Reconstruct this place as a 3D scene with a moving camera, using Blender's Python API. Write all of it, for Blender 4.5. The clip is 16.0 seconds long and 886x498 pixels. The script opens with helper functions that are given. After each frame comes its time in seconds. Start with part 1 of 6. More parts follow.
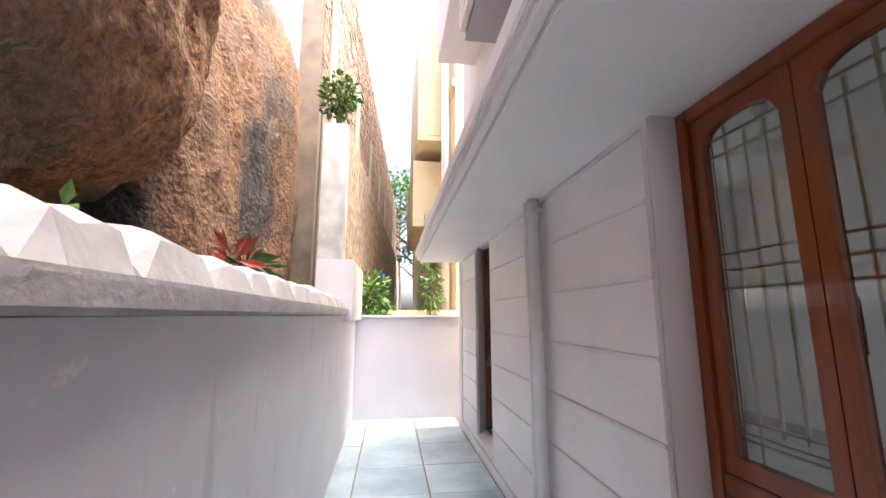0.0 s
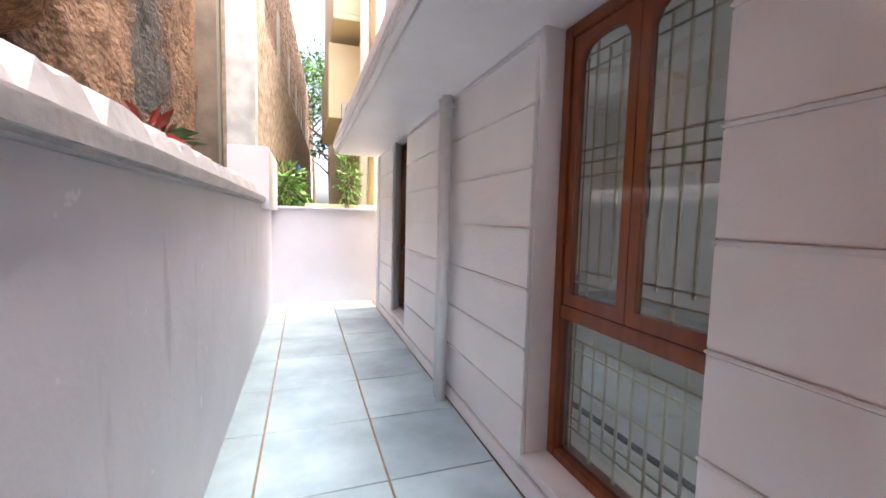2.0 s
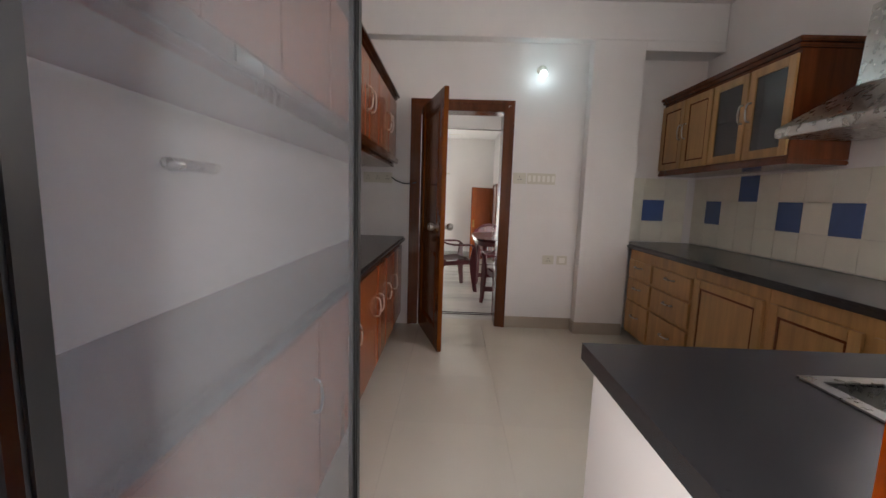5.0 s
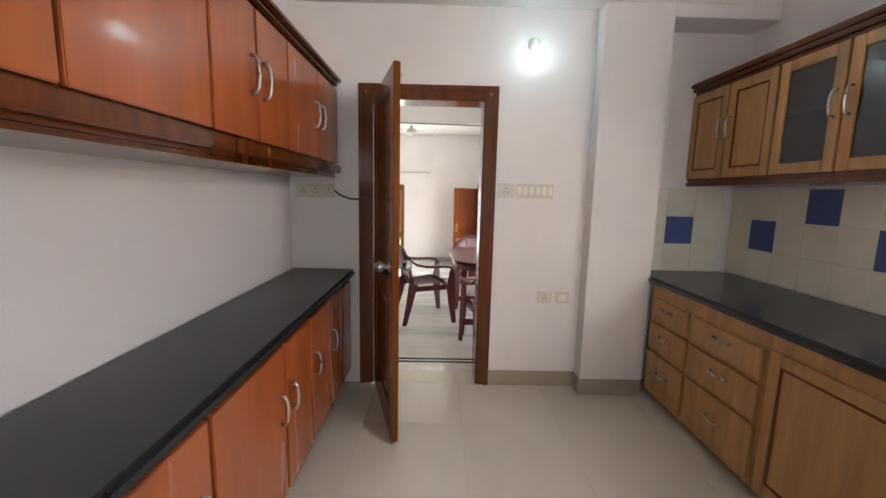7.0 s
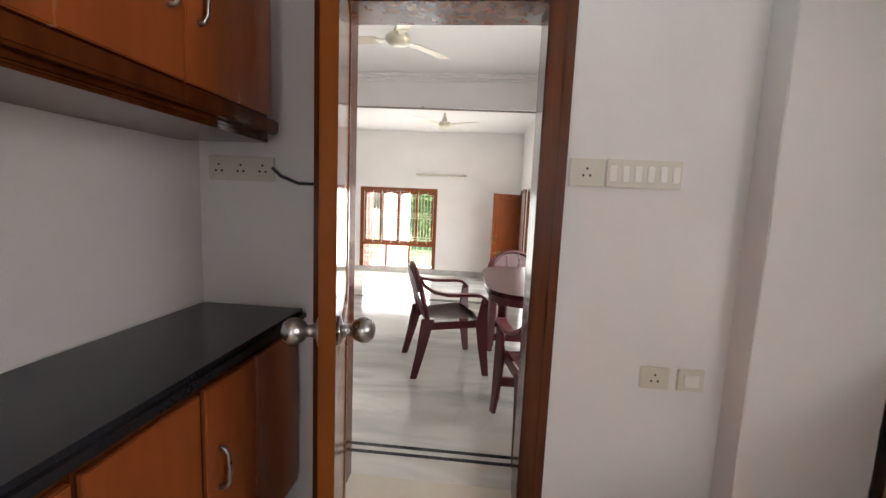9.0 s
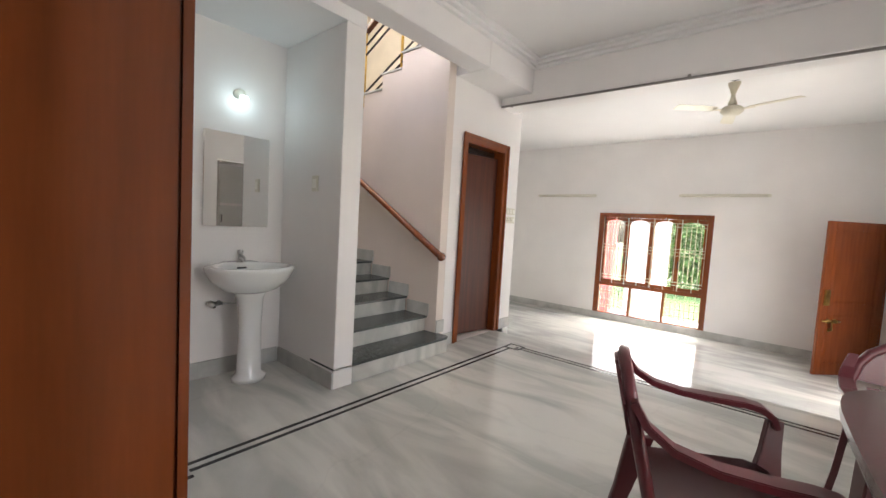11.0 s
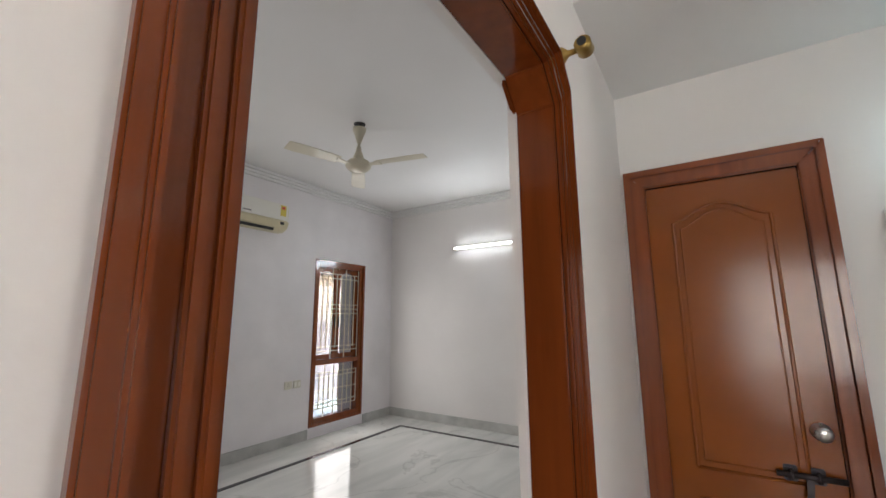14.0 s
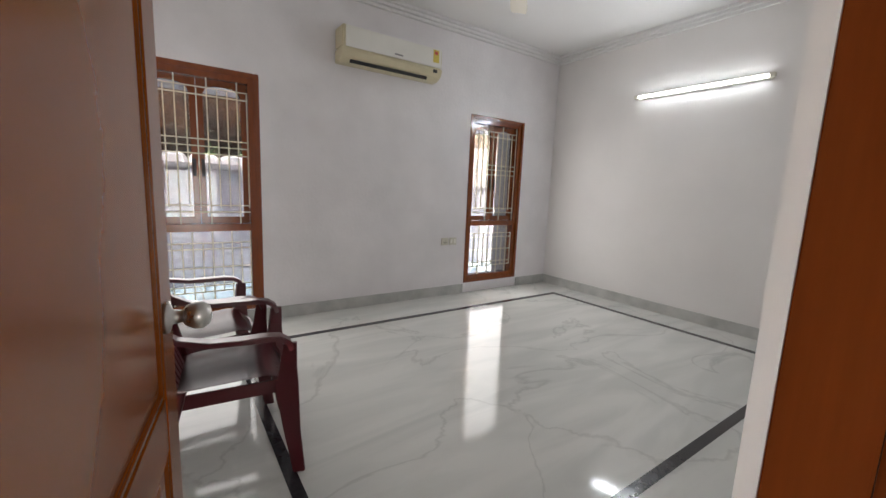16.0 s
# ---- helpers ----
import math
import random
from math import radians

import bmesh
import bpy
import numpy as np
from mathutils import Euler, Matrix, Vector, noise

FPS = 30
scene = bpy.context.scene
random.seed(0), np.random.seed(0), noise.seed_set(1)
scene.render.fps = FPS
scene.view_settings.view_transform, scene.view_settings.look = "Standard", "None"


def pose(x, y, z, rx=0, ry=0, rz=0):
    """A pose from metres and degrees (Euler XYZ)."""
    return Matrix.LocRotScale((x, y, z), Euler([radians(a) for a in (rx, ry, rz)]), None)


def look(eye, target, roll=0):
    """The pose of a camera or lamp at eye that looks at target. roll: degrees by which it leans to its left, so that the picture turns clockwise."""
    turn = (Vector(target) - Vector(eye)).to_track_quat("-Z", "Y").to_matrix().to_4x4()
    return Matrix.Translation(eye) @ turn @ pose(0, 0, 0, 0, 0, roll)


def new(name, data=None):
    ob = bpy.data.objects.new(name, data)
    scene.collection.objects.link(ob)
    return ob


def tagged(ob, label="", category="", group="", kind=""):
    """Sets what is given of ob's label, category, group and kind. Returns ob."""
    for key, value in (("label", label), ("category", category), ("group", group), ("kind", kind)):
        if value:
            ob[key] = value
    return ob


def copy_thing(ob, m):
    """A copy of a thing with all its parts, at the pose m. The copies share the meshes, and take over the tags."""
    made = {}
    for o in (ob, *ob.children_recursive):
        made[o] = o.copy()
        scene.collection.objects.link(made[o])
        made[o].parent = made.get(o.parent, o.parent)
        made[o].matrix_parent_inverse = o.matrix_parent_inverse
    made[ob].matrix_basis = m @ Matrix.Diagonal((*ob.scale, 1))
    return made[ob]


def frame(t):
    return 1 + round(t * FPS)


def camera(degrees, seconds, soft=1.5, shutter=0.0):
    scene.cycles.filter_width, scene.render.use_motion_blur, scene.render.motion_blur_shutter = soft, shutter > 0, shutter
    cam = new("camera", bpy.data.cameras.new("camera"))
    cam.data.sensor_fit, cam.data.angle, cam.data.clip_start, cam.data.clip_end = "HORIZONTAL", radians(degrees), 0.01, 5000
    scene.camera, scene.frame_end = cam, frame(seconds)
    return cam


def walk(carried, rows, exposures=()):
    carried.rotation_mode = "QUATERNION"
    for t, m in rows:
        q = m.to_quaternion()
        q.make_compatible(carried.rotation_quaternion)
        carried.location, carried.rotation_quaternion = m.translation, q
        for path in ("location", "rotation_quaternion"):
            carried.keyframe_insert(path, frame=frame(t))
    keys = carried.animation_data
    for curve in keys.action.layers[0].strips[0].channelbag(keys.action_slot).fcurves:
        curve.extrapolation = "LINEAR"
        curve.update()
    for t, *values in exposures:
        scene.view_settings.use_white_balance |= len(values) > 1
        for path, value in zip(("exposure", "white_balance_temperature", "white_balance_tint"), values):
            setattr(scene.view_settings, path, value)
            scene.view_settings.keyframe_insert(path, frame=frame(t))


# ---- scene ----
cam = camera(96.1, 16.0)
PATH = [
    (0, (1.567, 1.376, 1.363), (1.821, 3.333, 1.691), -0.0),
    (0.5, (1.563, 1.375, 1.329), (1.834, 3.351, 1.479), 0.8),
    (1, (1.548, 1.345, 1.299), (1.846, 3.322, 1.305), 1.1),
    (1.5, (1.543, 1.242, 1.268), (1.933, 3.202, 1.179), 1.0),
    (2, (1.515, 1.094, 1.257), (2.173, 2.976, 1.1), 1.4),
    (2.5, (1.522, 1.015, 1.209), (2.613, 2.683, 1.032), 2.3),
    (3, (1.537, 0.92, 1.196), (3.064, 2.197, 1.003), 2.7),
    (3.5, (1.636, 0.858, 1.19), (3.458, 1.654, 0.976), 2.6),
    (4, (1.87, 0.831, 1.181), (3.82, 1.212, 0.95), 2.6),
    (4.5, (2.189, 0.836, 1.19), (4.173, 0.934, 0.955), 2.3),
    (7, (3.446, 0.664, 1.398), (5.427, 0.641, 1.12), 1.3),
    (7.5, (3.738, 0.668, 1.386), (5.721, 0.671, 1.123), 1.5),
    (8, (4.058, 0.68, 1.393), (6.039, 0.69, 1.118), 1.7),
    (8.2, (4.166, 0.665, 1.377), (6.148, 0.695, 1.106), 1.7),
    (10.3, (5.811, 0.515, 1.223), (7.651, 1.277, 1.038), 4.1),
    (10.5, (5.961, 0.569, 1.219), (7.735, 1.477, 1.041), 4.1),
    (11, (6.321, 0.703, 1.222), (7.84, 1.998, 1.091), 3.3),
    (11.5, (6.549, 0.839, 1.243), (7.721, 2.456, 1.126), 3.0),
    (12, (6.7, 1.003, 1.238), (7.451, 2.853, 1.111), 3.0),
    (12.5, (6.764, 1.179, 1.279), (7.063, 3.149, 1.109), 2.7),
    (13, (6.844, 1.36, 1.255), (6.605, 3.344, 1.166), 2.2),
    (13.5, (6.795, 1.55, 1.316), (6.079, 3.415, 1.426), 0.7),
    (14, (6.743, 1.676, 1.386), (5.668, 3.328, 1.727), -0.3),
    (14.5, (6.746, 1.809, 1.391), (5.403, 3.233, 1.801), 0.0),
    (15, (6.751, 1.844, 1.372), (5.21, 3.104, 1.556), 1.0),
    (15.5, (6.690, 1.922, 1.305), (5.071, 3.086, 1.158), 2.0),
    (16, (6.498, 1.998, 1.245), (4.873, 3.128, 0.949), 2.4),
]
walk(cam, [(t, look(e, g, r)) for t, e, g, r in PATH],
     exposures=((0, 3.2), (1.5, 3.32), (2.5, 3.4), (3.5, 3.7), (4.0, 3.85), (4.7, 3.9), (7.0, 4.58), (8.2, 4.5), (10.3, 4.05), (11.5, 4.12), (13.0, 4.12), (13.5, 4.08), (14.5, 4.35), (15.0, 4.4), (16.0, 4.32)))


# ---- light ----
world = bpy.data.worlds.new("sky")
scene.world = world
world.use_nodes = True
wn = world.node_tree
sky = wn.nodes.new("ShaderNodeTexSky")
sky.sky_type = "NISHITA"
sky.sun_disc = False
sky.sun_elevation = radians(62)
sky.sun_rotation = radians(115)
sky.air_density = 0.6
sky.dust_density = 7.0
sky.ozone_density = 0.6
wn.links.new(sky.outputs[0], wn.nodes["Background"].inputs[0])
wn.nodes["Background"].inputs[1].default_value = 0.15

sun = new("sun", bpy.data.lights.new("sun", "SUN"))
sun.data.energy = 0.22
sun.data.angle = radians(60)
sun.data.color = (1.0, 0.95, 0.88)
sun.matrix_world = look((5.0, 2.0, 10), (1.6, 3.6, 0))


def lamp_area(name, m, sx, sy, watts, color):
    d = bpy.data.lights.new(name, "AREA")
    d.shape, d.size, d.size_y, d.energy, d.color = "RECTANGLE", sx, sy, watts, color
    ob = new(name, d)
    ob.matrix_world = m
    return ob


def lamp_point(name, p, watts, color, r=0.03):
    d = bpy.data.lights.new(name, "POINT")
    d.energy, d.color, d.shadow_soft_size = watts, color, r
    ob = new(name, d)
    ob.location = p
    return ob


DAY = (1.0, 0.975, 0.955)
# the sky's light in the window and door openings; the stair lamp is added
lamp_area("window_light_living", look((14.27, 2.55, 0.6), (10, 2.55, 0.6)), 1.7, 1.8, 3.1, DAY)
lamp_area("window_light_dining", look((7.73, -0.32, 1.1), (7.73, 3, 1.1)), 1.3, 1.8, 1.95, DAY)
lamp_area("window_light_parlour", look((12.0, -0.32, 0.62), (12.0, 3, 0.62)), 1.5, 1.8, 1.8, DAY)
lamp_area("window_light_bedroom", look((2.75, 2.225, 1.13), (6, 2.225, 1.13)), 0.70, 1.75, 0.74, DAY)
lamp_area("window_light_bedroom_narrow", look((2.75, 5.33, 1.13), (6, 5.33, 1.13)), 0.55, 1.75, 0.60, DAY)
lamp_area("window_light_kitchen", look((3.6, -1.40, 1.75), (5.6, 0.6, 0.9)), 1.0, 1.0, 0.55, DAY)
lamp_area("door_light_kitchen", look((2.78, 0.84, 1.15), (5.4, 0.10, 1.0)), 0.45, 1.7, 0.48, DAY)
# added fill lamp against the solid stair wall, no window there; brightens the upper flight
lamp_area("stair_fill_light", look((8.15, 5.0, 4.3), (9.7, 4.4, 2.7)), 1.6, 1.2, 3.2, (1.0, 0.90, 0.78))
COOL = (0.62, 0.92, 1.0)
lamp_point("bulb_light_kitchen", (6.04, 0.048, 2.33), 0.055, COOL, 0.045)
lamp_point("bulb_light_niche", (7.585, 3.65, 2.03), 0.06, COOL, 0.045)
lamp_area("tube_light_bedroom", look((4.5, 6.315, 2.335), (4.5, 4.6, 1.9)), 1.2, 0.03, 0.52, (0.88, 0.94, 1.0))

# ---- helpers for building ----


def mat(name, color, rough=0.5, metal=0.0, var=0.08, scale=6.0, bump=0.0, bump_scale=60.0, coat=0.0, stretch=None, second=None, grain=0.0):
    m = bpy.data.materials.new(name)
    m.use_nodes = True
    nt = m.node_tree
    b = nt.nodes["Principled BSDF"]
    b.inputs["Roughness"].default_value = rough
    b.inputs["Metallic"].default_value = metal
    b.inputs["Coat Weight"].default_value = coat
    b.inputs["Coat Roughness"].default_value = 0.08
    tc = nt.nodes.new("ShaderNodeTexCoord")
    mp = nt.nodes.new("ShaderNodeMapping")
    mp.inputs["Scale"].default_value = stretch or (1, 1, 1)
    geo = nt.nodes.new("ShaderNodeNewGeometry")
    nt.links.new(geo.outputs["Position"], mp.inputs[0])
    n1 = nt.nodes.new("ShaderNodeTexNoise")
    n1.inputs["Scale"].default_value = scale
    n1.inputs["Detail"].default_value = 6
    nt.links.new(mp.outputs[0], n1.inputs[0])
    ramp = nt.nodes.new("ShaderNodeValToRGB")
    ramp.color_ramp.elements[0].position, ramp.color_ramp.elements[1].position = 0.3, 0.7
    c0 = second or tuple(c * (1 - var * 1.6) for c in color)
    ramp.color_ramp.elements[0].color = (*c0, 1)
    ramp.color_ramp.elements[1].color = (*(tuple(min(1, c * (1 + var * 0.6)) for c in color)), 1)
    nt.links.new(n1.outputs[0], ramp.inputs[0])
    out = ramp.outputs[0]
    if grain:
        n3 = nt.nodes.new("ShaderNodeTexNoise")
        n3.inputs["Scale"].default_value = scale * 9
        n3.inputs["Detail"].default_value = 4
        nt.links.new(mp.outputs[0], n3.inputs[0])
        mx = nt.nodes.new("ShaderNodeMix")
        mx.data_type, mx.blend_type = "RGBA", "OVERLAY"
        mx.inputs[0].default_value = grain
        nt.links.new(out, mx.inputs[6])
        nt.links.new(n3.outputs[1], mx.inputs[7])
        hs = nt.nodes.new("ShaderNodeRGBToBW")
        nt.links.new(n3.outputs[1], hs.inputs[0])
        nt.links.new(hs.outputs[0], mx.inputs[7])
        out = mx.outputs[2]
    nt.links.new(out, b.inputs["Base Color"])
    rr = nt.nodes.new("ShaderNodeMapRange")
    rr.inputs[3].default_value, rr.inputs[4].default_value = max(0.02, rough * 0.85), min(1, rough * 1.15)
    nt.links.new(n1.outputs[0], rr.inputs[0])
    nt.links.new(rr.outputs[0], b.inputs["Roughness"])
    if bump:
        n2 = nt.nodes.new("ShaderNodeTexNoise")
        n2.inputs["Scale"].default_value = bump_scale
        n2.inputs["Detail"].default_value = 5
        nt.links.new(mp.outputs[0], n2.inputs[0])
        bp = nt.nodes.new("ShaderNodeBump")
        bp.inputs["Strength"].default_value = bump
        bp.inputs["Distance"].default_value = 0.01
        nt.links.new(n2.outputs[0], bp.inputs["Height"])
        nt.links.new(bp.outputs[0], b.inputs["Normal"])
    return m


def marble(name, base, vein, thin=0.3):
    """White marble with soft grey drifts and thin darker veins."""
    m = mat(name, base, rough=0.09, var=0.05, scale=1.1)
    nt = m.node_tree
    b = nt.nodes["Principled BSDF"]
    geo = nt.nodes.new("ShaderNodeNewGeometry")
    mp = nt.nodes.new("ShaderNodeMapping")
    mp.inputs["Rotation"].default_value = (0, 0, 0.6)
    mp.inputs["Scale"].default_value = (2.4, 0.5, 1)
    nt.links.new(geo.outputs["Position"], mp.inputs[0])
    drift = nt.nodes.new("ShaderNodeTexNoise")
    drift.inputs["Scale"].default_value, drift.inputs["Detail"].default_value, drift.inputs["Distortion"].default_value = 1.5, 8, 1.2
    nt.links.new(mp.outputs[0], drift.inputs[0])
    r = nt.nodes.new("ShaderNodeValToRGB")
    r.color_ramp.elements[0].position, r.color_ramp.elements[1].position = 0.38, 0.62
    r.color_ramp.elements[0].color, r.color_ramp.elements[1].color = (*vein, 1), (*base, 1)
    nt.links.new(drift.outputs[0], r.inputs[0])
    mu = nt.nodes.new("ShaderNodeTexNoise")
    mu.inputs["Scale"].default_value, mu.inputs["Detail"].default_value, mu.inputs["Distortion"].default_value = 0.9, 7, 0.8
    nt.links.new(geo.outputs["Position"], mu.inputs[0])
    ab = nt.nodes.new("ShaderNodeMath")
    ab.operation = "SUBTRACT"
    ab.inputs[1].default_value = 0.5
    nt.links.new(mu.outputs[0], ab.inputs[0])
    ab2 = nt.nodes.new("ShaderNodeMath")
    ab2.operation = "ABSOLUTE"
    nt.links.new(ab.outputs[0], ab2.inputs[0])
    vr = nt.nodes.new("ShaderNodeValToRGB")
    vr.color_ramp.elements[0].position, vr.color_ramp.elements[1].position = 0.0, 0.012
    vr.color_ramp.elements[0].color, vr.color_ramp.elements[1].color = (0.45, 0.45, 0.45, 1), (1, 1, 1, 1)
    nt.links.new(ab2.outputs[0], vr.inputs[0])
    mx = nt.nodes.new("ShaderNodeMix")
    mx.data_type, mx.blend_type = "RGBA", "MULTIPLY"
    mx.inputs[0].default_value = thin
    nt.links.new(r.outputs[0], mx.inputs[6])
    nt.links.new(vr.outputs[0], mx.inputs[7])
    nt.links.new(mx.outputs[2], b.inputs["Base Color"])
    return m


def glass_mat(name, tint=(0.9, 0.93, 0.93)):
    m = bpy.data.materials.new(name)
    m.use_nodes = True
    nt = m.node_tree
    b = nt.nodes["Principled BSDF"]
    nt.nodes.remove(b)
    out = nt.nodes["Material Output"]
    tr, gl = nt.nodes.new("ShaderNodeBsdfTransparent"), nt.nodes.new("ShaderNodeBsdfGlossy")
    mx, lw = nt.nodes.new("ShaderNodeMixShader"), nt.nodes.new("ShaderNodeLayerWeight")
    tr.inputs[0].default_value = (*tint, 1)
    gl.inputs["Roughness"].default_value = 0.02
    lw.inputs[0].default_value = 0.5
    pw = nt.nodes.new("ShaderNodeMath")
    pw.operation = "POWER"
    pw.inputs[1].default_value = 3.0
    nt.links.new(lw.outputs["Facing"], pw.inputs[0])
    mr = nt.nodes.new("ShaderNodeMapRange")
    mr.inputs[3].default_value, mr.inputs[4].default_value = 0.06, 0.75
    nt.links.new(pw.outputs[0], mr.inputs[0])
    nt.links.new(mr.outputs[0], mx.inputs[0])
    nt.links.new(tr.outputs[0], mx.inputs[1])
    nt.links.new(gl.outputs[0], mx.inputs[2])
    nt.links.new(mx.outputs[0], out.inputs[0])
    return m


def mesh_mat(name, color, cover):
    """Fly screen: fine threads with gaps between them."""
    m = bpy.data.materials.new(name)
    m.use_nodes = True
    nt = m.node_tree
    b = nt.nodes["Principled BSDF"]
    b.inputs["Base Color"].default_value = (*color, 1)
    b.inputs["Roughness"].default_value = 0.6
    tr = nt.nodes.new("ShaderNodeBsdfTransparent")
    mx = nt.nodes.new("ShaderNodeMixShader")
    mx.inputs[0].default_value = cover
    nt.links.new(tr.outputs[0], mx.inputs[1])
    nt.links.new(b.outputs[0], mx.inputs[2])
    nt.links.new(mx.outputs[0], nt.nodes["Material Output"].inputs[0])
    return m


def glow_mat(name, color, strength):
    m = bpy.data.materials.new(name)
    m.use_nodes = True
    b = m.node_tree.nodes["Principled BSDF"]
    b.inputs["Base Color"].default_value = (0.9, 0.9, 0.9, 1)
    b.inputs["Emission Color"].default_value = (*color, 1)
    b.inputs["Emission Strength"].default_value = strength
    return m


# ---- materials ----
M_OUT = mat("exterior_paint", (0.82, 0.79, 0.80), 0.45, var=0.05, scale=2.2, bump=0.25, bump_scale=35)
M_PARAPET = mat("parapet_paint", (0.66, 0.63, 0.67), 0.42, var=0.07, scale=1.8, bump=0.4, bump_scale=14)
M_ENDWALL = mat("pale_lilac_paint", (0.72, 0.69, 0.74), 0.5, var=0.05, scale=1.8, bump=0.2, bump_scale=20)
M_LEDGE = mat("ledge_plaster", (0.53, 0.50, 0.49), 0.6, var=0.12, scale=9, bump=0.5, bump_scale=40)
M_WHITE = mat("interior_paint", (0.80, 0.775, 0.76), 0.55, var=0.03, scale=1.6, bump=0.08, bump_scale=30)
M_BEIGE = mat("beige_interior_paint", (0.69, 0.605, 0.545), 0.55, var=0.04, scale=1.6, bump=0.08, bump_scale=30)
M_CEIL = mat("ceiling_paint", (0.80, 0.79, 0.78), 0.6, var=0.02, scale=1.2, bump=0.05, bump_scale=30)
M_PAVE = mat("pale_blue_floor_tile", (0.50, 0.63, 0.66), 0.22, var=0.16, scale=2.0, bump=0.12, bump_scale=8, second=(0.34, 0.45, 0.49), grain=0.12)
M_GROUT = mat("brown_grout", (0.40, 0.24, 0.13), 0.9, var=0.2, scale=20)
M_MARBLE = marble("white_marble", (0.66, 0.65, 0.61), (0.44, 0.445, 0.42), 0.10)
M_MARBLE_BED = marble("polished_white_marble", (0.70, 0.70, 0.67), (0.60, 0.61, 0.585), 0.32)
M_SKIRT = mat("grey_marble_skirting", (0.52, 0.52, 0.50), 0.25, var=0.14, scale=5)
M_BLACK_INLAY = mat("black_granite_inlay", (0.03, 0.03, 0.035), 0.15, var=0.2, scale=40)
M_KFLOOR = mat("ivory_vitrified_tile", (0.64, 0.60, 0.51), 0.07, var=0.03, scale=2)
M_KSKIRT = mat("beige_tile_skirting", (0.38, 0.32, 0.26), 0.3, var=0.05)
M_GRANITE = mat("black_granite", (0.014, 0.014, 0.016), 0.24, var=0.6, scale=120, second=(0.03, 0.03, 0.034))
M_TEAK = mat("varnished_teak", (0.23, 0.055, 0.013), 0.16, var=0.14, scale=5, coat=0.25, stretch=(5, 5, 0.35), grain=0.08, bump=0.03, bump_scale=7)
M_TEAK_DARK = mat("dark_varnished_teak", (0.13, 0.034, 0.010), 0.16, var=0.2, scale=5, coat=0.1, stretch=(5, 5, 0.35), grain=0.12)
M_ORANGE = mat("orange_varnished_teak", (0.60, 0.135, 0.001), 0.11, var=0.03, scale=2, coat=0.1, bump=0.015, bump_scale=8)
M_KDOOR = mat("glossy_brown_varnish", (0.19, 0.054, 0.009), 0.14, var=0.10, scale=3, grain=0.04, bump=0.05, bump_scale=16)
M_KDOOR.node_tree.nodes["Principled BSDF"].inputs["Specular IOR Level"].default_value = 0.16
M_BROWN_DOOR = mat("brown_painted_door", (0.25, 0.068, 0.010), 0.17, var=0.08, scale=3, bump=0.03, bump_scale=10)
M_RED_LAM = mat("red_brown_laminate", (0.40, 0.105, 0.03), 0.26, var=0.1, scale=3, coat=0.35, stretch=(3, 3, 0.4), grain=0.08)
M_OAK = mat("light_oak_veneer", (0.42, 0.235, 0.085), 0.35, var=0.18, scale=4, stretch=(5, 5, 0.4), grain=0.2)
M_FRAME = mat("red_varnished_teak", (0.185, 0.042, 0.009), 0.12, var=0.12, scale=5, stretch=(5, 5, 0.35), grain=0.06, bump=0.03, bump_scale=7)
M_FLUSH = mat("red_brown_veneer", (0.085, 0.020, 0.008), 0.35, var=0.2, scale=4, stretch=(7, 7, 0.3), grain=0.12)
for m_ in (M_FLUSH, M_ORANGE):
    m_.node_tree.nodes["Principled BSDF"].inputs["Specular IOR Level"].default_value = 0.28
M_BLUE_TILE = mat("blue_wall_tile", (0.055, 0.10, 0.27), 0.15, var=0.06)
M_CREAM_TILE = mat("cream_wall_tile", (0.76, 0.73, 0.63), 0.16, var=0.04)
M_STEEL = mat("brushed_steel", (0.55, 0.54, 0.52), 0.28, metal=1.0, var=0.06, scale=30)
M_IRON = mat("dark_iron", (0.06, 0.05, 0.05), 0.45, metal=0.7, var=0.2, scale=30)
M_BRASS = mat("aged_brass", (0.42, 0.28, 0.09), 0.35, metal=1.0, var=0.2, scale=20)
M_GOLD = mat("gold_painted_steel", (0.60, 0.36, 0.06), 0.35, metal=0.6, var=0.1)
M_GRILLE = mat("cream_painted_iron", (0.72, 0.66, 0.50), 0.4, var=0.08, scale=20)
M_GLASS = glass_mat("clear_glass")
M_GREYGLASS = glass_mat("pale_grey_glass", (0.77, 0.79, 0.80))
M_DARKGLASS = glass_mat("grey_glass", (0.42, 0.44, 0.46))
M_MIRROR = mat("mirror_silver", (0.92, 0.93, 0.92), 0.01, metal=1.0, var=0.0)
M_CERAMIC = mat("white_ceramic", (0.80, 0.81, 0.80), 0.08, var=0.01, coat=0.5)
M_PLASTIC_CHAIR = mat("maroon_plastic", (0.085, 0.010, 0.015), 0.30, var=0.06, scale=5)
M_SWITCH = mat("white_switch_plastic", (0.66, 0.63, 0.54), 0.3, var=0.03)
M_PIPE = mat("white_pvc_pipe", (0.78, 0.76, 0.76), 0.35, var=0.05, scale=12)
M_FAN = mat("ivory_enamel", (0.66, 0.61, 0.48), 0.3, var=0.04)
M_AC_WHITE = mat("white_appliance_plastic", (0.82, 0.80, 0.74), 0.3, var=0.02)
M_AC_CREAM = mat("yellowed_appliance_plastic", (0.66, 0.59, 0.40), 0.35, var=0.04)
M_SCREEN = mesh_mat("fly_mesh", (0.20, 0.20, 0.21), 0.42)
M_SCREEN_DENSE = mesh_mat("dense_fly_mesh", (0.22, 0.215, 0.21), 0.9)
M_ALU = mat("black_aluminium", (0.03, 0.03, 0.03), 0.35, metal=0.5, var=0.1)
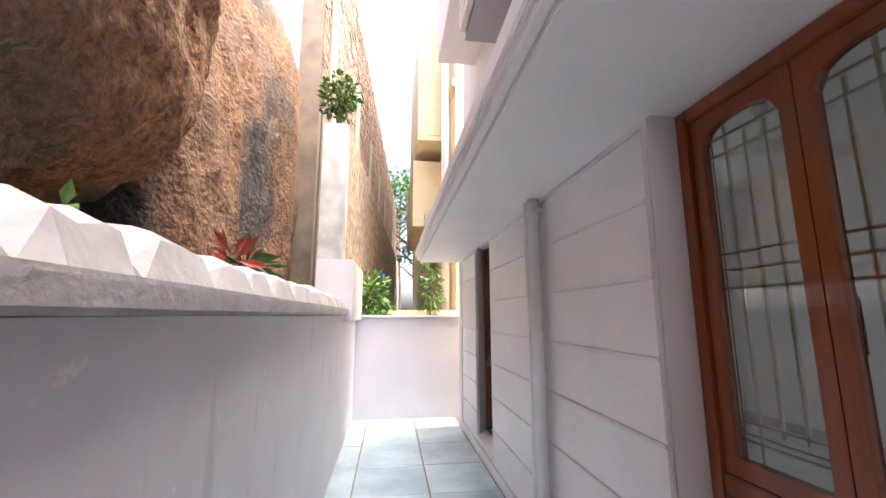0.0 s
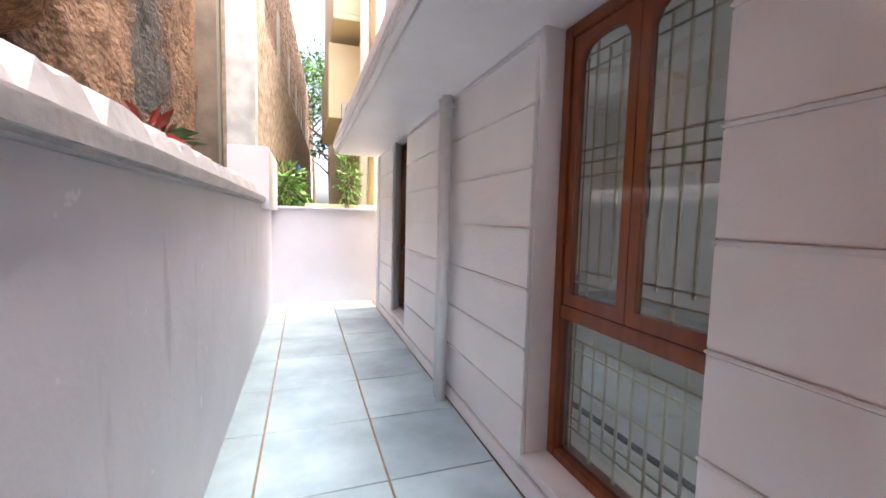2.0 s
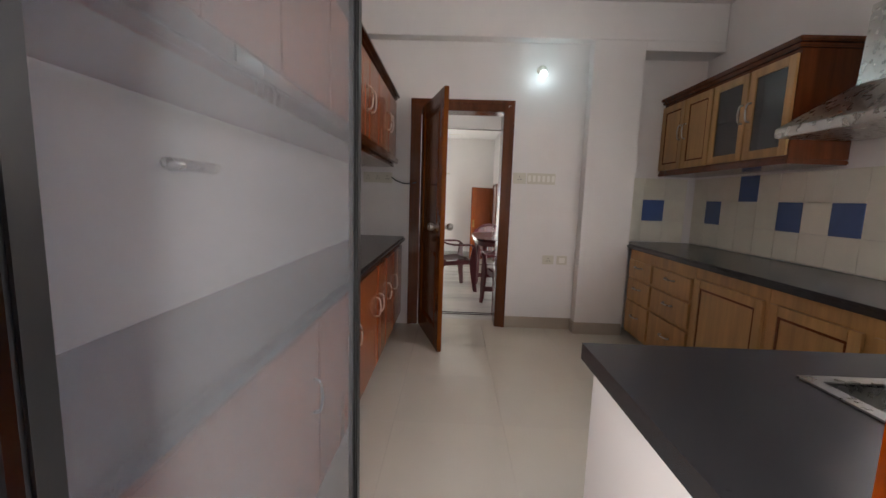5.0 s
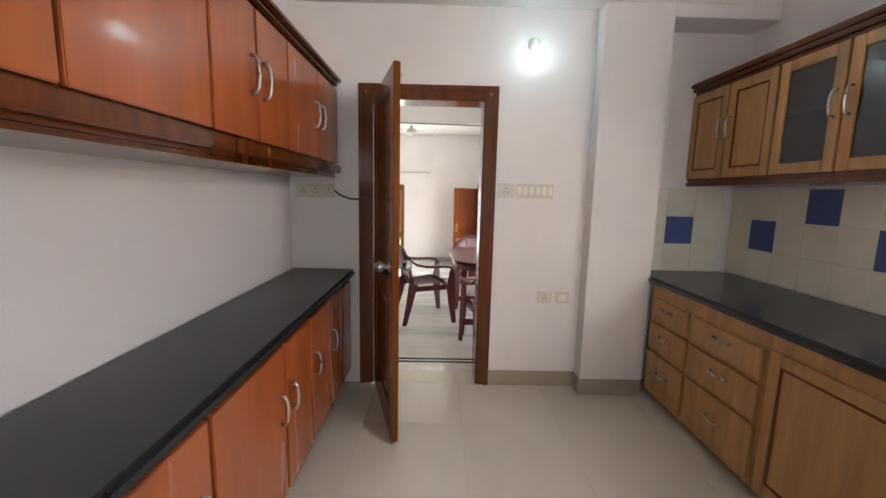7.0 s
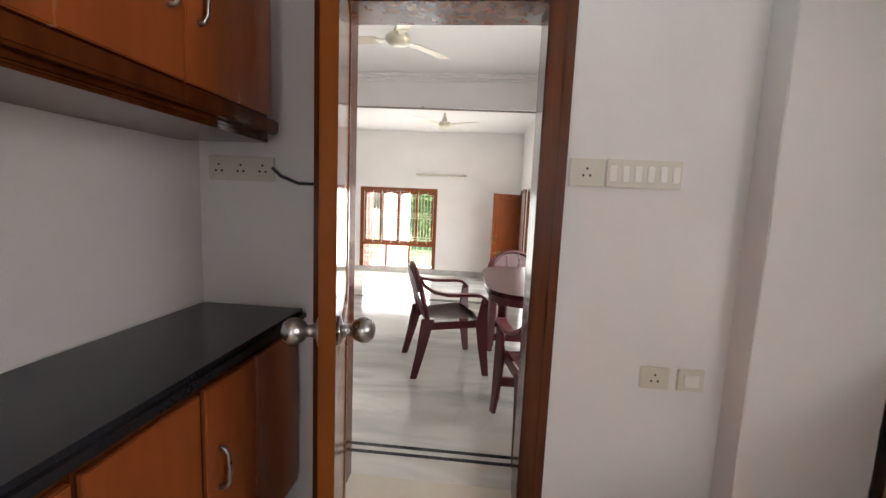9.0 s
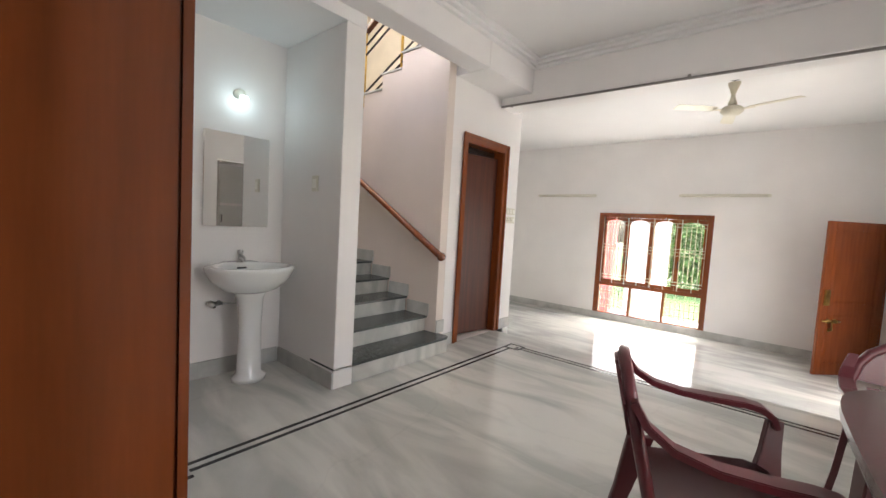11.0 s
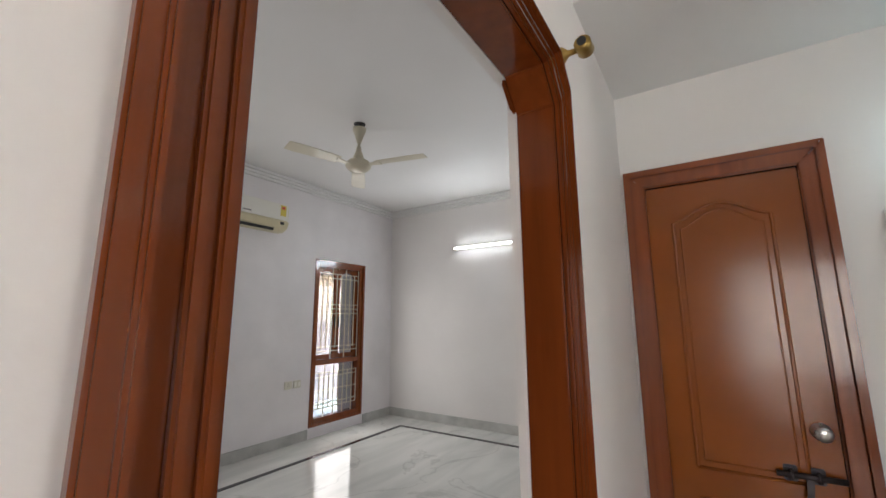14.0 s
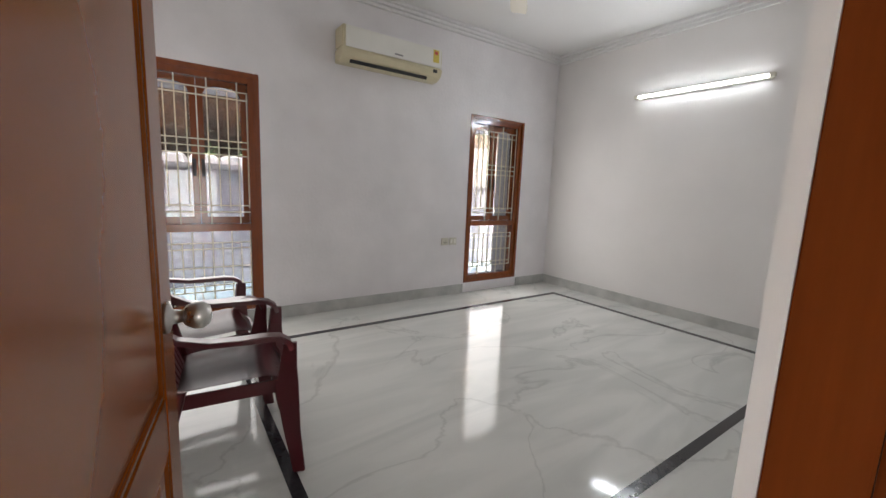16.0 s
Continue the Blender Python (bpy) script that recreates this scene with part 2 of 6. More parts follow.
M_GREYALU = mat("grey_aluminium", (0.30, 0.28, 0.27), 0.35, metal=0.6, var=0.1)
M_TREAD = mat("dark_green_granite", (0.07, 0.08, 0.08), 0.25, var=0.35, scale=50)
M_CREAM_WALL = mat("cream_exterior_paint", (0.74, 0.63, 0.40), 0.7, var=0.06, scale=1.5)
M_LEAF = mat("green_leaf", (0.045, 0.105, 0.018), 0.5, var=0.35, scale=4)
M_LEAF2 = mat("bright_green_leaf", (0.085, 0.19, 0.022), 0.45, var=0.3, scale=5)
M_LEAF_RED = mat("red_croton_leaf", (0.30, 0.035, 0.022), 0.4, var=0.3, scale=8)
M_BARK = mat("bark", (0.14, 0.10, 0.07), 0.9, var=0.3, scale=10, bump=0.6)
M_LATTICE = mat("weathered_wood_lattice", (0.46, 0.37, 0.28), 0.9, var=0.3, scale=6)
M_BLACK = mat("black_rubber", (0.02, 0.02, 0.02), 0.5, var=0.1)
M_BULB = glow_mat("lit_bulb", (0.82, 0.96, 1.0), 0.4)
M_TUBE = glow_mat("lit_tube", (0.9, 0.96, 1.0), 0.7)




def streaks(material, color, scale, lo, hi, amount):
    """Old drip marks and scuffs, with outlines of their own."""
    nt = material.node_tree
    b = nt.nodes["Principled BSDF"]
    old = b.inputs["Base Color"].links[0].from_socket
    geo = nt.nodes.new("ShaderNodeNewGeometry")
    mp = nt.nodes.new("ShaderNodeMapping")
    mp.inputs["Scale"].default_value = scale
    nt.links.new(geo.outputs["Position"], mp.inputs[0])
    n = nt.nodes.new("ShaderNodeTexNoise")
    n.inputs["Scale"].default_value, n.inputs["Detail"].default_value = 1.0, 7
    nt.links.new(mp.outputs[0], n.inputs[0])
    r = nt.nodes.new("ShaderNodeMapRange")
    r.inputs[1].default_value, r.inputs[2].default_value = lo, hi
    r.inputs[3].default_value, r.inputs[4].default_value = 0.0, amount
    nt.links.new(n.outputs[0], r.inputs[0])
    mx = nt.nodes.new("ShaderNodeMix")
    mx.data_type = "RGBA"
    nt.links.new(r.outputs[0], mx.inputs[0])
    nt.links.new(old, mx.inputs[6])
    mx.inputs[7].default_value = (*color, 1)
    nt.links.new(mx.outputs[2], b.inputs["Base Color"])


streaks(M_PARAPET, (0.42, 0.39, 0.41), (9, 9, 1.6), 0.62, 0.72, 0.55)
streaks(M_PARAPET, (0.80, 0.79, 0.80), (17, 17, 13), 0.69, 0.74, 0.8)
streaks(M_LEDGE, (0.40, 0.37, 0.35), (11, 11, 7), 0.60, 0.72, 0.6)

# ---- mesh builders ----
def box(bm, x0, y0, z0, x1, y1, z1):
    v = [bm.verts.new(p) for p in ((x0, y0, z0), (x1, y0, z0), (x1, y1, z0), (x0, y1, z0), (x0, y0, z1), (x1, y0, z1), (x1, y1, z1), (x0, y1, z1))]
    for f in ((3, 2, 1, 0), (4, 5, 6, 7), (0, 1, 5, 4), (1, 2, 6, 5), (2, 3, 7, 6), (3, 0, 4, 7)):
        bm.faces.new([v[i] for i in f])
    return v


def part(name, bm, material, parent=None, label="", bevel=0.0, smooth=False, m=None):
    """Links a bmesh as one mesh object, under a thing or a part where one is given."""
    if bevel:
        bmesh.ops.bevel(bm, geom=bm.edges[:], offset=bevel, segments=2, affect="EDGES", clamp_overlap=True)
    bmesh.ops.recalc_face_normals(bm, faces=bm.faces)
    me = bpy.data.meshes.new(name)
    bm.to_mesh(me)
    bm.free()
    me.materials.append(material)
    if smooth:
        for p in me.polygons:
            p.use_smooth = True
    ob = new(name, me)
    if parent:
        ob.parent = parent
    if m:
        ob.matrix_basis = m
    if label:
        tagged(ob, label)
    return ob


def bx(name, p0, p1, material, parent=None, label="", bevel=0.004, m=None):
    bm = bmesh.new()
    box(bm, min(p0[0], p1[0]), min(p0[1], p1[1]), min(p0[2], p1[2]), max(p0[0], p1[0]), max(p0[1], p1[1]), max(p0[2], p1[2]))
    return part(name, bm, material, parent, label, bevel, m=m)


def thing(name, m, label, category, group="", kind=""):
    ob = new(name)
    ob.empty_display_size = 0.1
    ob.matrix_basis = m
    return tagged(ob, label, category, group, kind)


def structure(name, bm, material, label, bevel=0.0, category="wall"):
    ob = part(name, bm, material, None, "", bevel)
    return tagged(ob, label, category, kind="structure")


def tube(bm, pts, r, n=8, cap=True):
    """A round bar along points; r is one radius or one for each point."""
    pts = [Vector(p) for p in pts]
    rings = []
    side = None
    for i, p in enumerate(pts):
        d = (pts[min(i + 1, len(pts) - 1)] - pts[max(i - 1, 0)]).normalized()
        if side is None:
            side = d.orthogonal().normalized()
        else:
            side = (side - d * side.dot(d)).normalized()
        up = d.cross(side)
        rr = r[i] if isinstance(r, (list, tuple)) else r
        rings.append([bm.verts.new(p + (side * math.cos(2 * math.pi * k / n) + up * math.sin(2 * math.pi * k / n)) * rr) for k in range(n)])
    for a, b in zip(rings, rings[1:]):
        for k in range(n):
            bm.faces.new((a[k], a[(k + 1) % n], b[(k + 1) % n], b[k]))
    if cap:
        bm.faces.new(rings[0][::-1])
        bm.faces.new(rings[-1])


def ribbon(bm, pts, half, thick, across):
    """A flat bar along points; across is the direction of its width."""
    pts = [Vector(p) for p in pts]
    across = Vector(across).normalized()
    rings = []
    for i, p in enumerate(pts):
        d = (pts[min(i + 1, len(pts) - 1)] - pts[max(i - 1, 0)]).normalized()
        h = half[i] if isinstance(half, (list, tuple)) else half
        nrm = d.cross(across).normalized() * thick / 2
        a = across * h
        rings.append([bm.verts.new(q) for q in (p - a - nrm, p + a - nrm, p + a + nrm, p - a + nrm)])
    for a, b in zip(rings, rings[1:]):
        for k in range(4):
            bm.faces.new((a[k], a[(k + 1) % 4], b[(k + 1) % 4], b[k]))
    bm.faces.new(rings[0][::-1])
    bm.faces.new(rings[-1])


def lathe(bm, profile, n=20, centre=(0, 0), sx=1.0, sy=1.0):
    """A turned shape from (radius, height) pairs."""
    rings = []
    for r, z in profile:
        rings.append([bm.verts.new((centre[0] + sx * r * math.cos(2 * math.pi * k / n), centre[1] + sy * r * math.sin(2 * math.pi * k / n), z)) for k in range(n)])
    for a, b in zip(rings, rings[1:]):
        for k in range(n):
            bm.faces.new((a[k], a[(k + 1) % n], b[(k + 1) % n], b[k]))
    bm.faces.new(rings[0][::-1])
    bm.faces.new(rings[-1])


def wall_mesh(axis, c0, c1, a0, a1, z0, z1, holes=()):
    """A wall between c0 and c1 across, from a0 to a1 along; holes are (a0, a1, z0, z1)."""
    bm = bmesh.new()

    def blk(p, q, lo, hi):
        if q - p > 1e-4 and hi - lo > 1e-4:
            if axis == "x":
                box(bm, c0, p, lo, c1, q, hi)
            else:
                box(bm, p, c0, lo, q, c1, hi)

    at = a0
    for h0, h1, b0, b1 in sorted(holes):
        blk(at, h0, z0, z1)
        blk(h0, h1, z0, b0)
        blk(h0, h1, b1, z1)
        at = h1
    blk(at, a1, z0, z1)
    bmesh.ops.remove_doubles(bm, verts=bm.verts, dist=1e-5)
    return bm


# ---- large structure: corridor ----
OX, IX = 2.49, 2.72      # outer and inner face of the long house wall
PX = 1.09                # face of the boundary wall
W1 = (1.80, 2.65)        # wide bedroom window along y
W2 = (4.97, 5.79)        # narrow bedroom window along y
KD = (0.51, 1.22)        # kitchen back door along y
EX0, EX1 = 6.24, 6.44    # wall between kitchen, bedroom and dining
BX = 6.30                # bedroom face of that wall

bm = bmesh.new()
box(bm, -60, -60, -0.75, 90, 90, -0.70)
structure("ground", bm, mat("earth", (0.16, 0.15, 0.09), 0.95, var=0.3, scale=0.6), "bare earth and grass round the house", category="ground")

bm = bmesh.new()
box(bm, PX - 0.02, -3.0, -0.70, OX, 7.03, -0.012)
pave = structure("pavement", bm, M_GROUT, "side passage paved with pale blue-grey square tiles", category="pavement")

bm = wall_mesh("x", OX, IX, -3.0, 6.51, -0.70, 3.3, [(KD[0], KD[1], 0.02, 2.14), (W1[0], W1[1], 0.16, 2.10), (W2[0], W2[1], 0.16, 2.10)])
# splayed far reveal of the narrow window
lo = [bm.verts.new((x, y, 0.161)) for x, y in ((OX + 0.001, 5.612), (2.60, 5.775), (2.60, 5.789), (OX + 0.001, 5.789))]
hi = [bm.verts.new((v.co.x, v.co.y, 2.099)) for v in lo]
bm.faces.new(lo[::-1])
bm.faces.new(hi)
for k in range(4):
    bm.faces.new((lo[k], lo[(k + 1) % 4], hi[(k + 1) % 4], hi[k]))
structure("wall_west", bm, M_OUT, "white painted house wall along the side passage")

# plaster bands on the wall, with shadow grooves between them
for b0, b1 in ((-3.0, KD[0]), (KD[1], W1[0]), (W1[1], W2[0]), (5.61, 6.51)):
    zs = [0.10, 0.385, 0.665, 0.945, 1.22, 1.498, 1.775, 2.05]
    for z0, z1 in zip(zs, zs[1:]):
        bx("plaster_band", (OX - 0.022, b0, z0), (OX - 0.001, b1, z1 - 0.011), M_OUT, bpy.data.objects["wall_west"], bevel=0.004)
        bx("groove_bead", (OX - 0.031, b0, z1 - 0.0105), (OX - 0.001, b1, z1 - 0.0005), M_OUT, bpy.data.objects["wall_west"], bevel=0.003)
bx("plinth", (OX - 0.034, -3.0, 0.0), (OX - 0.001, KD[0] - 0.02, 0.09), M_OUT, bpy.data.objects["wall_west"], bevel=0.006)
bx("plinth", (OX - 0.034, KD[1] + 0.02, 0.0), (OX - 0.001, 6.51, 0.09), M_OUT, bpy.data.objects["wall_west"], bevel=0.006)

bm = bmesh.new()
box(bm, 0.85, -3.0, -0.70, PX, 7.03, 1.36)
structure("wall_boundary", bm, M_PARAPET, "pale lilac painted boundary wall with scuffs")
bm = bmesh.new()
box(bm, 0.70, -3.0, 1.362, PX + 0.05, 5.64, 1.43)
structure("trim_ledge", bm, M_LEDGE, "projecting plaster ledge on the boundary wall", 0.012, "ledge")
bm = bmesh.new()
box(bm, 0.80, 7.031, -0.70, 2.62, 7.16, 1.33)
structure("wall_end", bm, M_ENDWALL, "low white wall closing the passage")
bm = bmesh.new()
box(bm, 0.80, 7.00, 1.331, 2.62, 7.18, 1.365)
structure("trim_end_coping", bm, M_OUT, "white coping on the low end wall", 0.008, "coping")
bm = bmesh.new()
box(bm, PX - 0.3, -3.15, -0.70, 2.72, -3.001, 2.4)
structure("wall_south_passage", bm, M_OUT, "white wall closing the passage behind")

# canopy over the passage
bm = bmesh.new()
box(bm, 1.93, -3.0, 2.05, OX - 0.04, 6.56, 2.20)
canopy = structure("canopy", bm, M_OUT, "white concrete canopy slab over the passage", 0.004, "canopy")
bx("fascia_moulding", (1.895, -3.0, 2.075), (1.929, 6.575, 2.115), M_OUT, canopy)
bx("fascia_moulding", (1.875, -3.0, 2.117), (1.929, 6.59, 2.215), M_OUT, canopy, bevel=0.012)
bm = bmesh.new()
box(bm, OX - 0.04, 6.40, -0.70, 2.80, 6.56, 2.05)
structure("wall_corner_pier", bm, M_OUT, "white corner of the house at the passage end", 0.004)

# ---- large structure: rooms ----
bm = bmesh.new()
box(bm, IX, -1.6, -0.2, EX1 - 0.0, 1.70, -0.01)
structure("floor_kitchen_bed", bm, M_KSKIRT, "bed under the kitchen tiles", category="floor")
bm = bmesh.new()
box(bm, IX, 1.70, -0.2, EX1, 6.51, 0.0)
structure("floor_bedroom", bm, M_MARBLE_BED, "polished white marble bedroom floor with dark border inlay", category="floor")
bm = bmesh.new()
box(bm, EX1, -0.35, -0.2, 10.25, 3.2, 0.0)
box(bm, EX1, 3.2, -0.2, 9.2, 3.83, 0.0)
structure("floor_dining", bm, M_MARBLE, "white marble dining floor with streaky grey veins", category="floor")
bm = bmesh.new()
box(bm, 10.25, -0.35, -0.7, 14.30, 6.2, -0.47)
structure("floor_living", bm, M_MARBLE, "white marble living room floor lower than the dining floor", category="floor")

# kitchen
bm = wall_mesh("y", -1.75, -1.48, IX, EX1, -0.2, 3.0, [(3.0, 4.2, 1.2, 2.25)])
structure("wall_kitchen_south", bm, M_WHITE, "white painted kitchen wall above the cooking counter")
bm = wall_mesh("y", 1.70, 1.80, IX, BX - 0.001, 0.0, 3.1)
structure("wall_kitchen_north", bm, M_WHITE, "white painted wall between kitchen and bedroom")
BD = (1.80, 2.76)       # bedroom door along y
KE = (0.33, 1.17)       # kitchen inner door along y
bm = wall_mesh("x", EX0, EX1, -0.36, 1.70, -0.2, 3.1, [(KE[0], KE[1], -0.2, 2.06)])
structure("wall_kitchen_east", bm, M_WHITE, "white painted wall with the kitchen door")
bm = wall_mesh("x", BX, EX1, 1.70, 6.51, -0.2, 3.1, [(BD[0], BD[1], -0.2, 2.16)])
box(bm, BX, 2.716, 0.0, 6.329, 2.759, 2.10)
box(bm, BX, 1.801, 0.0, 6.329, 1.844, 2.10)
box(bm, BX, 1.801, 2.056, 6.329, 2.759, 2.159)
structure("wall_middle", bm, M_WHITE, "white painted wall with the bedroom door")
bm = bmesh.new()
box(bm, 6.12, -0.80, 0.0, EX1, -0.361, 2.61)
structure("wall_kitchen_pier", bm, M_WHITE, "white pier beside the recessed kitchen wall", 0.003)
bm = wall_mesh("x", 6.36, EX1 + 0.06, -1.48, -0.80, 0.0, 3.0)
structure("wall_kitchen_recess", bm, M_WHITE, "recessed kitchen wall above the counter end")
bm = bmesh.new()
box(bm, 6.12, -1.47, 2.612, EX0 - 0.001, 1.699, 2.92)
box(bm, 6.12, -1.47, 2.53, 6.359, -0.801, 2.611)
structure("trim_kitchen_beam", bm, M_WHITE, "white ceiling beam over the kitchen door wall", 0.003, "beam")
bm = bmesh.new()
box(bm, IX, -1.48, 2.921, EX0, 1.70, 3.1)
structure("ceiling_kitchen", bm, M_CEIL, "plain white kitchen ceiling", category="ceiling")

# bedroom
bm = wall_mesh("y", 6.39, 6.51, IX, BX, 0.0, 3.1)
structure("wall_bedroom_north", bm, M_WHITE, "white painted bedroom wall with a tube light")
bm = bmesh.new()
box(bm, IX, 1.80, 3.02, BX, 6.39, 3.12)
structure("ceiling_bedroom", bm, M_CEIL, "plain white bedroom ceiling", category="ceiling")
bm = bmesh.new()
box(bm, IX + 0.001, 1.801, 0.0, IX + 0.015, 4.93, 0.11)
box(bm, IX + 0.001, 5.83, 0.0, IX + 0.015, 6.389, 0.11)
box(bm, IX + 0.016, 6.374, 0.0, BX - 0.016, 6.389, 0.11)
box(bm, BX - 0.015, 2.85, 0.0, BX - 0.001, 6.37, 0.11)
structure("baseboard_bedroom", bm, M_SKIRT, "grey marble skirting round the bedroom", 0.002, "skirting")
bm = bmesh.new()
for z0, z1, d in ((2.93, 2.96, 0.035), (2.961, 2.99, 0.06), (2.991, 3.019, 0.09)):
    box(bm, IX + 0.001, 1.801, z0, IX + d, 6.389, z1)
    box(bm, IX + d + 0.001, 6.389 - d, z0, EX0 - 0.001, 6.389, z1)
structure("trim_bedroom_cornice", bm, M_CEIL, "white stepped plaster cornice in the bedroom", 0.004, "cornice")
bm = bmesh.new()
ix0, ix1, iy0, iy1 = 3.23, 5.75, 2.35, 6.02
for r in ((ix0, iy0, ix0 + 0.055, iy1), (ix1 - 0.055, iy0, ix1, iy1), (ix0 + 0.056, iy0, ix1 - 0.056, iy0 + 0.055), (ix0 + 0.056, iy1 - 0.055, ix1 - 0.056, iy1)):
    box(bm, r[0], r[1], 0.0, r[2], r[3], 0.003)
structure("trim_bedroom_inlay", bm, M_BLACK_INLAY, "black granite border line in the bedroom floor", category="floor inlay")

# dining
bm = wall_mesh("y", -0.62, -0.35, EX1, 14.55, -0.7, 3.1, [(7.05, 8.42, 0.12, 2.05), (8.93, 9.90, 0.02, 2.06), (11.2, 12.8, -0.36, 1.6)])
structure("wall_south", bm, M_WHITE, "white painted wall with a grilled window and a fly screen door")
bm = wall_mesh("y", 3.83, 3.95, EX1, 8.10, -0.2, 3.1, [(6.50, 7.17, 0.0, 2.06)])
structure("wall_washroom", bm, M_WHITE, "white painted wall with washroom door and basin")
bm = bmesh.new()
box(bm, 7.94, 3.03, 0.0, 8.10, 3.829, 2.53)
box(bm, 7.94, 3.83, 0.0, 8.10, 7.2, 5.4)
structure("wall_stair_left", bm, M_WHITE, "white wall between basin niche and stairs", 0.003)
bm = bmesh.new()
UG, UR = 0.305, 0.160      # going and rise of the upper flight
box(bm, 9.20, 4.765 + 3 * UG, -0.2, 9.30, 7.2, 2.46 - 4 * UR)
for k in range(-3, 6):
    y1 = 4.765 - UG * k
    box(bm, 9.20, max(3.2, y1 - UG), -0.2, 9.30, y1, 2.46 + UR * k)
bmesh.ops.remove_doubles(bm, verts=bm.verts, dist=1e-5)
structure("wall_stair_right", bm, M_BEIGE, "pale beige wall beside the stairs with the wooden handrail")
bm = wall_mesh("y", 3.2, 3.32, 9.301, 10.56, -0.7, 3.1, [(9.50, 10.26, 0.0, 2.09)])
structure("wall_side_door", bm, M_WHITE, "white painted wall with an open dark door")
bm = bmesh.new()
box(bm, 10.44, 3.321, -0.7, 10.56, 6.2, 3.1)
structure("wall_living_west", bm, M_WHITE, "white living room wall beyond the side door")
bm = bmesh.new()
box(bm, 8.10, 7.08, 0.0, 10.44, 7.2, 5.4)
structure("wall_stair_back", bm, M_BEIGE, "beige lit wall at the stair landing")
bm = bmesh.new()
box(bm, 7.9, 2.9, 5.4, 10.56, 7.2, 5.5)
structure("ceiling_stair", bm, M_CEIL, "white ceiling above the stairs", category="ceiling")
bm = bmesh.new()
box(bm, 8.1, 2.90, 3.101, 9.3, 3.04, 5.4)
box(bm, 9.301, 3.2, 3.101, 10.44, 3.32, 5.4)
box(bm, 9.2, 3.041, 3.101, 9.3, 3.199, 5.4)
structure("wall_stair_front", bm, M_WHITE, "white upstairs wall over the stair foot")
bm = bmesh.new()
box(bm, EX1, 3.03, 2.531, 8.10, 3.83, 2.93)
structure("ceiling_niche", bm, M_CEIL, "lowered white ceiling over the wash basin", category="ceiling")
bm = bmesh.new()
box(bm, EX1, 2.82, 2.62, 9.30, 3.029, 2.93)
box(bm, 9.301, 2.82, 2.62, 10.10, 3.199, 2.93)
structure("trim_dining_beam_north", bm, M_WHITE, "white beam over the stair opening", 0.004, "beam")
bm = bmesh.new()
box(bm, 10.10, -0.349, 2.52, 10.36, 3.199, 2.93)
structure("trim_dining_beam_east", bm, M_WHITE, "white beam between dining and living room", 0.004, "beam")
bm = bmesh.new()
box(bm, EX1, -0.35, 2.931, 14.3, 3.2, 3.1)
box(bm, EX1, 3.2, 2.931, 8.1, 4.3, 3.1)
box(bm, 10.45, 3.2, 2.931, 14.3, 6.2, 3.1)
structure("ceiling_dining", bm, M_CEIL, "white ceiling of the dining and living rooms", category="ceiling")
bm = bmesh.new()
for z0, z1, d in ((2.85, 2.878, 0.04), (2.879, 2.905, 0.08), (2.906, 2.93, 0.12)):
    box(bm, EX1 + 0.001, 2.819 - d, z0, 10.099, 2.819, z1)
    box(bm, 10.099 - d, -0.349, z0, 10.099, 2.818 - d, z1)
structure("trim_dining_cornice", bm, M_CEIL, "white stepped plaster cornice in the dining room", 0.004, "cornice")
bm = wall_mesh("x", 14.30, 14.55, -0.35, 6.2, -0.7, 3.1, [(1.64, 3.47, -0.40, 1.575)])
structure("wall_east", bm, M_WHITE, "white painted living room wall with a wide window")
bm = bmesh.new()
box(bm, 10.44, 6.2, -0.7, 14.55, 6.32, 3.1)
structure("wall_living_north", bm, M_WHITE, "white painted living room end wall")
bm = bmesh.new()
box(bm, 14.285, -0.349, -0.47, 14.299, 6.199, -0.35)
box(bm, 10.57, 6.185, -0.47, 14.28, 6.199, -0.35)
box(bm, 10.37, -0.349, -0.47, 14.28, -0.335, -0.35)
structure("baseboard_living", bm, M_SKIRT, "grey marble skirting round the living room", 0.002, "skirting")
bm = bmesh.new()
box(bm, EX1 + 0.001, 2.86, 0.0, EX1 + 0.015, 3.829, 0.12)
box(bm, 7.21, 3.815, 0.0, 7.924, 3.829, 0.12)
box(bm, 7.925, 3.03, 0.0, 7.939, 3.814, 0.12)
box(bm, EX1 + 0.001, 1.25, 0.0, EX1 + 0.015, 1.72, 0.12)
box(bm, 10.31, 3.185, 0.0, 10.56, 3.199, 0.12)
box(bm, 9.3, 3.185, 0.0, 9.45, 3.199, 0.12)
structure("baseboard_dining", bm, M_SKIRT, "grey marble skirting round the dining room", 0.002, "skirting")
bm = bmesh.new()
box(bm, EX0 - 0.015, -0.359, 0.0, EX0 - 0.001, 0.28, 0.11)
box(bm, 6.105, -0.79, 0.0, 6.119, -0.345, 0.11)
box(bm, 6.12, -0.359, 0.0, EX0 - 0.016, -0.346, 0.11)
structure("baseboard_kitchen", bm, M_KSKIRT, "beige tile skirting in the kitchen", 0.002, "skirting")
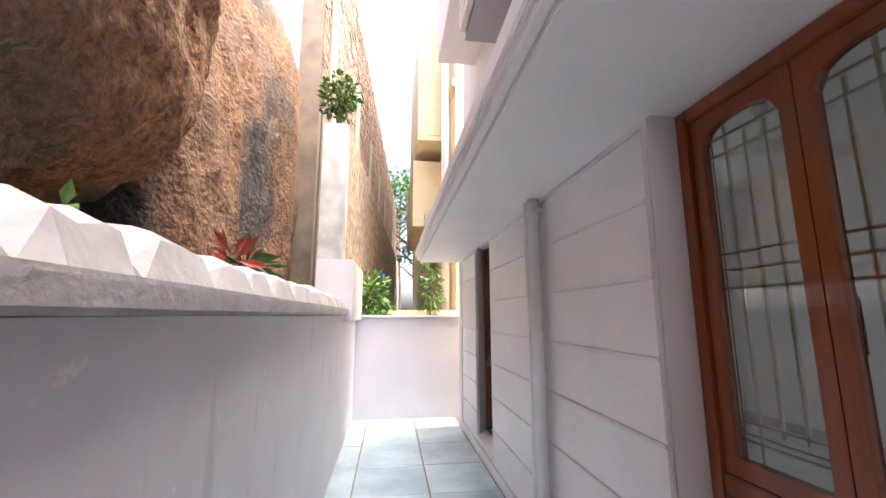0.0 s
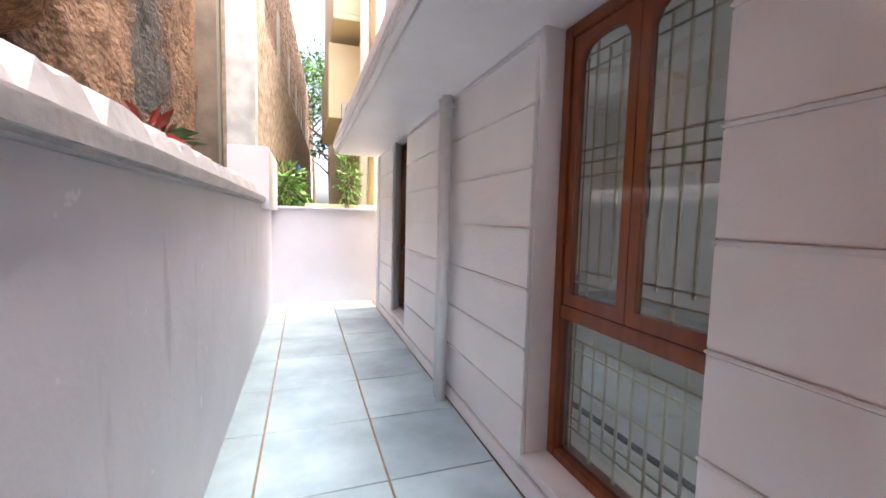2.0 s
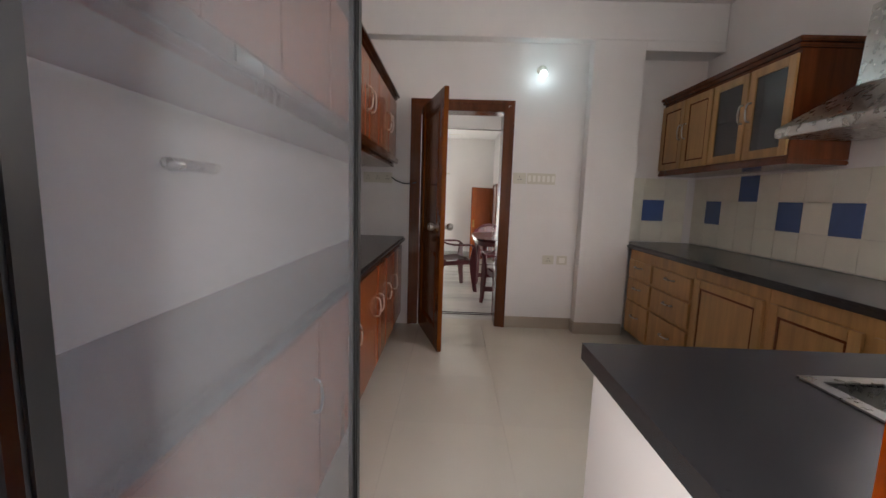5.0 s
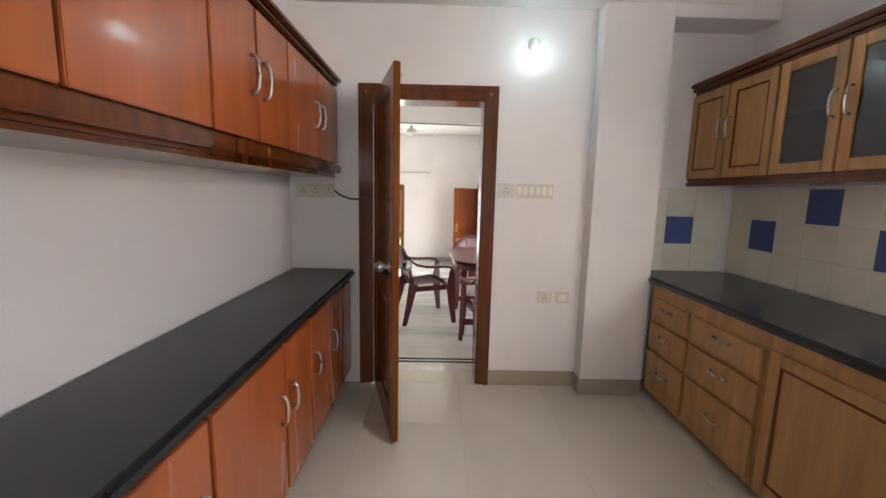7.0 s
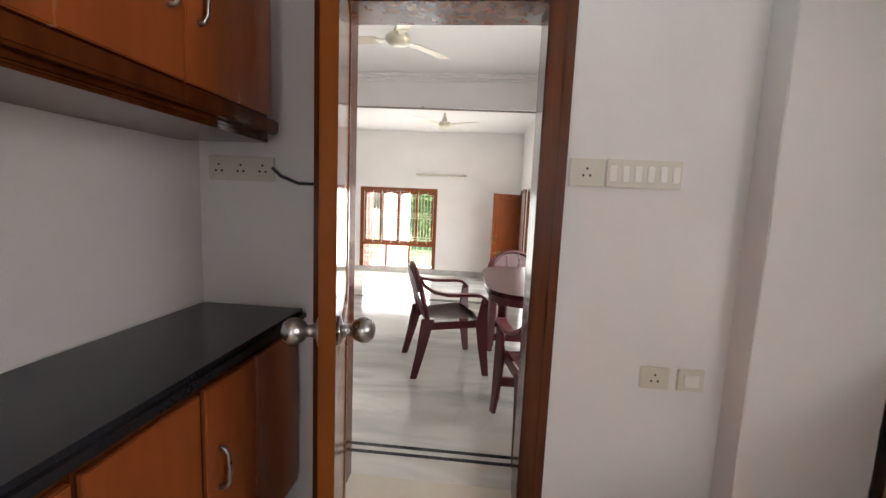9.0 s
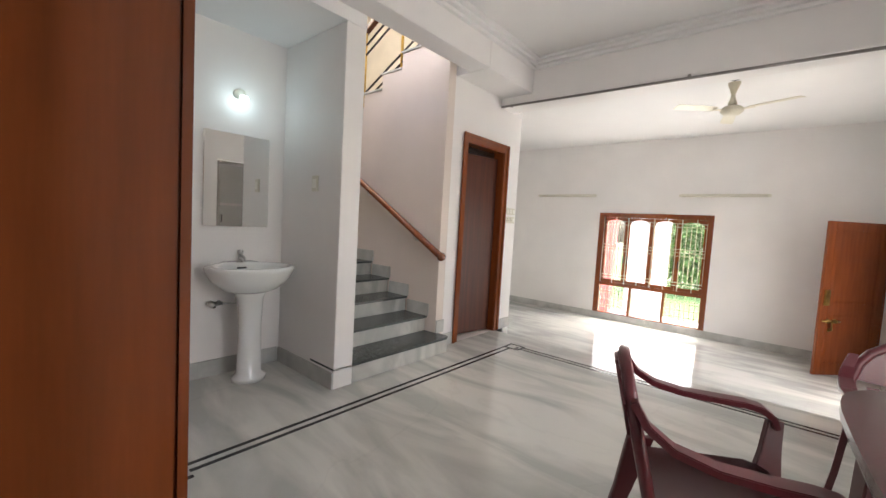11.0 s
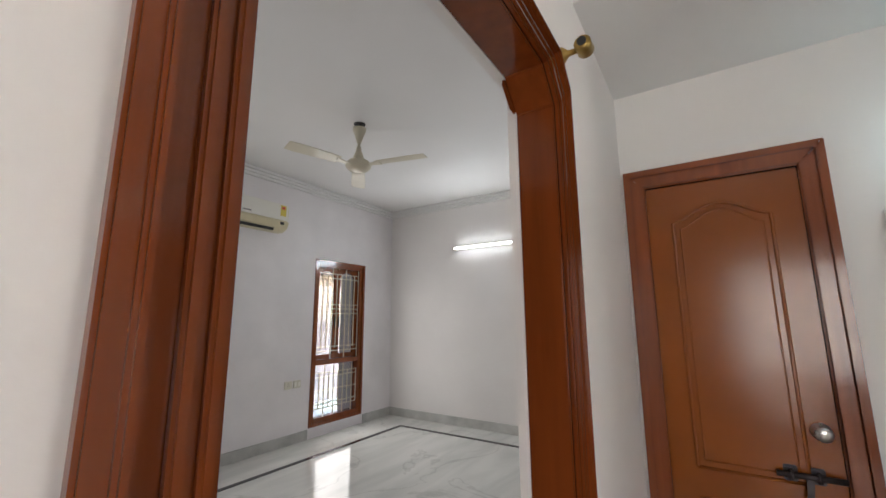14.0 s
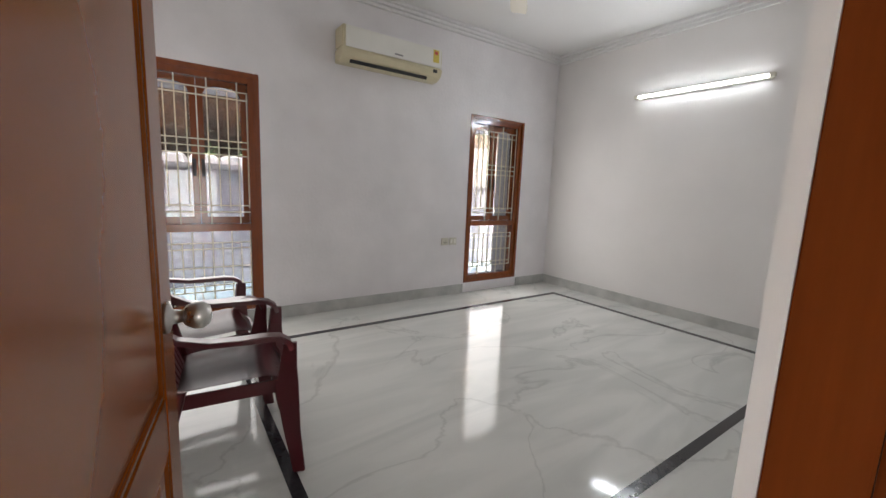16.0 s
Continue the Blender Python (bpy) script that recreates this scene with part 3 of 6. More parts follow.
# black double border line in the dining floor
bm = bmesh.new()
for o in (0.0, 0.06):
    box(bm, 6.95, 2.70 + o, 0.0, 9.80, 2.722 + o, 0.003)
    box(bm, 9.84 + o, -0.2, 0.0, 9.862 + o, 2.62, 0.003)
    box(bm, 6.60 + o, -0.2, 0.0, 6.622 + o, 2.55, 0.003)
for cx, sx in ((9.80, 1), (6.95, -1)):
    for o in (0.0, 0.06):
        box(bm, cx if sx > 0 else cx - 0.09, 2.70 + o - 0.05 * (1 - o / 0.03 * 0.5), 0.0, cx + 0.09 if sx > 0 else cx, 2.722 + o - 0.05 * (1 - o / 0.03 * 0.5), 0.0035)
for a in ((9.795, 2.615, 9.945, 2.633), (9.795, 2.765, 9.945, 2.783), (9.795, 2.634, 9.813, 2.764), (9.927, 2.634, 9.945, 2.764)):
    box(bm, a[0], a[1], 0.0, a[2], a[3], 0.0042)
structure("trim_dining_inlay", bm, M_BLACK_INLAY, "black double border line in the dining floor", category="floor inlay")
# step between dining and living floor
bm = bmesh.new()
box(bm, 10.251, -0.2, -0.47, 10.54, 3.1, -0.16)
box(bm, 10.541, -0.2, -0.47, 10.83, 3.1, -0.315)
structure("steps_living", bm, M_MARBLE, "marble steps down to the living room", 0.004, "steps")
# threshold slabs
bm = bmesh.new()
box(bm, OX - 0.06, KD[0], -0.012, IX + 0.001, KD[1], 0.021)
structure("trim_kitchen_threshold", bm, M_SKIRT, "stone threshold of the kitchen back door", 0.003, "threshold")
for nm, ya, yb in (("sill_wide", *W1), ("sill_narrow", *W2)):
    bm = bmesh.new()
    box(bm, OX - 0.03, ya + 0.001, 0.12, IX - 0.07, yb - 0.001, 0.162)
    structure("trim_" + nm, bm, M_OUT, "white painted window sill", 0.004, "sill")


# ---- windows ----
def arch_panel(bm, x0, x1, z0, z1, y0, y1, stile, rise):
    """A sash: stiles, bottom rail and a top rail cut to an arch."""
    box(bm, x0, y0, z0, x0 + stile, y1, z1)
    box(bm, x1 - stile, y0, z0, x1, y1, z1)
    box(bm, x0 + stile, y0, z0, x1 - stile, y1, z0 + stile * 1.25)
    a, b = x0 + stile, x1 - stile
    c, half = (a + b) / 2, (b - a) / 2
    top = z1 - stile
    n = 12
    pts = []
    for i in range(n + 1):
        x = a + (b - a) * i / n
        u = abs(x - c) / half
        pts.append((x, top - rise * (1 - math.sqrt(max(0, 1 - u ** 2.6)))))
    lo = [[bm.verts.new((x, y, z)) for x, z in pts] for y in (y0, y1)]
    hi = [[bm.verts.new((x, y, z1)) for x, z in pts] for y in (y0, y1)]
    for i in range(n):
        bm.faces.new((lo[0][i], lo[0][i + 1], hi[0][i + 1], hi[0][i]))
        bm.faces.new((lo[1][i + 1], lo[1][i], hi[1][i], hi[1][i + 1]))
        bm.faces.new((lo[0][i + 1], lo[0][i], lo[1][i], lo[1][i + 1]))
        bm.faces.new((hi[0][i], hi[0][i + 1], hi[1][i + 1], hi[1][i]))


def window_unit(name, m, W, H, mid, sashes, label, wood, lower_div, glass):
    """Wooden window: x along the width, y outwards, z up; arched sashes above, fixed glass below, grille inside."""
    w = thing(name, m, label, "window", kind="structure")
    f = 0.055
    bm = bmesh.new()
    for a in ((0, 0, 0, f, 0.10, H), (W - f, 0, 0, W, 0.10, H), (f, 0, 0, W - f, 0.10, f), (f, 0, H - f, W - f, 0.10, H), (f, 0.002, mid - 0.03, W - f, 0.098, mid + 0.03)):
        box(bm, *a)
    part("window_frame", bm, wood, w, bevel=0.004)
    bm = bmesh.new()
    for a in ((-0.03, -0.022, -0.03, 0.012, -0.001, H + 0.03), (W - 0.012, -0.022, -0.03, W + 0.03, -0.001, H + 0.03), (0.012, -0.022, -0.03, W - 0.012, -0.001, 0.012), (0.012, -0.022, H - 0.012, W - 0.012, -0.001, H + 0.03)):
        box(bm, *a)
    part("casing", bm, wood, w, bevel=0.005)
    sw = (W - 2 * f) / sashes
    for i in range(sashes):
        x0 = f + sw * i
        bm = bmesh.new()
        arch_panel(bm, x0 + 0.002, x0 + sw - 0.002, mid + 0.032, H - f - 0.002, 0.058, 0.088, 0.044, 0.07)
        s = part("sash", bm, wood, w)
        g = bx("pane", (x0 + 0.05, 0.071, mid + 0.08), (x0 + sw - 0.05, 0.075, H - f - 0.05), glass, s, bevel=0)
        g.visible_shadow = False
        bx("latch", (x0 + sw - 0.045 if i % 2 == 0 else x0 + 0.02, 0.045, mid + 0.42), (x0 + sw - 0.02 if i % 2 == 0 else x0 + 0.045, 0.056, mid + 0.56), M_IRON, s)
    lw = (W - 2 * f) / lower_div
    for i in range(lower_div):
        if i:
            bx("mullion", (f + lw * i - 0.02, 0.003, f), (f + lw * i + 0.02, 0.097, mid - 0.03), wood, w)
        g = bx("pane", (f + lw * i + 0.001, 0.070, f), (f + lw * (i + 1) - 0.001, 0.074, mid - 0.03), glass, w, bevel=0)
        g.visible_shadow = False
    # grille on the room side: bars pitched as smiths do, doubled cross bars
    def bar(x0, z0, x1, z1, r=0.0045):
        bx("grille_bar", (x0 - r, 0.020, z0 - r), (x1 + r, 0.029, z1 + r), M_GRILLE, w, bevel=0)
    n = max(4, round((W - 2 * f) / 0.075))
    zt, zb = H - f, mid + 0.03
    for k in range(n + 1):
        x = f + 0.006 + (W - 2 * f - 0.012) * k / n
        full = k % 3 == 0
        bar(x, zb + 0.006 if full else zb + 0.14, x, zt - 0.006 if full else zt - 0.09)
    for z in (zb + 0.10, zb + 0.155, (zb + zt) / 2 - 0.01, (zb + zt) / 2 + 0.05, (zb + zt) / 2 + 0.105, zt - 0.075, zt - 0.135):
        bar(f, z, W - f, z)
    zt, zb = mid - 0.03, f
    for k in range(n + 1):
        x = f + 0.006 + (W - 2 * f - 0.012) * k / n
        full = k % 2 == 0
        bar(x, zb if full else zb + 0.10, x, zt if full else zt - 0.10)
    for z in (zb + 0.10, zb + 0.15, (zb + zt) / 2, zt - 0.15, zt - 0.10):
        bar(f, z, W - f, z)
    return w


WIN_Z = 0.15
window_unit("window_1", pose(2.705, W1[0] + 0.003, WIN_Z, 0, 0, 90), W1[1] - W1[0] - 0.006, 1.945, 0.70, 2,
            "red-brown teak window with arched sashes and cream grille", M_TEAK, 1, M_GREYGLASS)
window_unit("window_2", pose(2.705, W2[0] + 0.003, WIN_Z, 0, 0, 90), W2[1] - W2[0] - 0.006, 1.945, 0.70, 2,
            "narrow red-brown teak window with arched sashes and grille", M_TEAK, 1, M_GREYGLASS)
window_unit("window_3", pose(14.315, 3.467, -0.397, 0, 0, -90), 1.824, 1.969, 0.62, 4,
            "wide teak living room window with four arched sashes", M_TEAK, 3, M_GLASS)
window_unit("window_4", pose(8.417, -0.365, 0.123, 0, 0, 180), 1.364, 1.924, 0.58, 3,
            "tall teak dining window with arched sashes and cream grille", M_TEAK, 2, M_GLASS)
window_unit("window_5", pose(12.797, -0.365, -0.357, 0, 0, 180), 1.594, 1.954, 0.62, 3,
            "teak living room side window with cream curtains of bars", M_TEAK, 2, M_GLASS)


# ---- doors ----
def raised_panel(bm, x0, x1, z0, z1, t, edge=0.045, arch=0.0):
    """A panel set back from the leaf's faces, with a raised field on both sides."""
    for ya, yb, s in ((0.012, 0.004, 1), (t - 0.012, t - 0.004, -1)):
        o = [(x0, z0), (x1, z0), (x1, z1), (x0, z1)]
        n = 8
        inner = [(x0 + edge, z0 + edge), (x1 - edge, z0 + edge), (x1 - edge, z1 - edge), (x0 + edge, z1 - edge)]
        ov = [bm.verts.new((x, ya, z)) for x, z in o]
        iv = [bm.verts.new((x, yb, z)) for x, z in inner]
        for k in range(4):
            bm.faces.new((ov[k], ov[(k + 1) % 4], iv[(k + 1) % 4], iv[k]))
        bm.faces.new(iv)


def door_leaf(name, m, W, H, t, material, label, rail=0.82, stile=0.10, kind="", mid_w=0.12):
    """Panelled leaf: x from the hinge along the width, y its thickness, z up."""
    d = thing(name, m, label, "door", kind=kind)
    lo, hi = stile * 1.6, H - stile
    for x0, x1 in ((0, stile), (W - stile, W)):
        bx("stile", (x0, 0, 0.012), (x1, t, H), material, d, bevel=0.004)
    for z0, z1 in ((0.012, lo), (rail, rail + mid_w), (hi, H)):
        bx("rail", (stile, 0.001, z0), (W - stile, t - 0.001, z1), material, d, bevel=0.004)
    for z0, z1 in ((lo, rail), (rail + mid_w, hi)):
        bm = bmesh.new()
        raised_panel(bm, stile, W - stile, z0, z1, t)
        part("panel", bm, material, d)
        bm = bmesh.new()
        for ya, yb in ((0.003, 0.0119), (t - 0.0119, t - 0.003)):
            for a in ((stile, z0, stile + 0.014, z1), (W - stile - 0.014, z0, W - stile, z1), (stile + 0.014, z0, W - stile - 0.014, z0 + 0.014), (stile + 0.014, z1 - 0.014, W - stile - 0.014, z1)):
                box(bm, a[0], ya, a[1], a[2], yb, a[3])
        part("bead", bm, material, d, bevel=0.003)
    return d


def door_frame(name, m, W, H, depth, material, label, chamfer=0.0, face=0.075, beads=False):
    """Frame round an opening: x along the width, y through the wall, z up; a stepped moulding on each face."""
    d = thing(name, m, label, "door frame", kind="structure")

    def ring(o0, o1, y0, y1, nm):
        bm = bmesh.new()
        c = chamfer

        def path(o):
            if c:
                return [(-o, 0.0), (-o, H + o - c), (c - o, H + o), (W - c + o, H + o), (W + o, H + o - c), (W + o, 0.0)]
            return [(-o, 0.0), (-o, H + o), (W + o, H + o), (W + o, 0.0)]

        a, b = path(o0), path(o1)
        va = [[bm.verts.new((x, y, z)) for x, z in a] for y in (y0, y1)]
        vb = [[bm.verts.new((x, y, z)) for x, z in b] for y in (y0, y1)]
        for i in range(len(a) - 1):
            bm.faces.new((va[0][i], va[0][i + 1], vb[0][i + 1], vb[0][i]))
            bm.faces.new((va[1][i], va[1][i + 1], vb[1][i + 1], vb[1][i]))
            bm.faces.new((va[0][i], va[0][i + 1], va[1][i + 1], va[1][i]))
            bm.faces.new((vb[0][i], vb[0][i + 1], vb[1][i + 1], vb[1][i]))
        for i in (0, len(a) - 1):
            bm.faces.new((va[0][i], va[1][i], vb[1][i], vb[0][i]))
        part(nm, bm, material, d, bevel=0.003)

    ring(-0.045, -0.001, 0.0, depth, "jamb_lining")
    # rounded beads run round the architrave on both faces
    for o0, o1, h in ((-0.034, -0.022, 0.021), (-0.014, -0.002, 0.023), (face * 0.42, face * 0.42 + 0.010, 0.034)) if beads else ():
        ring(o0, o1, -h, -0.012, "bead")
        ring(o0, o1, depth + 0.012, depth + h, "bead")
    for ya, yb, yc, yd in ((-0.014, -0.001, -0.028, -0.014), (depth + 0.001, depth + 0.014, depth + 0.014, depth + 0.028)):
        ring(-0.04, face * 0.75, min(ya, yb), max(ya, yb), "architrave")
        ring(face * 0.30, face, min(yc, yd), max(yc, yd), "moulding")
    return d


def sphere_knob(parent, x, z, t, r=0.03, material=M_STEEL):
    for s in (-1, 1):
        bm = bmesh.new()
        pr = [(0.034, 0.0), (0.034, 0.006), (0.016, 0.012), (0.013, 0.03), (0.022, 0.036), (r, 0.052), (r, 0.066), (0.02, 0.08), (0.006, 0.084)]
        lathe(bm, pr, 18)
        part("knob", bm, material, parent, "round brushed steel knob", smooth=True,
             m=Matrix.Translation((x, 0 if s < 0 else t, z)) @ Matrix.Rotation(radians(90 if s < 0 else -90), 4, "X"))


def slide_bolt(parent, x0, x1, z, y, material, s=-1):
    """A tower bolt with staples, a round bar and a hanging hasp, on the face at y."""
    bm = bmesh.new()
    tube(bm, [(x0, y + s * 0.028, z), (x1, y + s * 0.028, z)], 0.011, 12)
    b = part("bolt_bar", bm, material, parent, smooth=True)
    for f in (0.22, 0.62):
        x = x0 + (x1 - x0) * f
        bx("staple", (x - 0.022, y, z - 0.03), (x + 0.022, y + s * 0.010, z + 0.03), material, parent)
        bm = bmesh.new()
        tube(bm, [(x, y + s * (0.028 + 0.017 * math.sin(a)), z + 0.017 * math.cos(a)) for a in [k * math.pi / 5 for k in range(11)]], 0.006, 6)
        part("staple_ring", bm, material, parent, smooth=True)
    xm = x0 + (x1 - x0) * 0.48
    bm = bmesh.new()
    ribbon(bm, [(xm, y + s * 0.030, z - 0.005), (xm - 0.004, y + s * 0.034, z - 0.06), (xm - 0.012, y + s * 0.026, z - 0.12)], [0.012, 0.010, 0.017], 0.007, (1, 0, 0))
    part("hasp", bm, material, parent, bevel=0.001)
    bx("lock_plate", (xm - 0.035, y, z - 0.135), (xm + 0.02, y + s * 0.014, z - 0.10), material, parent)


def pull_handle(parent, x, z0, z1, y, material, s=-1):
    for z in (z0, z1):
        bx("handle_plate", (x - 0.014, y, z - 0.022), (x + 0.014, y + s * 0.006, z + 0.022), material, parent)
    bm = bmesh.new()
    ribbon(bm, [(x, y + s * 0.006, z1), (x, y + s * 0.022, z1 + 0.002), (x, y + s * 0.028, z1 - 0.010), (x, y + s * 0.028, z0 + 0.010), (x, y + s * 0.022, z0 - 0.002), (x, y + s * 0.006, z0)], 0.009, 0.007, (1, 0, 0))
    part("pull", bm, material, parent, bevel=0.001)


# kitchen back door: leaf thrown open to the passage
door_frame("door_1", pose(2.60, KD[1], 0.022, 0, 0, -90), KD[1] - KD[0], 2.118, 0.10, M_ORANGE, "orange-brown varnished frame of the kitchen back door", face=0.02)
bx("jamb_block", (0.650, 0.045, 0), (0.664, 0.099, 2.07), M_ORANGE, bpy.data.objects["door_1"])
leaf_a = math.degrees(math.atan2(1.262 - 1.11, 1.95 - 2.68))
back = door_leaf("kitchen_back_door", pose(2.685, 1.112, 0.03, 0, 0, leaf_a), 0.745, 2.04, 0.036, M_ORANGE,
                 "glossy orange varnished panelled door standing wide open", rail=0.63, stile=0.11, mid_w=0.17)
pull_handle(back, 0.680, 0.938, 1.044, 0.036, M_STEEL, 1)
slide_bolt(back, 0.67, 0.46, 0.775, 0.036, M_STEEL, 1)
# fly screen door inside it
scr = thing("screen_door", pose(2.735, 1.115, 0.02, 0, 0, -5.5), "black framed grey fly screen door standing open", "screen door")
for a in ((0, 0, 0, 0.028, 0.024, 2.04), (0.712, 0, 0, 0.74, 0.024, 2.04), (0.029, 0, 0, 0.711, 0.024, 0.03), (0.029, 0, 2.01, 0.711, 0.024, 2.04)):
    bx("screen_frame", a[:3], a[3:], M_ALU, scr)
bm = bmesh.new()
box(bm, 0.028, 0.010, 0.03, 0.712, 0.012, 2.01)
part("fly_mesh", bm, M_SCREEN, scr, "grey woven fly mesh")

# kitchen to dining
door_frame("door_2", pose(EX0, KE[1], 0.0, 0, 0, -90), KE[1] - KE[0], 2.06, EX1 - EX0, M_TEAK_DARK, "dark varnished teak door frame with moulded edges", face=0.05)
kd = door_leaf("kitchen_door", pose(6.225, 1.118, 0.0, 0, 0, 196.5), 0.76, 2.035, 0.036, M_KDOOR, "glossy dark brown varnished kitchen door standing open", rail=0.80, stile=0.11)
sphere_knob(kd, 0.69, 1.0, 0.036)
bx("door_stop", (0.60, 0.036, 1.97), (0.72, 0.055, 1.99), M_STEEL, kd)

# bedroom
door_frame("door_3", pose(6.33, BD[1], 0.0, 0, 0, -90), BD[1] - BD[0], 2.10, EX1 - 6.33, M_FRAME, "varnished red-brown teak bedroom door frame with cut corners", chamfer=0.08, face=0.045, beads=True)
bdl = door_leaf("bedroom_door", pose(6.325, 1.852, 0.0, 0, 0, 170.8), 0.89, 2.02, 0.036, M_BROWN_DOOR, "brown varnished panelled bedroom door standing open", rail=0.68, stile=0.11)
sphere_knob(bdl, 0.825, 0.955, 0.036)

# washroom door, shut
door_frame("door_4", pose(6.50, 3.83, 0.0, 0, 0, 0), 0.67, 2.06, 0.12, M_TEAK, "varnished teak washroom door frame", face=0.045)
def moulded_leaf(name, m, W, H, t, material, label, mid, arch):
    """Skin door: a slab with two pressed panels, the upper one with a curved head."""
    d = thing(name, m, label, "door")
    bx("slab", (0, 0, 0.004), (W, t, H), material, d, bevel=0.004)
    for z0, z1, rise in ((0.17, mid - 0.06, 0.0), (mid + 0.06, H - 0.11, arch)):
        for inset, r in ((0.0, 0.0075), (0.030, 0.005)):
            a, b = 0.105 + inset, W - 0.105 - inset
            top = []
            for k in range(17):
                u = k / 16
                top.append((a + (b - a) * u, z1 - inset - rise * (1 - math.sin(math.pi * u) ** 1.6)))
            loop = [(a, z0 + inset), (b, z0 + inset)] + top[::-1]
            bm = bmesh.new()
            tube(bm, [(x, 0.0, z) for x, z in loop + loop[:2]], r, 8)
            part("panel_moulding", bm, material, d, smooth=True)
        bm = bmesh.new()
        a, b, q = 0.135, W - 0.135, []
        for k in range(17):
            u = k / 16
            q.append((a + (b - a) * u, z1 - 0.030 - rise * (1 - math.sin(math.pi * u) ** 1.6)))
        q = [(a, z0 + 0.030), (b, z0 + 0.030)] + q[::-1]
        fr = [bm.verts.new((x, -0.003, z)) for x, z in q]
        bk = [bm.verts.new((x, 0.002, z)) for x, z in q]
        bm.faces.new(fr)
        bm.faces.new(bk[::-1])
        for k in range(len(q)):
            bm.faces.new((fr[k], bk[k], bk[(k + 1) % len(q)], fr[(k + 1) % len(q)]))
        part("panel", bm, material, d)
    return d


wd = moulded_leaf("washroom_door", pose(6.546, 3.842, 0.005, 0, 0, 0), 0.578, 2.006, 0.036, M_BROWN_DOOR, "shut brown moulded washroom door with curved panel head", 0.68, 0.075)
bm = bmesh.new()
lathe(bm, [(0.033, 0), (0.033, 0.008), (0.018, 0.014), (0.016, 0.03), (0.028, 0.042), (0.028, 0.055), (0.012, 0.06)], 18)
part("knob", bm, M_STEEL, wd, "round steel knob lock", smooth=True, m=Matrix.Translation((0.525, 0, 0.94)) @ Matrix.Rotation(radians(90), 4, "X"))
slide_bolt(wd, 0.37, 0.575, 0.775, 0.0, M_IRON, -1)

# side door beyond the stairs
door_frame("door_5", pose(9.50, 3.2, 0.0, 0, 0, 0), 0.76, 2.09, 0.12, M_TEAK, "teak door frame beyond the stairs", face=0.045)
sdl = thing("side_door", pose(10.21, 3.30, 0.0, 0, 0, 171), "plain flush dark red-brown side door standing partly open", "door")
bx("slab", (0, 0, 0.012), (0.66, 0.036, 1.98), M_FLUSH, sdl, bevel=0.003)
for x in (0.0, 0.651):
    bx("lipping", (x, -0.003, 0.012), (x + 0.009, -0.0005, 1.98), M_TEAK_DARK, sdl, bevel=0.001)
bm = bmesh.new()
box(bm, 9.301, 4.6, 0.0, 10.439, 4.7, 2.28)
structure("wall_side_room", bm, M_WHITE, "back wall of the dim side room")
bm = bmesh.new()
box(bm, 9.301, 3.321, 2.20, 10.439, 4.6, 2.28)
structure("ceiling_side_room", bm, M_CEIL, "ceiling of the dim side room", category="ceiling")
bm = bmesh.new()
box(bm, 9.301, 3.2, -0.2, 10.439, 4.6, -0.001)
structure("floor_side_room", bm, M_MARBLE, "marble floor of the side room", category="floor")
bm = bmesh.new()
box(bm, 6.45, 4.3, -0.2, 7.93, 4.4, 3.0)
structure("wall_washroom_back", bm, M_WHITE, "wall behind the shut washroom door")

# living room front door leaf and dining fly screen door
ld = door_leaf("front_door", pose(13.95, -0.30, -0.47, 0, 0, 135), 0.86, 2.0, 0.04, M_TEAK, "red-brown teak front door standing open with brass bolts")
slide_bolt(ld, 0.60, 0.84, 0.72, 0.04, M_BRASS, 1)
bx("lock", (0.76, 0.04, 0.92), (0.83, 0.06, 1.12), M_BRASS, ld, "brass night latch")
door_frame("door_6", pose(13.98, -0.35, -0.47, 0, 0, 180), 0.9, 2.06, 0.1, M_TEAK, "teak front door frame in the living room", face=0.045)
sd = thing("fly_screen_door", pose(9.895, -0.40, 0.025, 0, 0, 180), "grey framed fly screen door in the dining wall", "screen door")
for a in ((0, 0, 0, 0.05, 0.03, 2.03), (0.91, 0, 0, 0.96, 0.03, 2.03), (0.051, 0, 0, 0.909, 0.03, 0.06), (0.051, 0, 1.97, 0.909, 0.03, 2.03), (0.051, 0, 0.70, 0.909, 0.03, 0.745), (0.051, 0, 1.28, 0.909, 0.03, 1.325)):
    bx("screen_frame", a[:3], a[3:], M_GREYALU, sd)
for z0, z1 in ((0.06, 0.70), (0.745, 1.28), (1.325, 1.97)):
    bx("fly_mesh", (0.05, 0.012, z0), (0.91, 0.014, z1), M_SCREEN_DENSE, sd, bevel=0)
bm = bmesh.new()
tube(bm, [(0.88, -0.001, 1.0), (0.88, -0.05, 1.01), (0.88, -0.05, 1.11), (0.88, -0.001, 1.12)], 0.008, 8)
part("handle", bm, M_IRON, sd, smooth=True)

# ---- kitchen units ----
def d_handle(parent, x, z, y, length, vertical, material=M_STEEL, s=-1):
    bm = bmesh.new()
    h = length / 2
    base = [(-h, 0), (-h * 0.96, 0.018), (-h * 0.7, 0.027), (0, 0.031), (h * 0.7, 0.027), (h * 0.96, 0.018), (h, 0)]
    pts = [(x, y + s * d, z + a) if vertical else (x + a, y + s * d, z) for a, d in base]
    tube(bm, pts, [0.0075, 0.006, 0.0055, 0.006, 0.0055, 0.006, 0.0075], 8)
    part("handle", bm, material, parent, smooth=True)


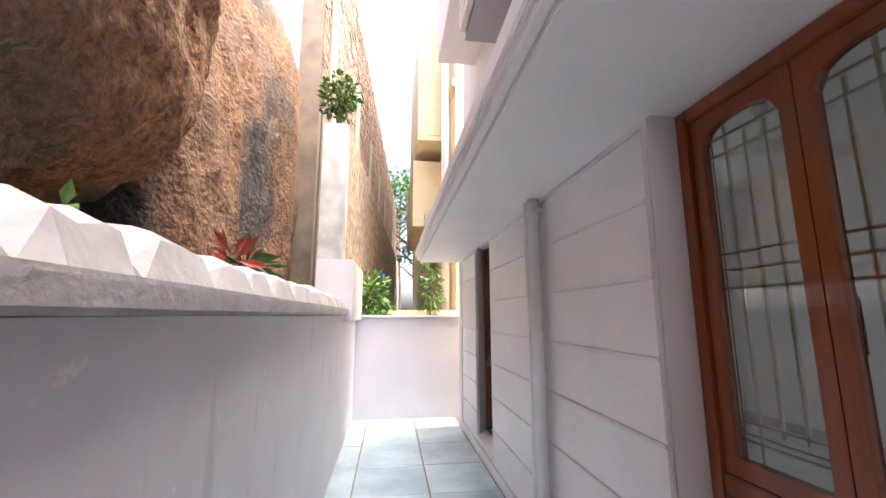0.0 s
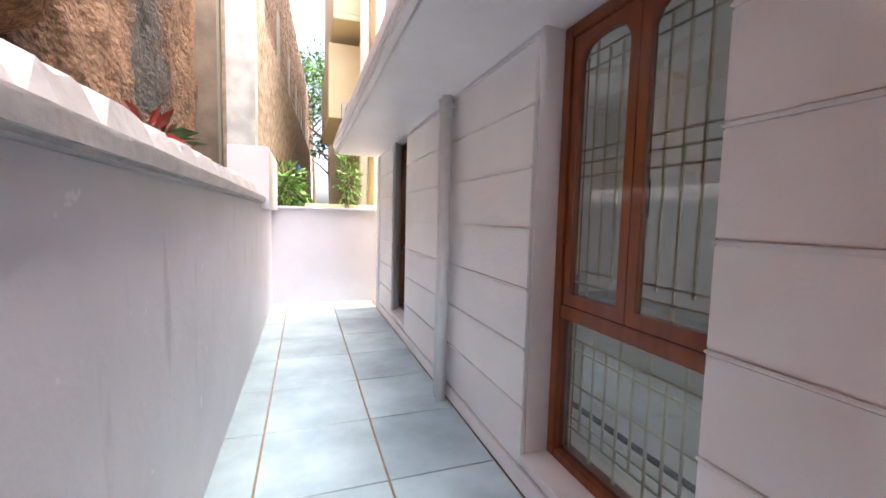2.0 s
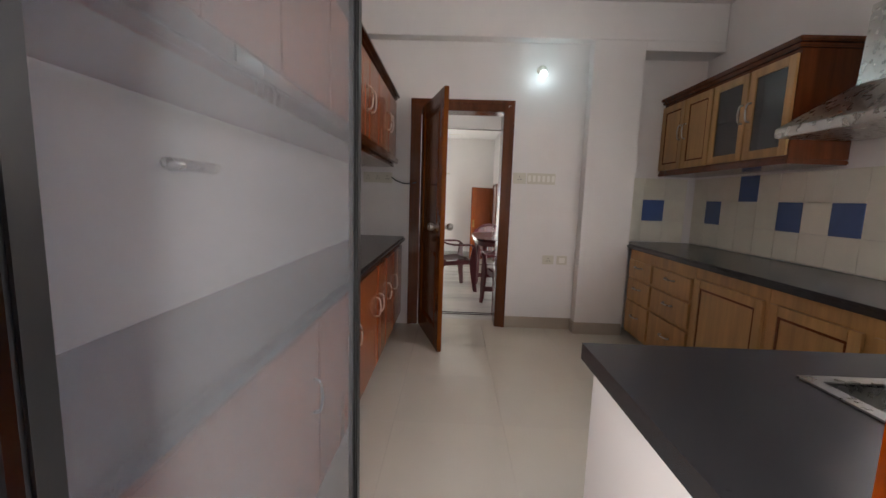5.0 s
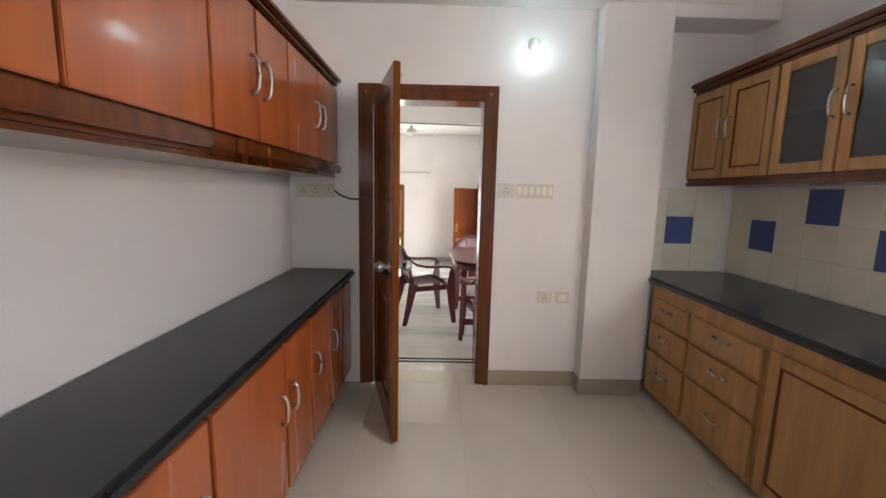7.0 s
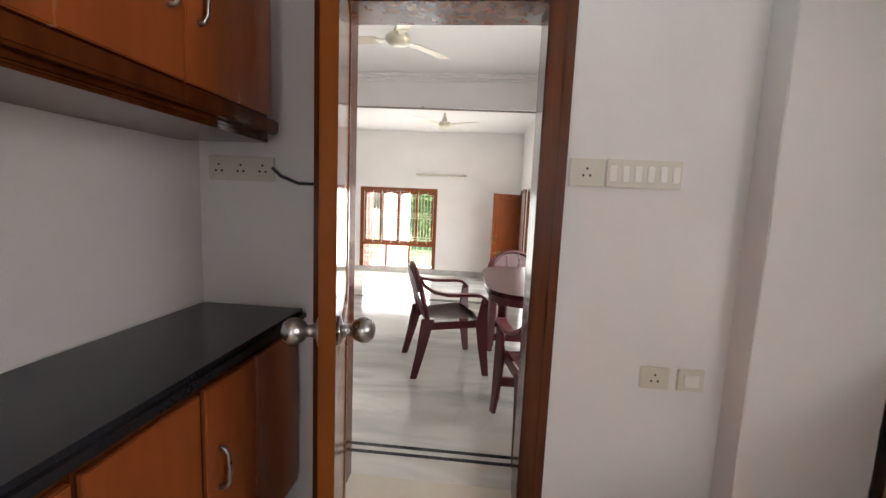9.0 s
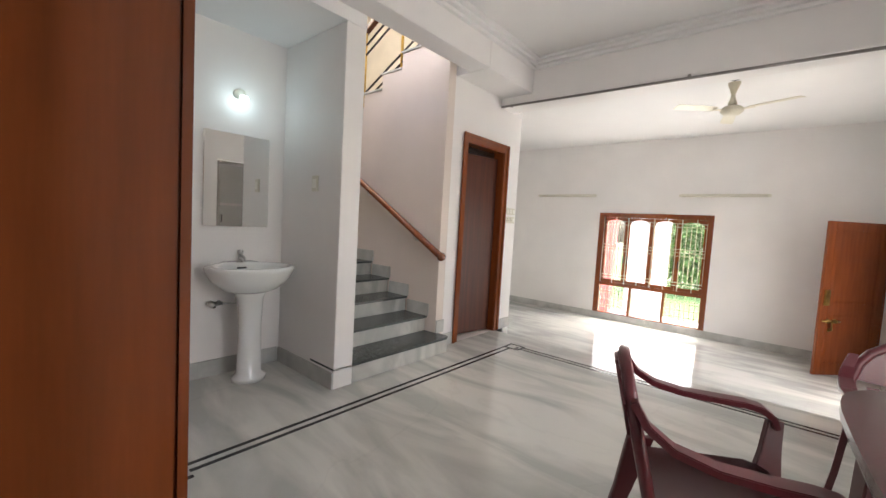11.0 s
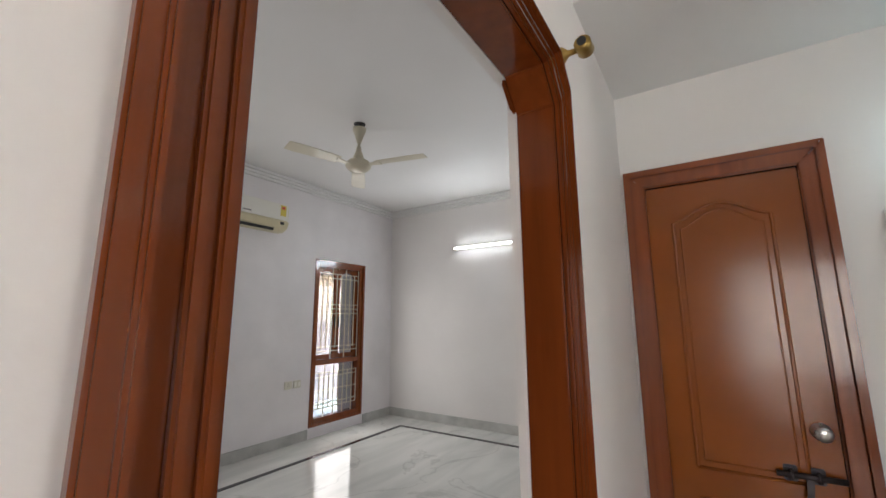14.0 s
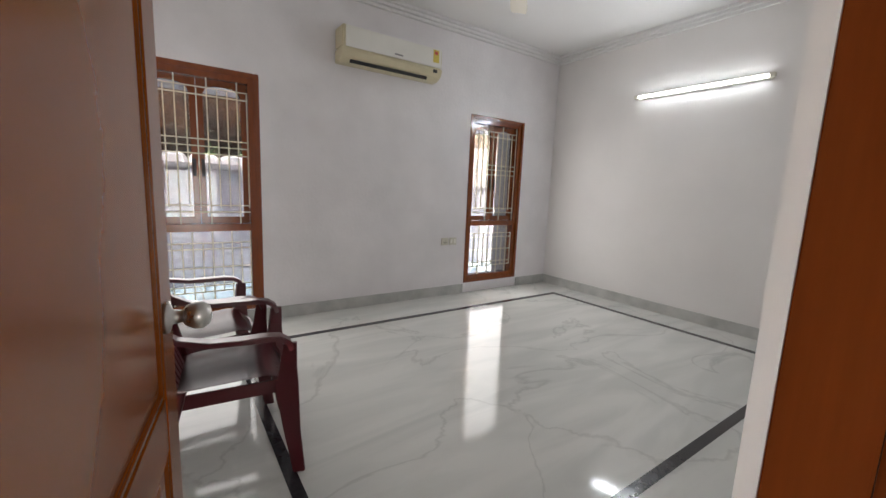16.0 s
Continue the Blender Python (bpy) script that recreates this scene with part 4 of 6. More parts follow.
def shutter(parent, x0, x1, z0, z1, y, material, name="door", framed=False, inset=None, t=0.018):
    """A cabinet front standing on the plane y, towards -y."""
    if not framed:
        return bx(name, (x0 + 0.002, y - t, z0 + 0.002), (x1 - 0.002, y - 0.001, z1 - 0.002), material, parent, bevel=0.003)
    f = 0.055
    if inset:
        dd = bx("glass_door", (x0 + f, y - 0.010, z0 + f), (x1 - f, y - 0.006, z1 - f), inset, parent, "smoky glass door pane", bevel=0)
    else:
        dd = bx(name, (x0 + f - 0.002, y - 0.010, z0 + f - 0.002), (x1 - f + 0.002, y - 0.004, z1 - f + 0.002), material, parent, bevel=0)
    for nm, a in (("stile", (x0, z0, x0 + f, z1)), ("stile", (x1 - f, z0, x1, z1)), ("rail", (x0 + f, z0, x1 - f, z0 + f)), ("rail", (x0 + f, z1 - f, x1 - f, z1))):
        bx(nm, (a[0] + 0.0008, y - t, a[1] + 0.0008), (a[2] - 0.0008, y - 0.001, a[3] - 0.0008), material, dd, bevel=0.002)
    if not inset:
        for a in ((x0 + f, z0 + f, x0 + f + 0.012, z1 - f), (x1 - f - 0.012, z0 + f, x1 - f, z1 - f), (x0 + f + 0.012, z0 + f, x1 - f - 0.012, z0 + f + 0.012), (x0 + f + 0.012, z1 - f - 0.012, x1 - f - 0.012, z1 - f)):
            bx("bead", (a[0], y - 0.014, a[1]), (a[2], y - 0.0101, a[3]), M_TEAK_DARK, dd, bevel=0)
    return dd


# along the north wall: wall cupboards (front faces -y), base cupboards, granite top
def wall_unit(x0, x1, doors, handles):
    u = thing("wall_cabinet", Matrix.Identity(4), "glossy red-brown laminate wall cupboard with steel handles", "cabinet", "north wall cupboards")
    bx("carcass", (x0, 1.36, 1.50), (x1, 1.699, 2.06), M_TEAK_DARK, u, bevel=0.002)
    w = (x1 - x0) / doors
    for i in range(doors):
        dr = shutter(u, x0 + w * i + 0.004, x0 + w * (i + 1) - 0.004, 1.572, 2.045, 1.359, M_RED_LAM)
        if handles:
            hx = x0 + w * (i + 1) - 0.05 if i % 2 == 0 else x0 + w * i + 0.05
            d_handle(dr, hx, 1.80, 1.341, 0.13, True)
    return u


wall_unit(2.95, 3.72, 2, True)
wall_unit(3.72, 4.68, 2, False)
wall_unit(4.68, 5.29, 2, True)
wall_unit(5.29, 6.14, 2, True)
bm = bmesh.new()
for a in ((2.95, 1.322, 1.512, 6.15, 1.352, 1.562), (2.95, 1.353, 1.484, 6.145, 1.698, 1.498)):
    box(bm, *a)
tagged(part("cupboard_pelmet", bm, M_TEAK_DARK, None, bevel=0.010), "dark varnished moulding under the wall cupboards", "moulding")
bm = bmesh.new()
for a in ((2.95, 1.335, 2.061, 6.15, 1.699, 2.085), (2.95, 1.315, 2.086, 6.165, 1.699, 2.115)):
    box(bm, *a)
tagged(part("cupboard_cornice", bm, M_TEAK_DARK, None, bevel=0.008), "dark varnished cornice on the wall cupboards", "moulding")
for x0, x1, dark in ((2.95, 3.85, 0), (3.85, 4.47, 0), (4.47, 5.0, 0), (5.0, 5.33, 0), (5.33, 5.66, 0), (5.66, 6.22, 1)):
    u = thing("base_cabinet", Matrix.Identity(4), "glossy red-brown laminate base cupboard under the black worktop", "cabinet", "north base cupboards")
    bx("carcass", (x0, 1.30, 0.10), (x1, 1.699, 0.80), M_TEAK_DARK, u, bevel=0.002)
    bx("plinth", (x0, 1.35, 0.001), (x1, 1.699, 0.099), M_TEAK_DARK, u, bevel=0.001)
    dr = shutter(u, x0 + 0.008, x1 - 0.008, 0.12, 0.775, 1.299, M_RED_LAM)
    d_handle(dr, x1 - 0.06 if x0 < 5.2 and x0 != 5.0 else x0 + 0.06, 0.52, 1.281, 0.12, True)
bm = bmesh.new()
box(bm, 2.85, 1.25, 0.803, 6.235, 1.699, 0.853)
tagged(part("worktop", bm, M_GRANITE, None, bevel=0.016), "polished black granite worktop along the kitchen wall", "worktop")

# along the south wall (fronts face +y): mirrored builder
FLIP = Matrix.Translation((0, 0, 0)) @ Matrix.Rotation(math.pi, 4, "Z")


def south_unit(x0, x1, label, cat="cabinet", group="south base cupboards", nm="base_cabinet"):
    return thing(nm, FLIP, label, cat, group)


def drawer_unit(x0, x1):
    u = south_unit(x0, x1, "light oak drawer unit with three drawers and steel pulls")
    bx("carcass", (-x1, 0.82, 0.06), (-x0, 1.478, 0.82), M_OAK, u, bevel=0.002)
    for z0, z1 in ((0.585, 0.735), (0.385, 0.565), (0.09, 0.365)):
        dr = shutter(u, -x1 + 0.02, -x0 - 0.02, z0, z1, 0.819, M_OAK, "drawer")
        d_handle(dr, -(x0 + x1) / 2, (z0 + z1) / 2 + 0.02, 0.801, 0.11, False)


drawer_unit(5.66, 6.10)
drawer_unit(5.12, 5.66)
for x0, x1 in ((4.50, 5.12), (3.50, 4.50)):
    u = south_unit(x0, x1, "light oak base cupboard with framed panelled doors")
    bx("carcass", (-x1, 0.82, 0.06), (-x0, 1.478, 0.82), M_OAK, u, bevel=0.002)
    w = (x1 - x0) / (1 if x1 - x0 < 0.7 else 2)
    for i in range(round((x1 - x0) / w)):
        dr = shutter(u, -x1 + w * i + 0.02, -x1 + w * (i + 1) - 0.02, 0.09, 0.75, 0.819, M_OAK, framed=True)
        d_handle(dr, -x1 + w * (i + 1) - 0.045, 0.35, 0.801, 0.10, True)
bm = bmesh.new()
box(bm, 3.48, -1.478, 0.822, 6.355, -0.785, 0.865)
tagged(part("worktop", bm, M_GRANITE, None, bevel=0.014), "polished black granite cooking worktop", "worktop")
# sink counter by the back door
bm = bmesh.new()
gx, gy = (IX + 0.001, 2.86, 3.30, 3.479), (-1.478, -0.45, 0.05, 0.47)
gv = {(i, j, k): bm.verts.new((gx[i], gy[j], (0.822, 0.865)[k])) for i in range(4) for j in range(4) for k in range(2)}
for i in range(3):
    for j in range(3):
        if (i, j) != (1, 1):
            for k in range(2):
                bm.faces.new([gv[q] for q in ((i, j, k), (i + 1, j, k), (i + 1, j + 1, k), (i, j + 1, k))])
for ring in ([(0, 0), (1, 0), (2, 0), (3, 0), (3, 1), (3, 2), (3, 3), (2, 3), (1, 3), (0, 3), (0, 2), (0, 1)], [(1, 1), (1, 2), (2, 2), (2, 1)]):
    for a, b in zip(ring, ring[1:] + ring[:1]):
        bm.faces.new((gv[(*a, 0)], gv[(*b, 0)], gv[(*b, 1)], gv[(*a, 1)]))
tagged(part("sink_worktop", bm, M_GRANITE, None), "black granite worktop with a steel sink by the door", "worktop")
bm = bmesh.new()
box(bm, IX + 0.001, 0.38, 0.001, 3.44, 0.45, 0.821)
box(bm, 3.37, -1.47, 0.001, 3.44, 0.379, 0.821)
tagged(part("sink_counter_wall", bm, M_WHITE, None, bevel=0.003), "white plastered side wall of the sink counter", "counter wall", kind="structure")
sink = thing("sink", pose(3.08, -0.20, 0.60), "rectangular stainless steel kitchen sink in the worktop", "sink")
bm = bmesh.new()
for a in ((-0.215, -0.245, 0.0, 0.215, 0.245, 0.01), (-0.215, -0.245, 0.01, -0.205, 0.245, 0.262), (0.205, -0.245, 0.01, 0.215, 0.245, 0.262), (-0.205, -0.245, 0.01, 0.205, -0.235, 0.262), (-0.205, 0.235, 0.01, 0.205, 0.245, 0.262)):
    box(bm, *a)
part("bowl", bm, M_STEEL, sink)
bm = bmesh.new()
for a in ((-0.235, -0.265, 0.266, -0.205, 0.265, 0.270), (0.205, -0.265, 0.266, 0.235, 0.265, 0.270), (-0.205, -0.265, 0.266, 0.205, -0.235, 0.270), (-0.205, 0.235, 0.266, 0.205, 0.265, 0.270)):
    box(bm, *a)
part("rim", bm, M_STEEL, sink)
# wall cupboards of light oak
for x0, x1, kind_ in ((5.63, 6.36, "solid"), (4.90, 5.63, "glass")):
    u = south_unit(x0, x1, "light oak wall cupboard with %s doors" % ("panelled" if kind_ == "solid" else "smoky glass"), group="south wall cupboards", nm="wall_cabinet")
    for a in ((-x1, 1.13, 1.515, -x1 + 0.02, 1.478, 2.13), (-x0 - 0.02, 1.13, 1.515, -x0, 1.478, 2.13), (-x1 + 0.02, 1.13, 1.515, -x0 - 0.02, 1.478, 1.535), (-x1 + 0.02, 1.13, 2.11, -x0 - 0.02, 1.478, 2.13), (-x1 + 0.02, 1.46, 1.535, -x0 - 0.02, 1.478, 2.11), (-x1 + 0.02, 1.15, 1.82, -x0 - 0.02, 1.459, 1.835)):
        bx("carcass_panel", a[:3], a[3:], M_TEAK_DARK, u, bevel=0)
    w = (x1 - x0) / 2
    for i in range(2):
        dr = shutter(u, -x1 + w * i + 0.006, -x1 + w * (i + 1) - 0.006, 1.535, 2.105, 1.129, M_OAK, framed=True, inset=M_DARKGLASS if kind_ == "glass" else None)
        d_handle(dr, -x1 + w - 0.035 if i == 0 else -x1 + w + 0.035, 1.84, 1.111, 0.12, True)
bm = bmesh.new()
box(bm, 4.88, -1.478, 2.131, 6.359, -1.10, 2.155)
box(bm, 4.86, -1.478, 2.156, 6.359, -1.085, 2.185)
box(bm, 4.89, -1.478, 1.485, 6.359, -1.115, 1.513)
tagged(part("cupboard_moulding", bm, M_TEAK_DARK, None, bevel=0.007), "dark wooden moulding round the oak wall cupboards", "moulding")
hood = thing("cooker_hood", pose(4.50, -1.478, 1.62), "steel cooker hood beside the glass cupboard", "cooker hood")
bm = bmesh.new()


vv = [[bm.verts.new(p) for p in ((a, 0, z), (b, 0, z), (b, c, z), (a, c, z))] for z, (a, b, c) in ((0.0, (-0.38, 0.38, 0.46)), (0.05, (-0.38, 0.38, 0.46)), (0.24, (-0.15, 0.15, 0.26)), (0.62, (-0.14, 0.14, 0.25)))]
for p, q in zip(vv, vv[1:]):
    for k in range(4):
        bm.faces.new((p[k], p[(k + 1) % 4], q[(k + 1) % 4], q[k]))
bm.faces.new(vv[0][::-1])
bm.faces.new(vv[-1])
part("canopy", bm, M_STEEL, hood, bevel=0.004)
# chrome tap rail on the north wall
tr = thing("wall_tap", pose(3.72, 1.699, 1.30), "chrome wall tap under the cupboards", "tap")
bm = bmesh.new()
tube(bm, [(-0.09, -0.05, 0), (0.13, -0.05, 0.0)], 0.018, 14)
part("tap_body", bm, M_STEEL, tr, smooth=True)
bm = bmesh.new()
tube(bm, [(0.13, -0.05, 0), (0.16, -0.05, 0)], 0.02, 14)
part("spout_cap", bm, M_SWITCH, tr, "white plastic nozzle", smooth=True)
bm = bmesh.new()
tube(bm, [(0.0, 0, 0), (0.0, -0.05, 0)], 0.022, 14)
part("wall_flange", bm, M_STEEL, tr, smooth=True)


# ---- stairs ----
stairs = thing("stairs", pose(8.65, 3.03, 0.0), "white marble staircase with dark granite treads", "stairs", kind="structure")
RISE, GO = 0.15, 0.29
for k in range(11):
    y = GO * k
    x0, x1 = (-0.71, 0.58) if k == 0 else (-0.549, 0.549)
    bx("riser", (x0 + 0.02, y + 0.02, 0 if k == 0 else RISE * k - 0.02), (x1 - 0.02 if k == 0 else x1, y + GO + 0.02, RISE * (k + 1) - 0.022), M_MARBLE, stairs, bevel=0)
    if k == 0:
        bm = bmesh.new()
        pr = [(x0, GO + 0.02), (x0, 0.0), (x1 - 0.05, 0.0), (x1 - 0.01, 0.02), (x1, 0.06), (x1, 0.16)] + [(0.549, 0.165), (0.549, GO + 0.02)]
        lo = [bm.verts.new((a, b, RISE - 0.021)) for a, b in pr]
        hi = [bm.verts.new((a, b, RISE)) for a, b in pr]
        bm.faces.new(lo[::-1])
        bm.faces.new(hi)
        for i in range(len(pr)):
            bm.faces.new((lo[i], lo[(i + 1) % len(pr)], hi[(i + 1) % len(pr)], hi[i]))
        part("tread", bm, M_TREAD, stairs, bevel=0.003)
    else:
        bx("tread", (x0, y - 0.01, RISE * (k + 1) - 0.021), (x1, y + GO + 0.02, RISE * (k + 1)), M_TREAD, stairs, bevel=0.004)
    if k:
        bx("stepped_skirting", (0.535, y - 0.02, RISE * (k + 1)), (0.549, y + GO - 0.021, RISE * (k + 1) + 0.12), M_SKIRT, stairs, bevel=0.001)
bx("landing", (-0.549, GO * 11 + 0.03, RISE * 11 - 0.1), (0.549, 4.04, RISE * 11), M_MARBLE, stairs)
bx("skirting_pier", (0.552, 0.155, RISE), (0.66, 0.169, RISE + 0.12), M_SKIRT, stairs, bevel=0.001)
# handrail on the right wall
rail = thing("handrail", pose(9.12, 3.14, 0.0), "round varnished wooden handrail on wall brackets", "handrail")
bm = bmesh.new()
tube(bm, [(0, -0.02, 0.915), (0, 0.03, 0.94), (0, 1.5, 1.795), (0, 2.9, 2.55)], 0.032, 14)
part("rail", bm, M_TEAK, rail, smooth=True)
bm = bmesh.new()
lathe(bm, [(0.012, -0.03), (0.034, -0.026), (0.041, 0.0), (0.034, 0.026), (0.012, 0.03)], 16)
part("end_cap", bm, M_TEAK, rail, smooth=True, m=pose(0, -0.035, 0.905, 60, 0, 0))
for y in (0.35, 1.1, 1.9):
    bm = bmesh.new()
    z = 0.94 + (y - 0.03) * 0.582
    tube(bm, [(0.079, y, z - 0.09), (0.03, y, z - 0.085), (0, y, z - 0.03)], 0.008, 8)
    part("bracket", bm, M_STEEL, rail, smooth=True)
# upper flight's edge and railing over the stair wall
up = thing("upper_flight", pose(9.25, 0, 0), "white upper stair flight with gold and dark railing", "stair flight", kind="structure")
for k in range(-3, 6):
    y1 = 4.765 - UG * k
    bx("step_edge", (-0.065, max(3.2, y1 - UG), 2.461 + UR * k), (0.95, y1 + 0.015, 2.481 + UR * k), M_MARBLE, up, bevel=0.003)
    bx("step_riser", (0.051, max(3.2, y1 - UG), 2.46 + UR * (k - 1)), (0.95, y1, 2.460 + UR * k), M_MARBLE, up, bevel=0)
for k in range(-2, 6, 2):
    y = 4.52 - UG * k
    bm = bmesh.new()
    tube(bm, [(-0.01, y, 2.482 + UR * k), (-0.01, y, 3.35 + UR * k)], 0.015, 8)
    part("post", bm, M_GOLD, up, "gold painted post", smooth=True)
for o in (0.09, 0.19, 0.62, 0.73):
    bm = bmesh.new()
    tube(bm, [(-0.01, 5.435, 2.46 + o - 3 * UR), (-0.01, 3.25, 2.46 + o + (4.52 - 3.25) / UG * UR)], 0.011, 8)
    part("railing_bar", bm, M_IRON, up, "dark sloping bar", smooth=True)
bm = bmesh.new()
ribbon(bm, [(-0.01, 5.435, 3.35 - 3 * UR), (-0.01, 3.25, 3.35 + (4.52 - 3.25) / UG * UR)], 0.032, 0.055, (1, 0, 0))
part("top_rail", bm, M_TEAK_DARK, up, bevel=0.008)
bm = bmesh.new()
box(bm, 10.36, 3.33, 2.281, 10.439, 7.079, 5.399)
structure("wall_upper_stair", bm, mat("beige_paint", (0.74, 0.66, 0.52), 0.6, var=0.03), "beige painted wall beside the upper stairs")

# ---- washroom niche ----
basin = thing("pedestal_basin", pose(7.60, 3.829, 0.0), "white ceramic pedestal wash basin with a small chrome tap", "wash basin")
bm = bmesh.new()
lathe(bm, [(0.115, 0.0), (0.118, 0.03), (0.085, 0.06), (0.078, 0.40), (0.088, 0.60), (0.13, 0.69)], 24, (0, -0.235), 1.0, 0.85)
part("pedestal", bm, M_CERAMIC, basin, smooth=True)
bm = bmesh.new()
prof = [(0.10, 0.64), (0.19, 0.67), (0.265, 0.735), (0.30, 0.80), (0.308, 0.822), (0.300, 0.836), (0.262, 0.836), (0.235, 0.815), (0.18, 0.745), (0.10, 0.71), (0.02, 0.70)]
n = 36
rings = []
for r, z in prof:
    ring = []
    for k in range(n):
        a = 2 * math.pi * k / n
        x, y = r * math.cos(a), r * math.sin(a)
        yy = -0.235 + (y * 0.80 if y < 0 else min(y * 0.80, 0.235 - (0.062 if r < 0.27 and z > 0.69 else 0.004)))
        ring.append(bm.verts.new((x, yy, z + (0.012 if yy > -0.02 else 0))))
    rings.append(ring)
for a, b in zip(rings, rings[1:]):
    for k in range(n):
        bm.faces.new((a[k], a[(k + 1) % n], b[(k + 1) % n], b[k]))
bm.faces.new(rings[0][::-1])
bm.faces.new(rings[-1])
part("bowl", bm, M_CERAMIC, basin, smooth=True)
bx("overflow", (-0.035, -0.078, 0.795), (0.035, -0.070, 0.808), M_BLACK, basin, bevel=0.003)
tap = part("tap_body", (lambda b: (lathe(b, [(0.026, 0.842), (0.026, 0.85), (0.016, 0.858), (0.016, 0.90), (0.020, 0.905), (0.020, 0.93), (0.008, 0.936)], 14, (0, -0.045)), b)[1])(bmesh.new()), M_STEEL, basin, "chrome tap", smooth=True)
bm = bmesh.new()
tube(bm, [(0, -0.045, 0.89), (0, -0.09, 0.888), (0, -0.125, 0.872)], [0.012, 0.011, 0.010], 10)
part("spout", bm, M_STEEL, tap, smooth=True)
bm = bmesh.new()
tube(bm, [(-0.13, -0.002, 0.545), (-0.13, -0.06, 0.545), (-0.20, -0.065, 0.545)], 0.014, 10)
tube(bm, [(-0.20, -0.03, 0.545), (-0.20, -0.10, 0.545)], 0.024, 12)
tube(bm, [(-0.13, -0.06, 0.545), (-0.05, -0.10, 0.545), (-0.04, -0.10, 0.66)], 0.009, 8)
part("angle_valve", bm, M_STEEL, basin, "chrome angle valve", smooth=True)
mir = thing("mirror", pose(7.345, 3.829, 1.108), "frameless rectangular wall mirror above the basin", "mirror")
bx("glass", (0.0, -0.022, 0), (0.467, -0.006, 0.675), M_MIRROR, mir, bevel=0.004)
bx("backing", (0.02, -0.0055, 0.02), (0.447, -0.0005, 0.655), M_BLACK, mir, bevel=0)


def bulb(name, m, label):
    u = thing(name, m, label, "wall lamp")
    bm = bmesh.new()
    lathe(bm, [(0.045, 0), (0.045, 0.012), (0.024, 0.02), (0.022, 0.045)], 16)
    part("holder", bm, M_SWITCH, u, smooth=True)
    bm = bmesh.new()
    lathe(bm, [(0.012, 0.045), (0.014, 0.058), (0.027, 0.075), (0.033, 0.095), (0.030, 0.112), (0.018, 0.127), (0.004, 0.131)], 16)
    b = part("bulb", bm, M_BULB, u, "lit white bulb", smooth=True)
    b.visible_shadow = False
    return u


bulb("wall_lamp", pose(7.585, 3.829, 2.075, 122, 0, 0), "white bulb holder with a lit bulb over the mirror")
bulb("wall_lamp", pose(6.239, 0.055, 2.38, 0, -122, 0), "white bulb holder with a lit bulb in the kitchen")


def plate(m, w, h, gangs, label, sockets=()):
    """A white switch plate: x along, y out of the wall is -y, z up."""
    u = thing("switch_plate", m, label, "switch")
    bx("backplate", (-w / 2, -0.012, -h / 2), (w / 2, -0.0005, h / 2), M_SWITCH, u, bevel=0.003)
    g = w / gangs
    for i in range(gangs):
        c = -w / 2 + g * (i + 0.5)
        if i in sockets:
            for dx, dz in ((0, 0.014), (-0.012, -0.010), (0.012, -0.010)):
                bm = bmesh.new()
                tube(bm, [(c + dx, -0.0122, dz), (c + dx, -0.0145, dz)], 0.0045, 8)
                part("socket_hole", bm, M_BLACK, u)
        else:
            bx("rocker", (c - g * 0.28, -0.018, -h * 0.28), (c + g * 0.28, -0.0125, h * 0.28), M_AC_WHITE, u, bevel=0.002)
    return u


plate(pose(7.939, 3.342, 1.455, 0, 0, -90), 0.075, 0.115, 1, "single white switch on the niche wall")
plate(pose(10.43, 3.199, 1.40), 0.20, 0.075, 3, "white switch board beside the side door")
plate(pose(10.43, 3.199, 1.30), 0.20, 0.075, 3, "white socket board beside the side door", (0, 1))
plate(pose(6.239, 0.205, 1.425, 0, 0, -90), 0.12, 0.10, 1, "white socket by the kitchen door", (0,))
plate(pose(6.239, 0.005, 1.425, 0, 0, -90), 0.26, 0.10, 6, "white six gang switch board in the kitchen")
plate(pose(6.239, -0.105, 0.672, 0, 0, -90), 0.105, 0.085, 1, "low white socket on the kitchen wall", (0,))
plate(pose(6.239, -0.235, 0.672, 0, 0, -90), 0.095, 0.085, 1, "low white switch on the kitchen wall")
plate(pose(6.239, 1.52, 1.395, 0, 0, -90), 0.27, 0.095, 3, "white socket strip under the wall cupboards", (0, 1, 2))
plate(pose(IX + 0.001, 4.64, 0.645, 0, 0, 90), 0.10, 0.085, 1, "low white socket on the bedroom wall", (0,))
plate(pose(IX + 0.001, 4.755, 0.645, 0, 0, 90), 0.10, 0.085, 2, "low white switches on the bedroom wall")
plate(pose(8.62, -0.349, 1.30, 0, 0, 180), 0.16, 0.16, 2, "white switch board by the fly screen door")
cable = thing("cable", pose(0, 0, 0), "thin black cable from the socket strip to the door", "cable")
bm = bmesh.new()
tube(bm, [(6.225, 1.39, 1.40), (6.215, 1.35, 1.37), (6.215, 1.28, 1.345), (6.218, 1.20, 1.345), (6.215, 1.16, 1.36)], 0.006, 8)
part("wire", bm, M_BLACK, cable, smooth=True)

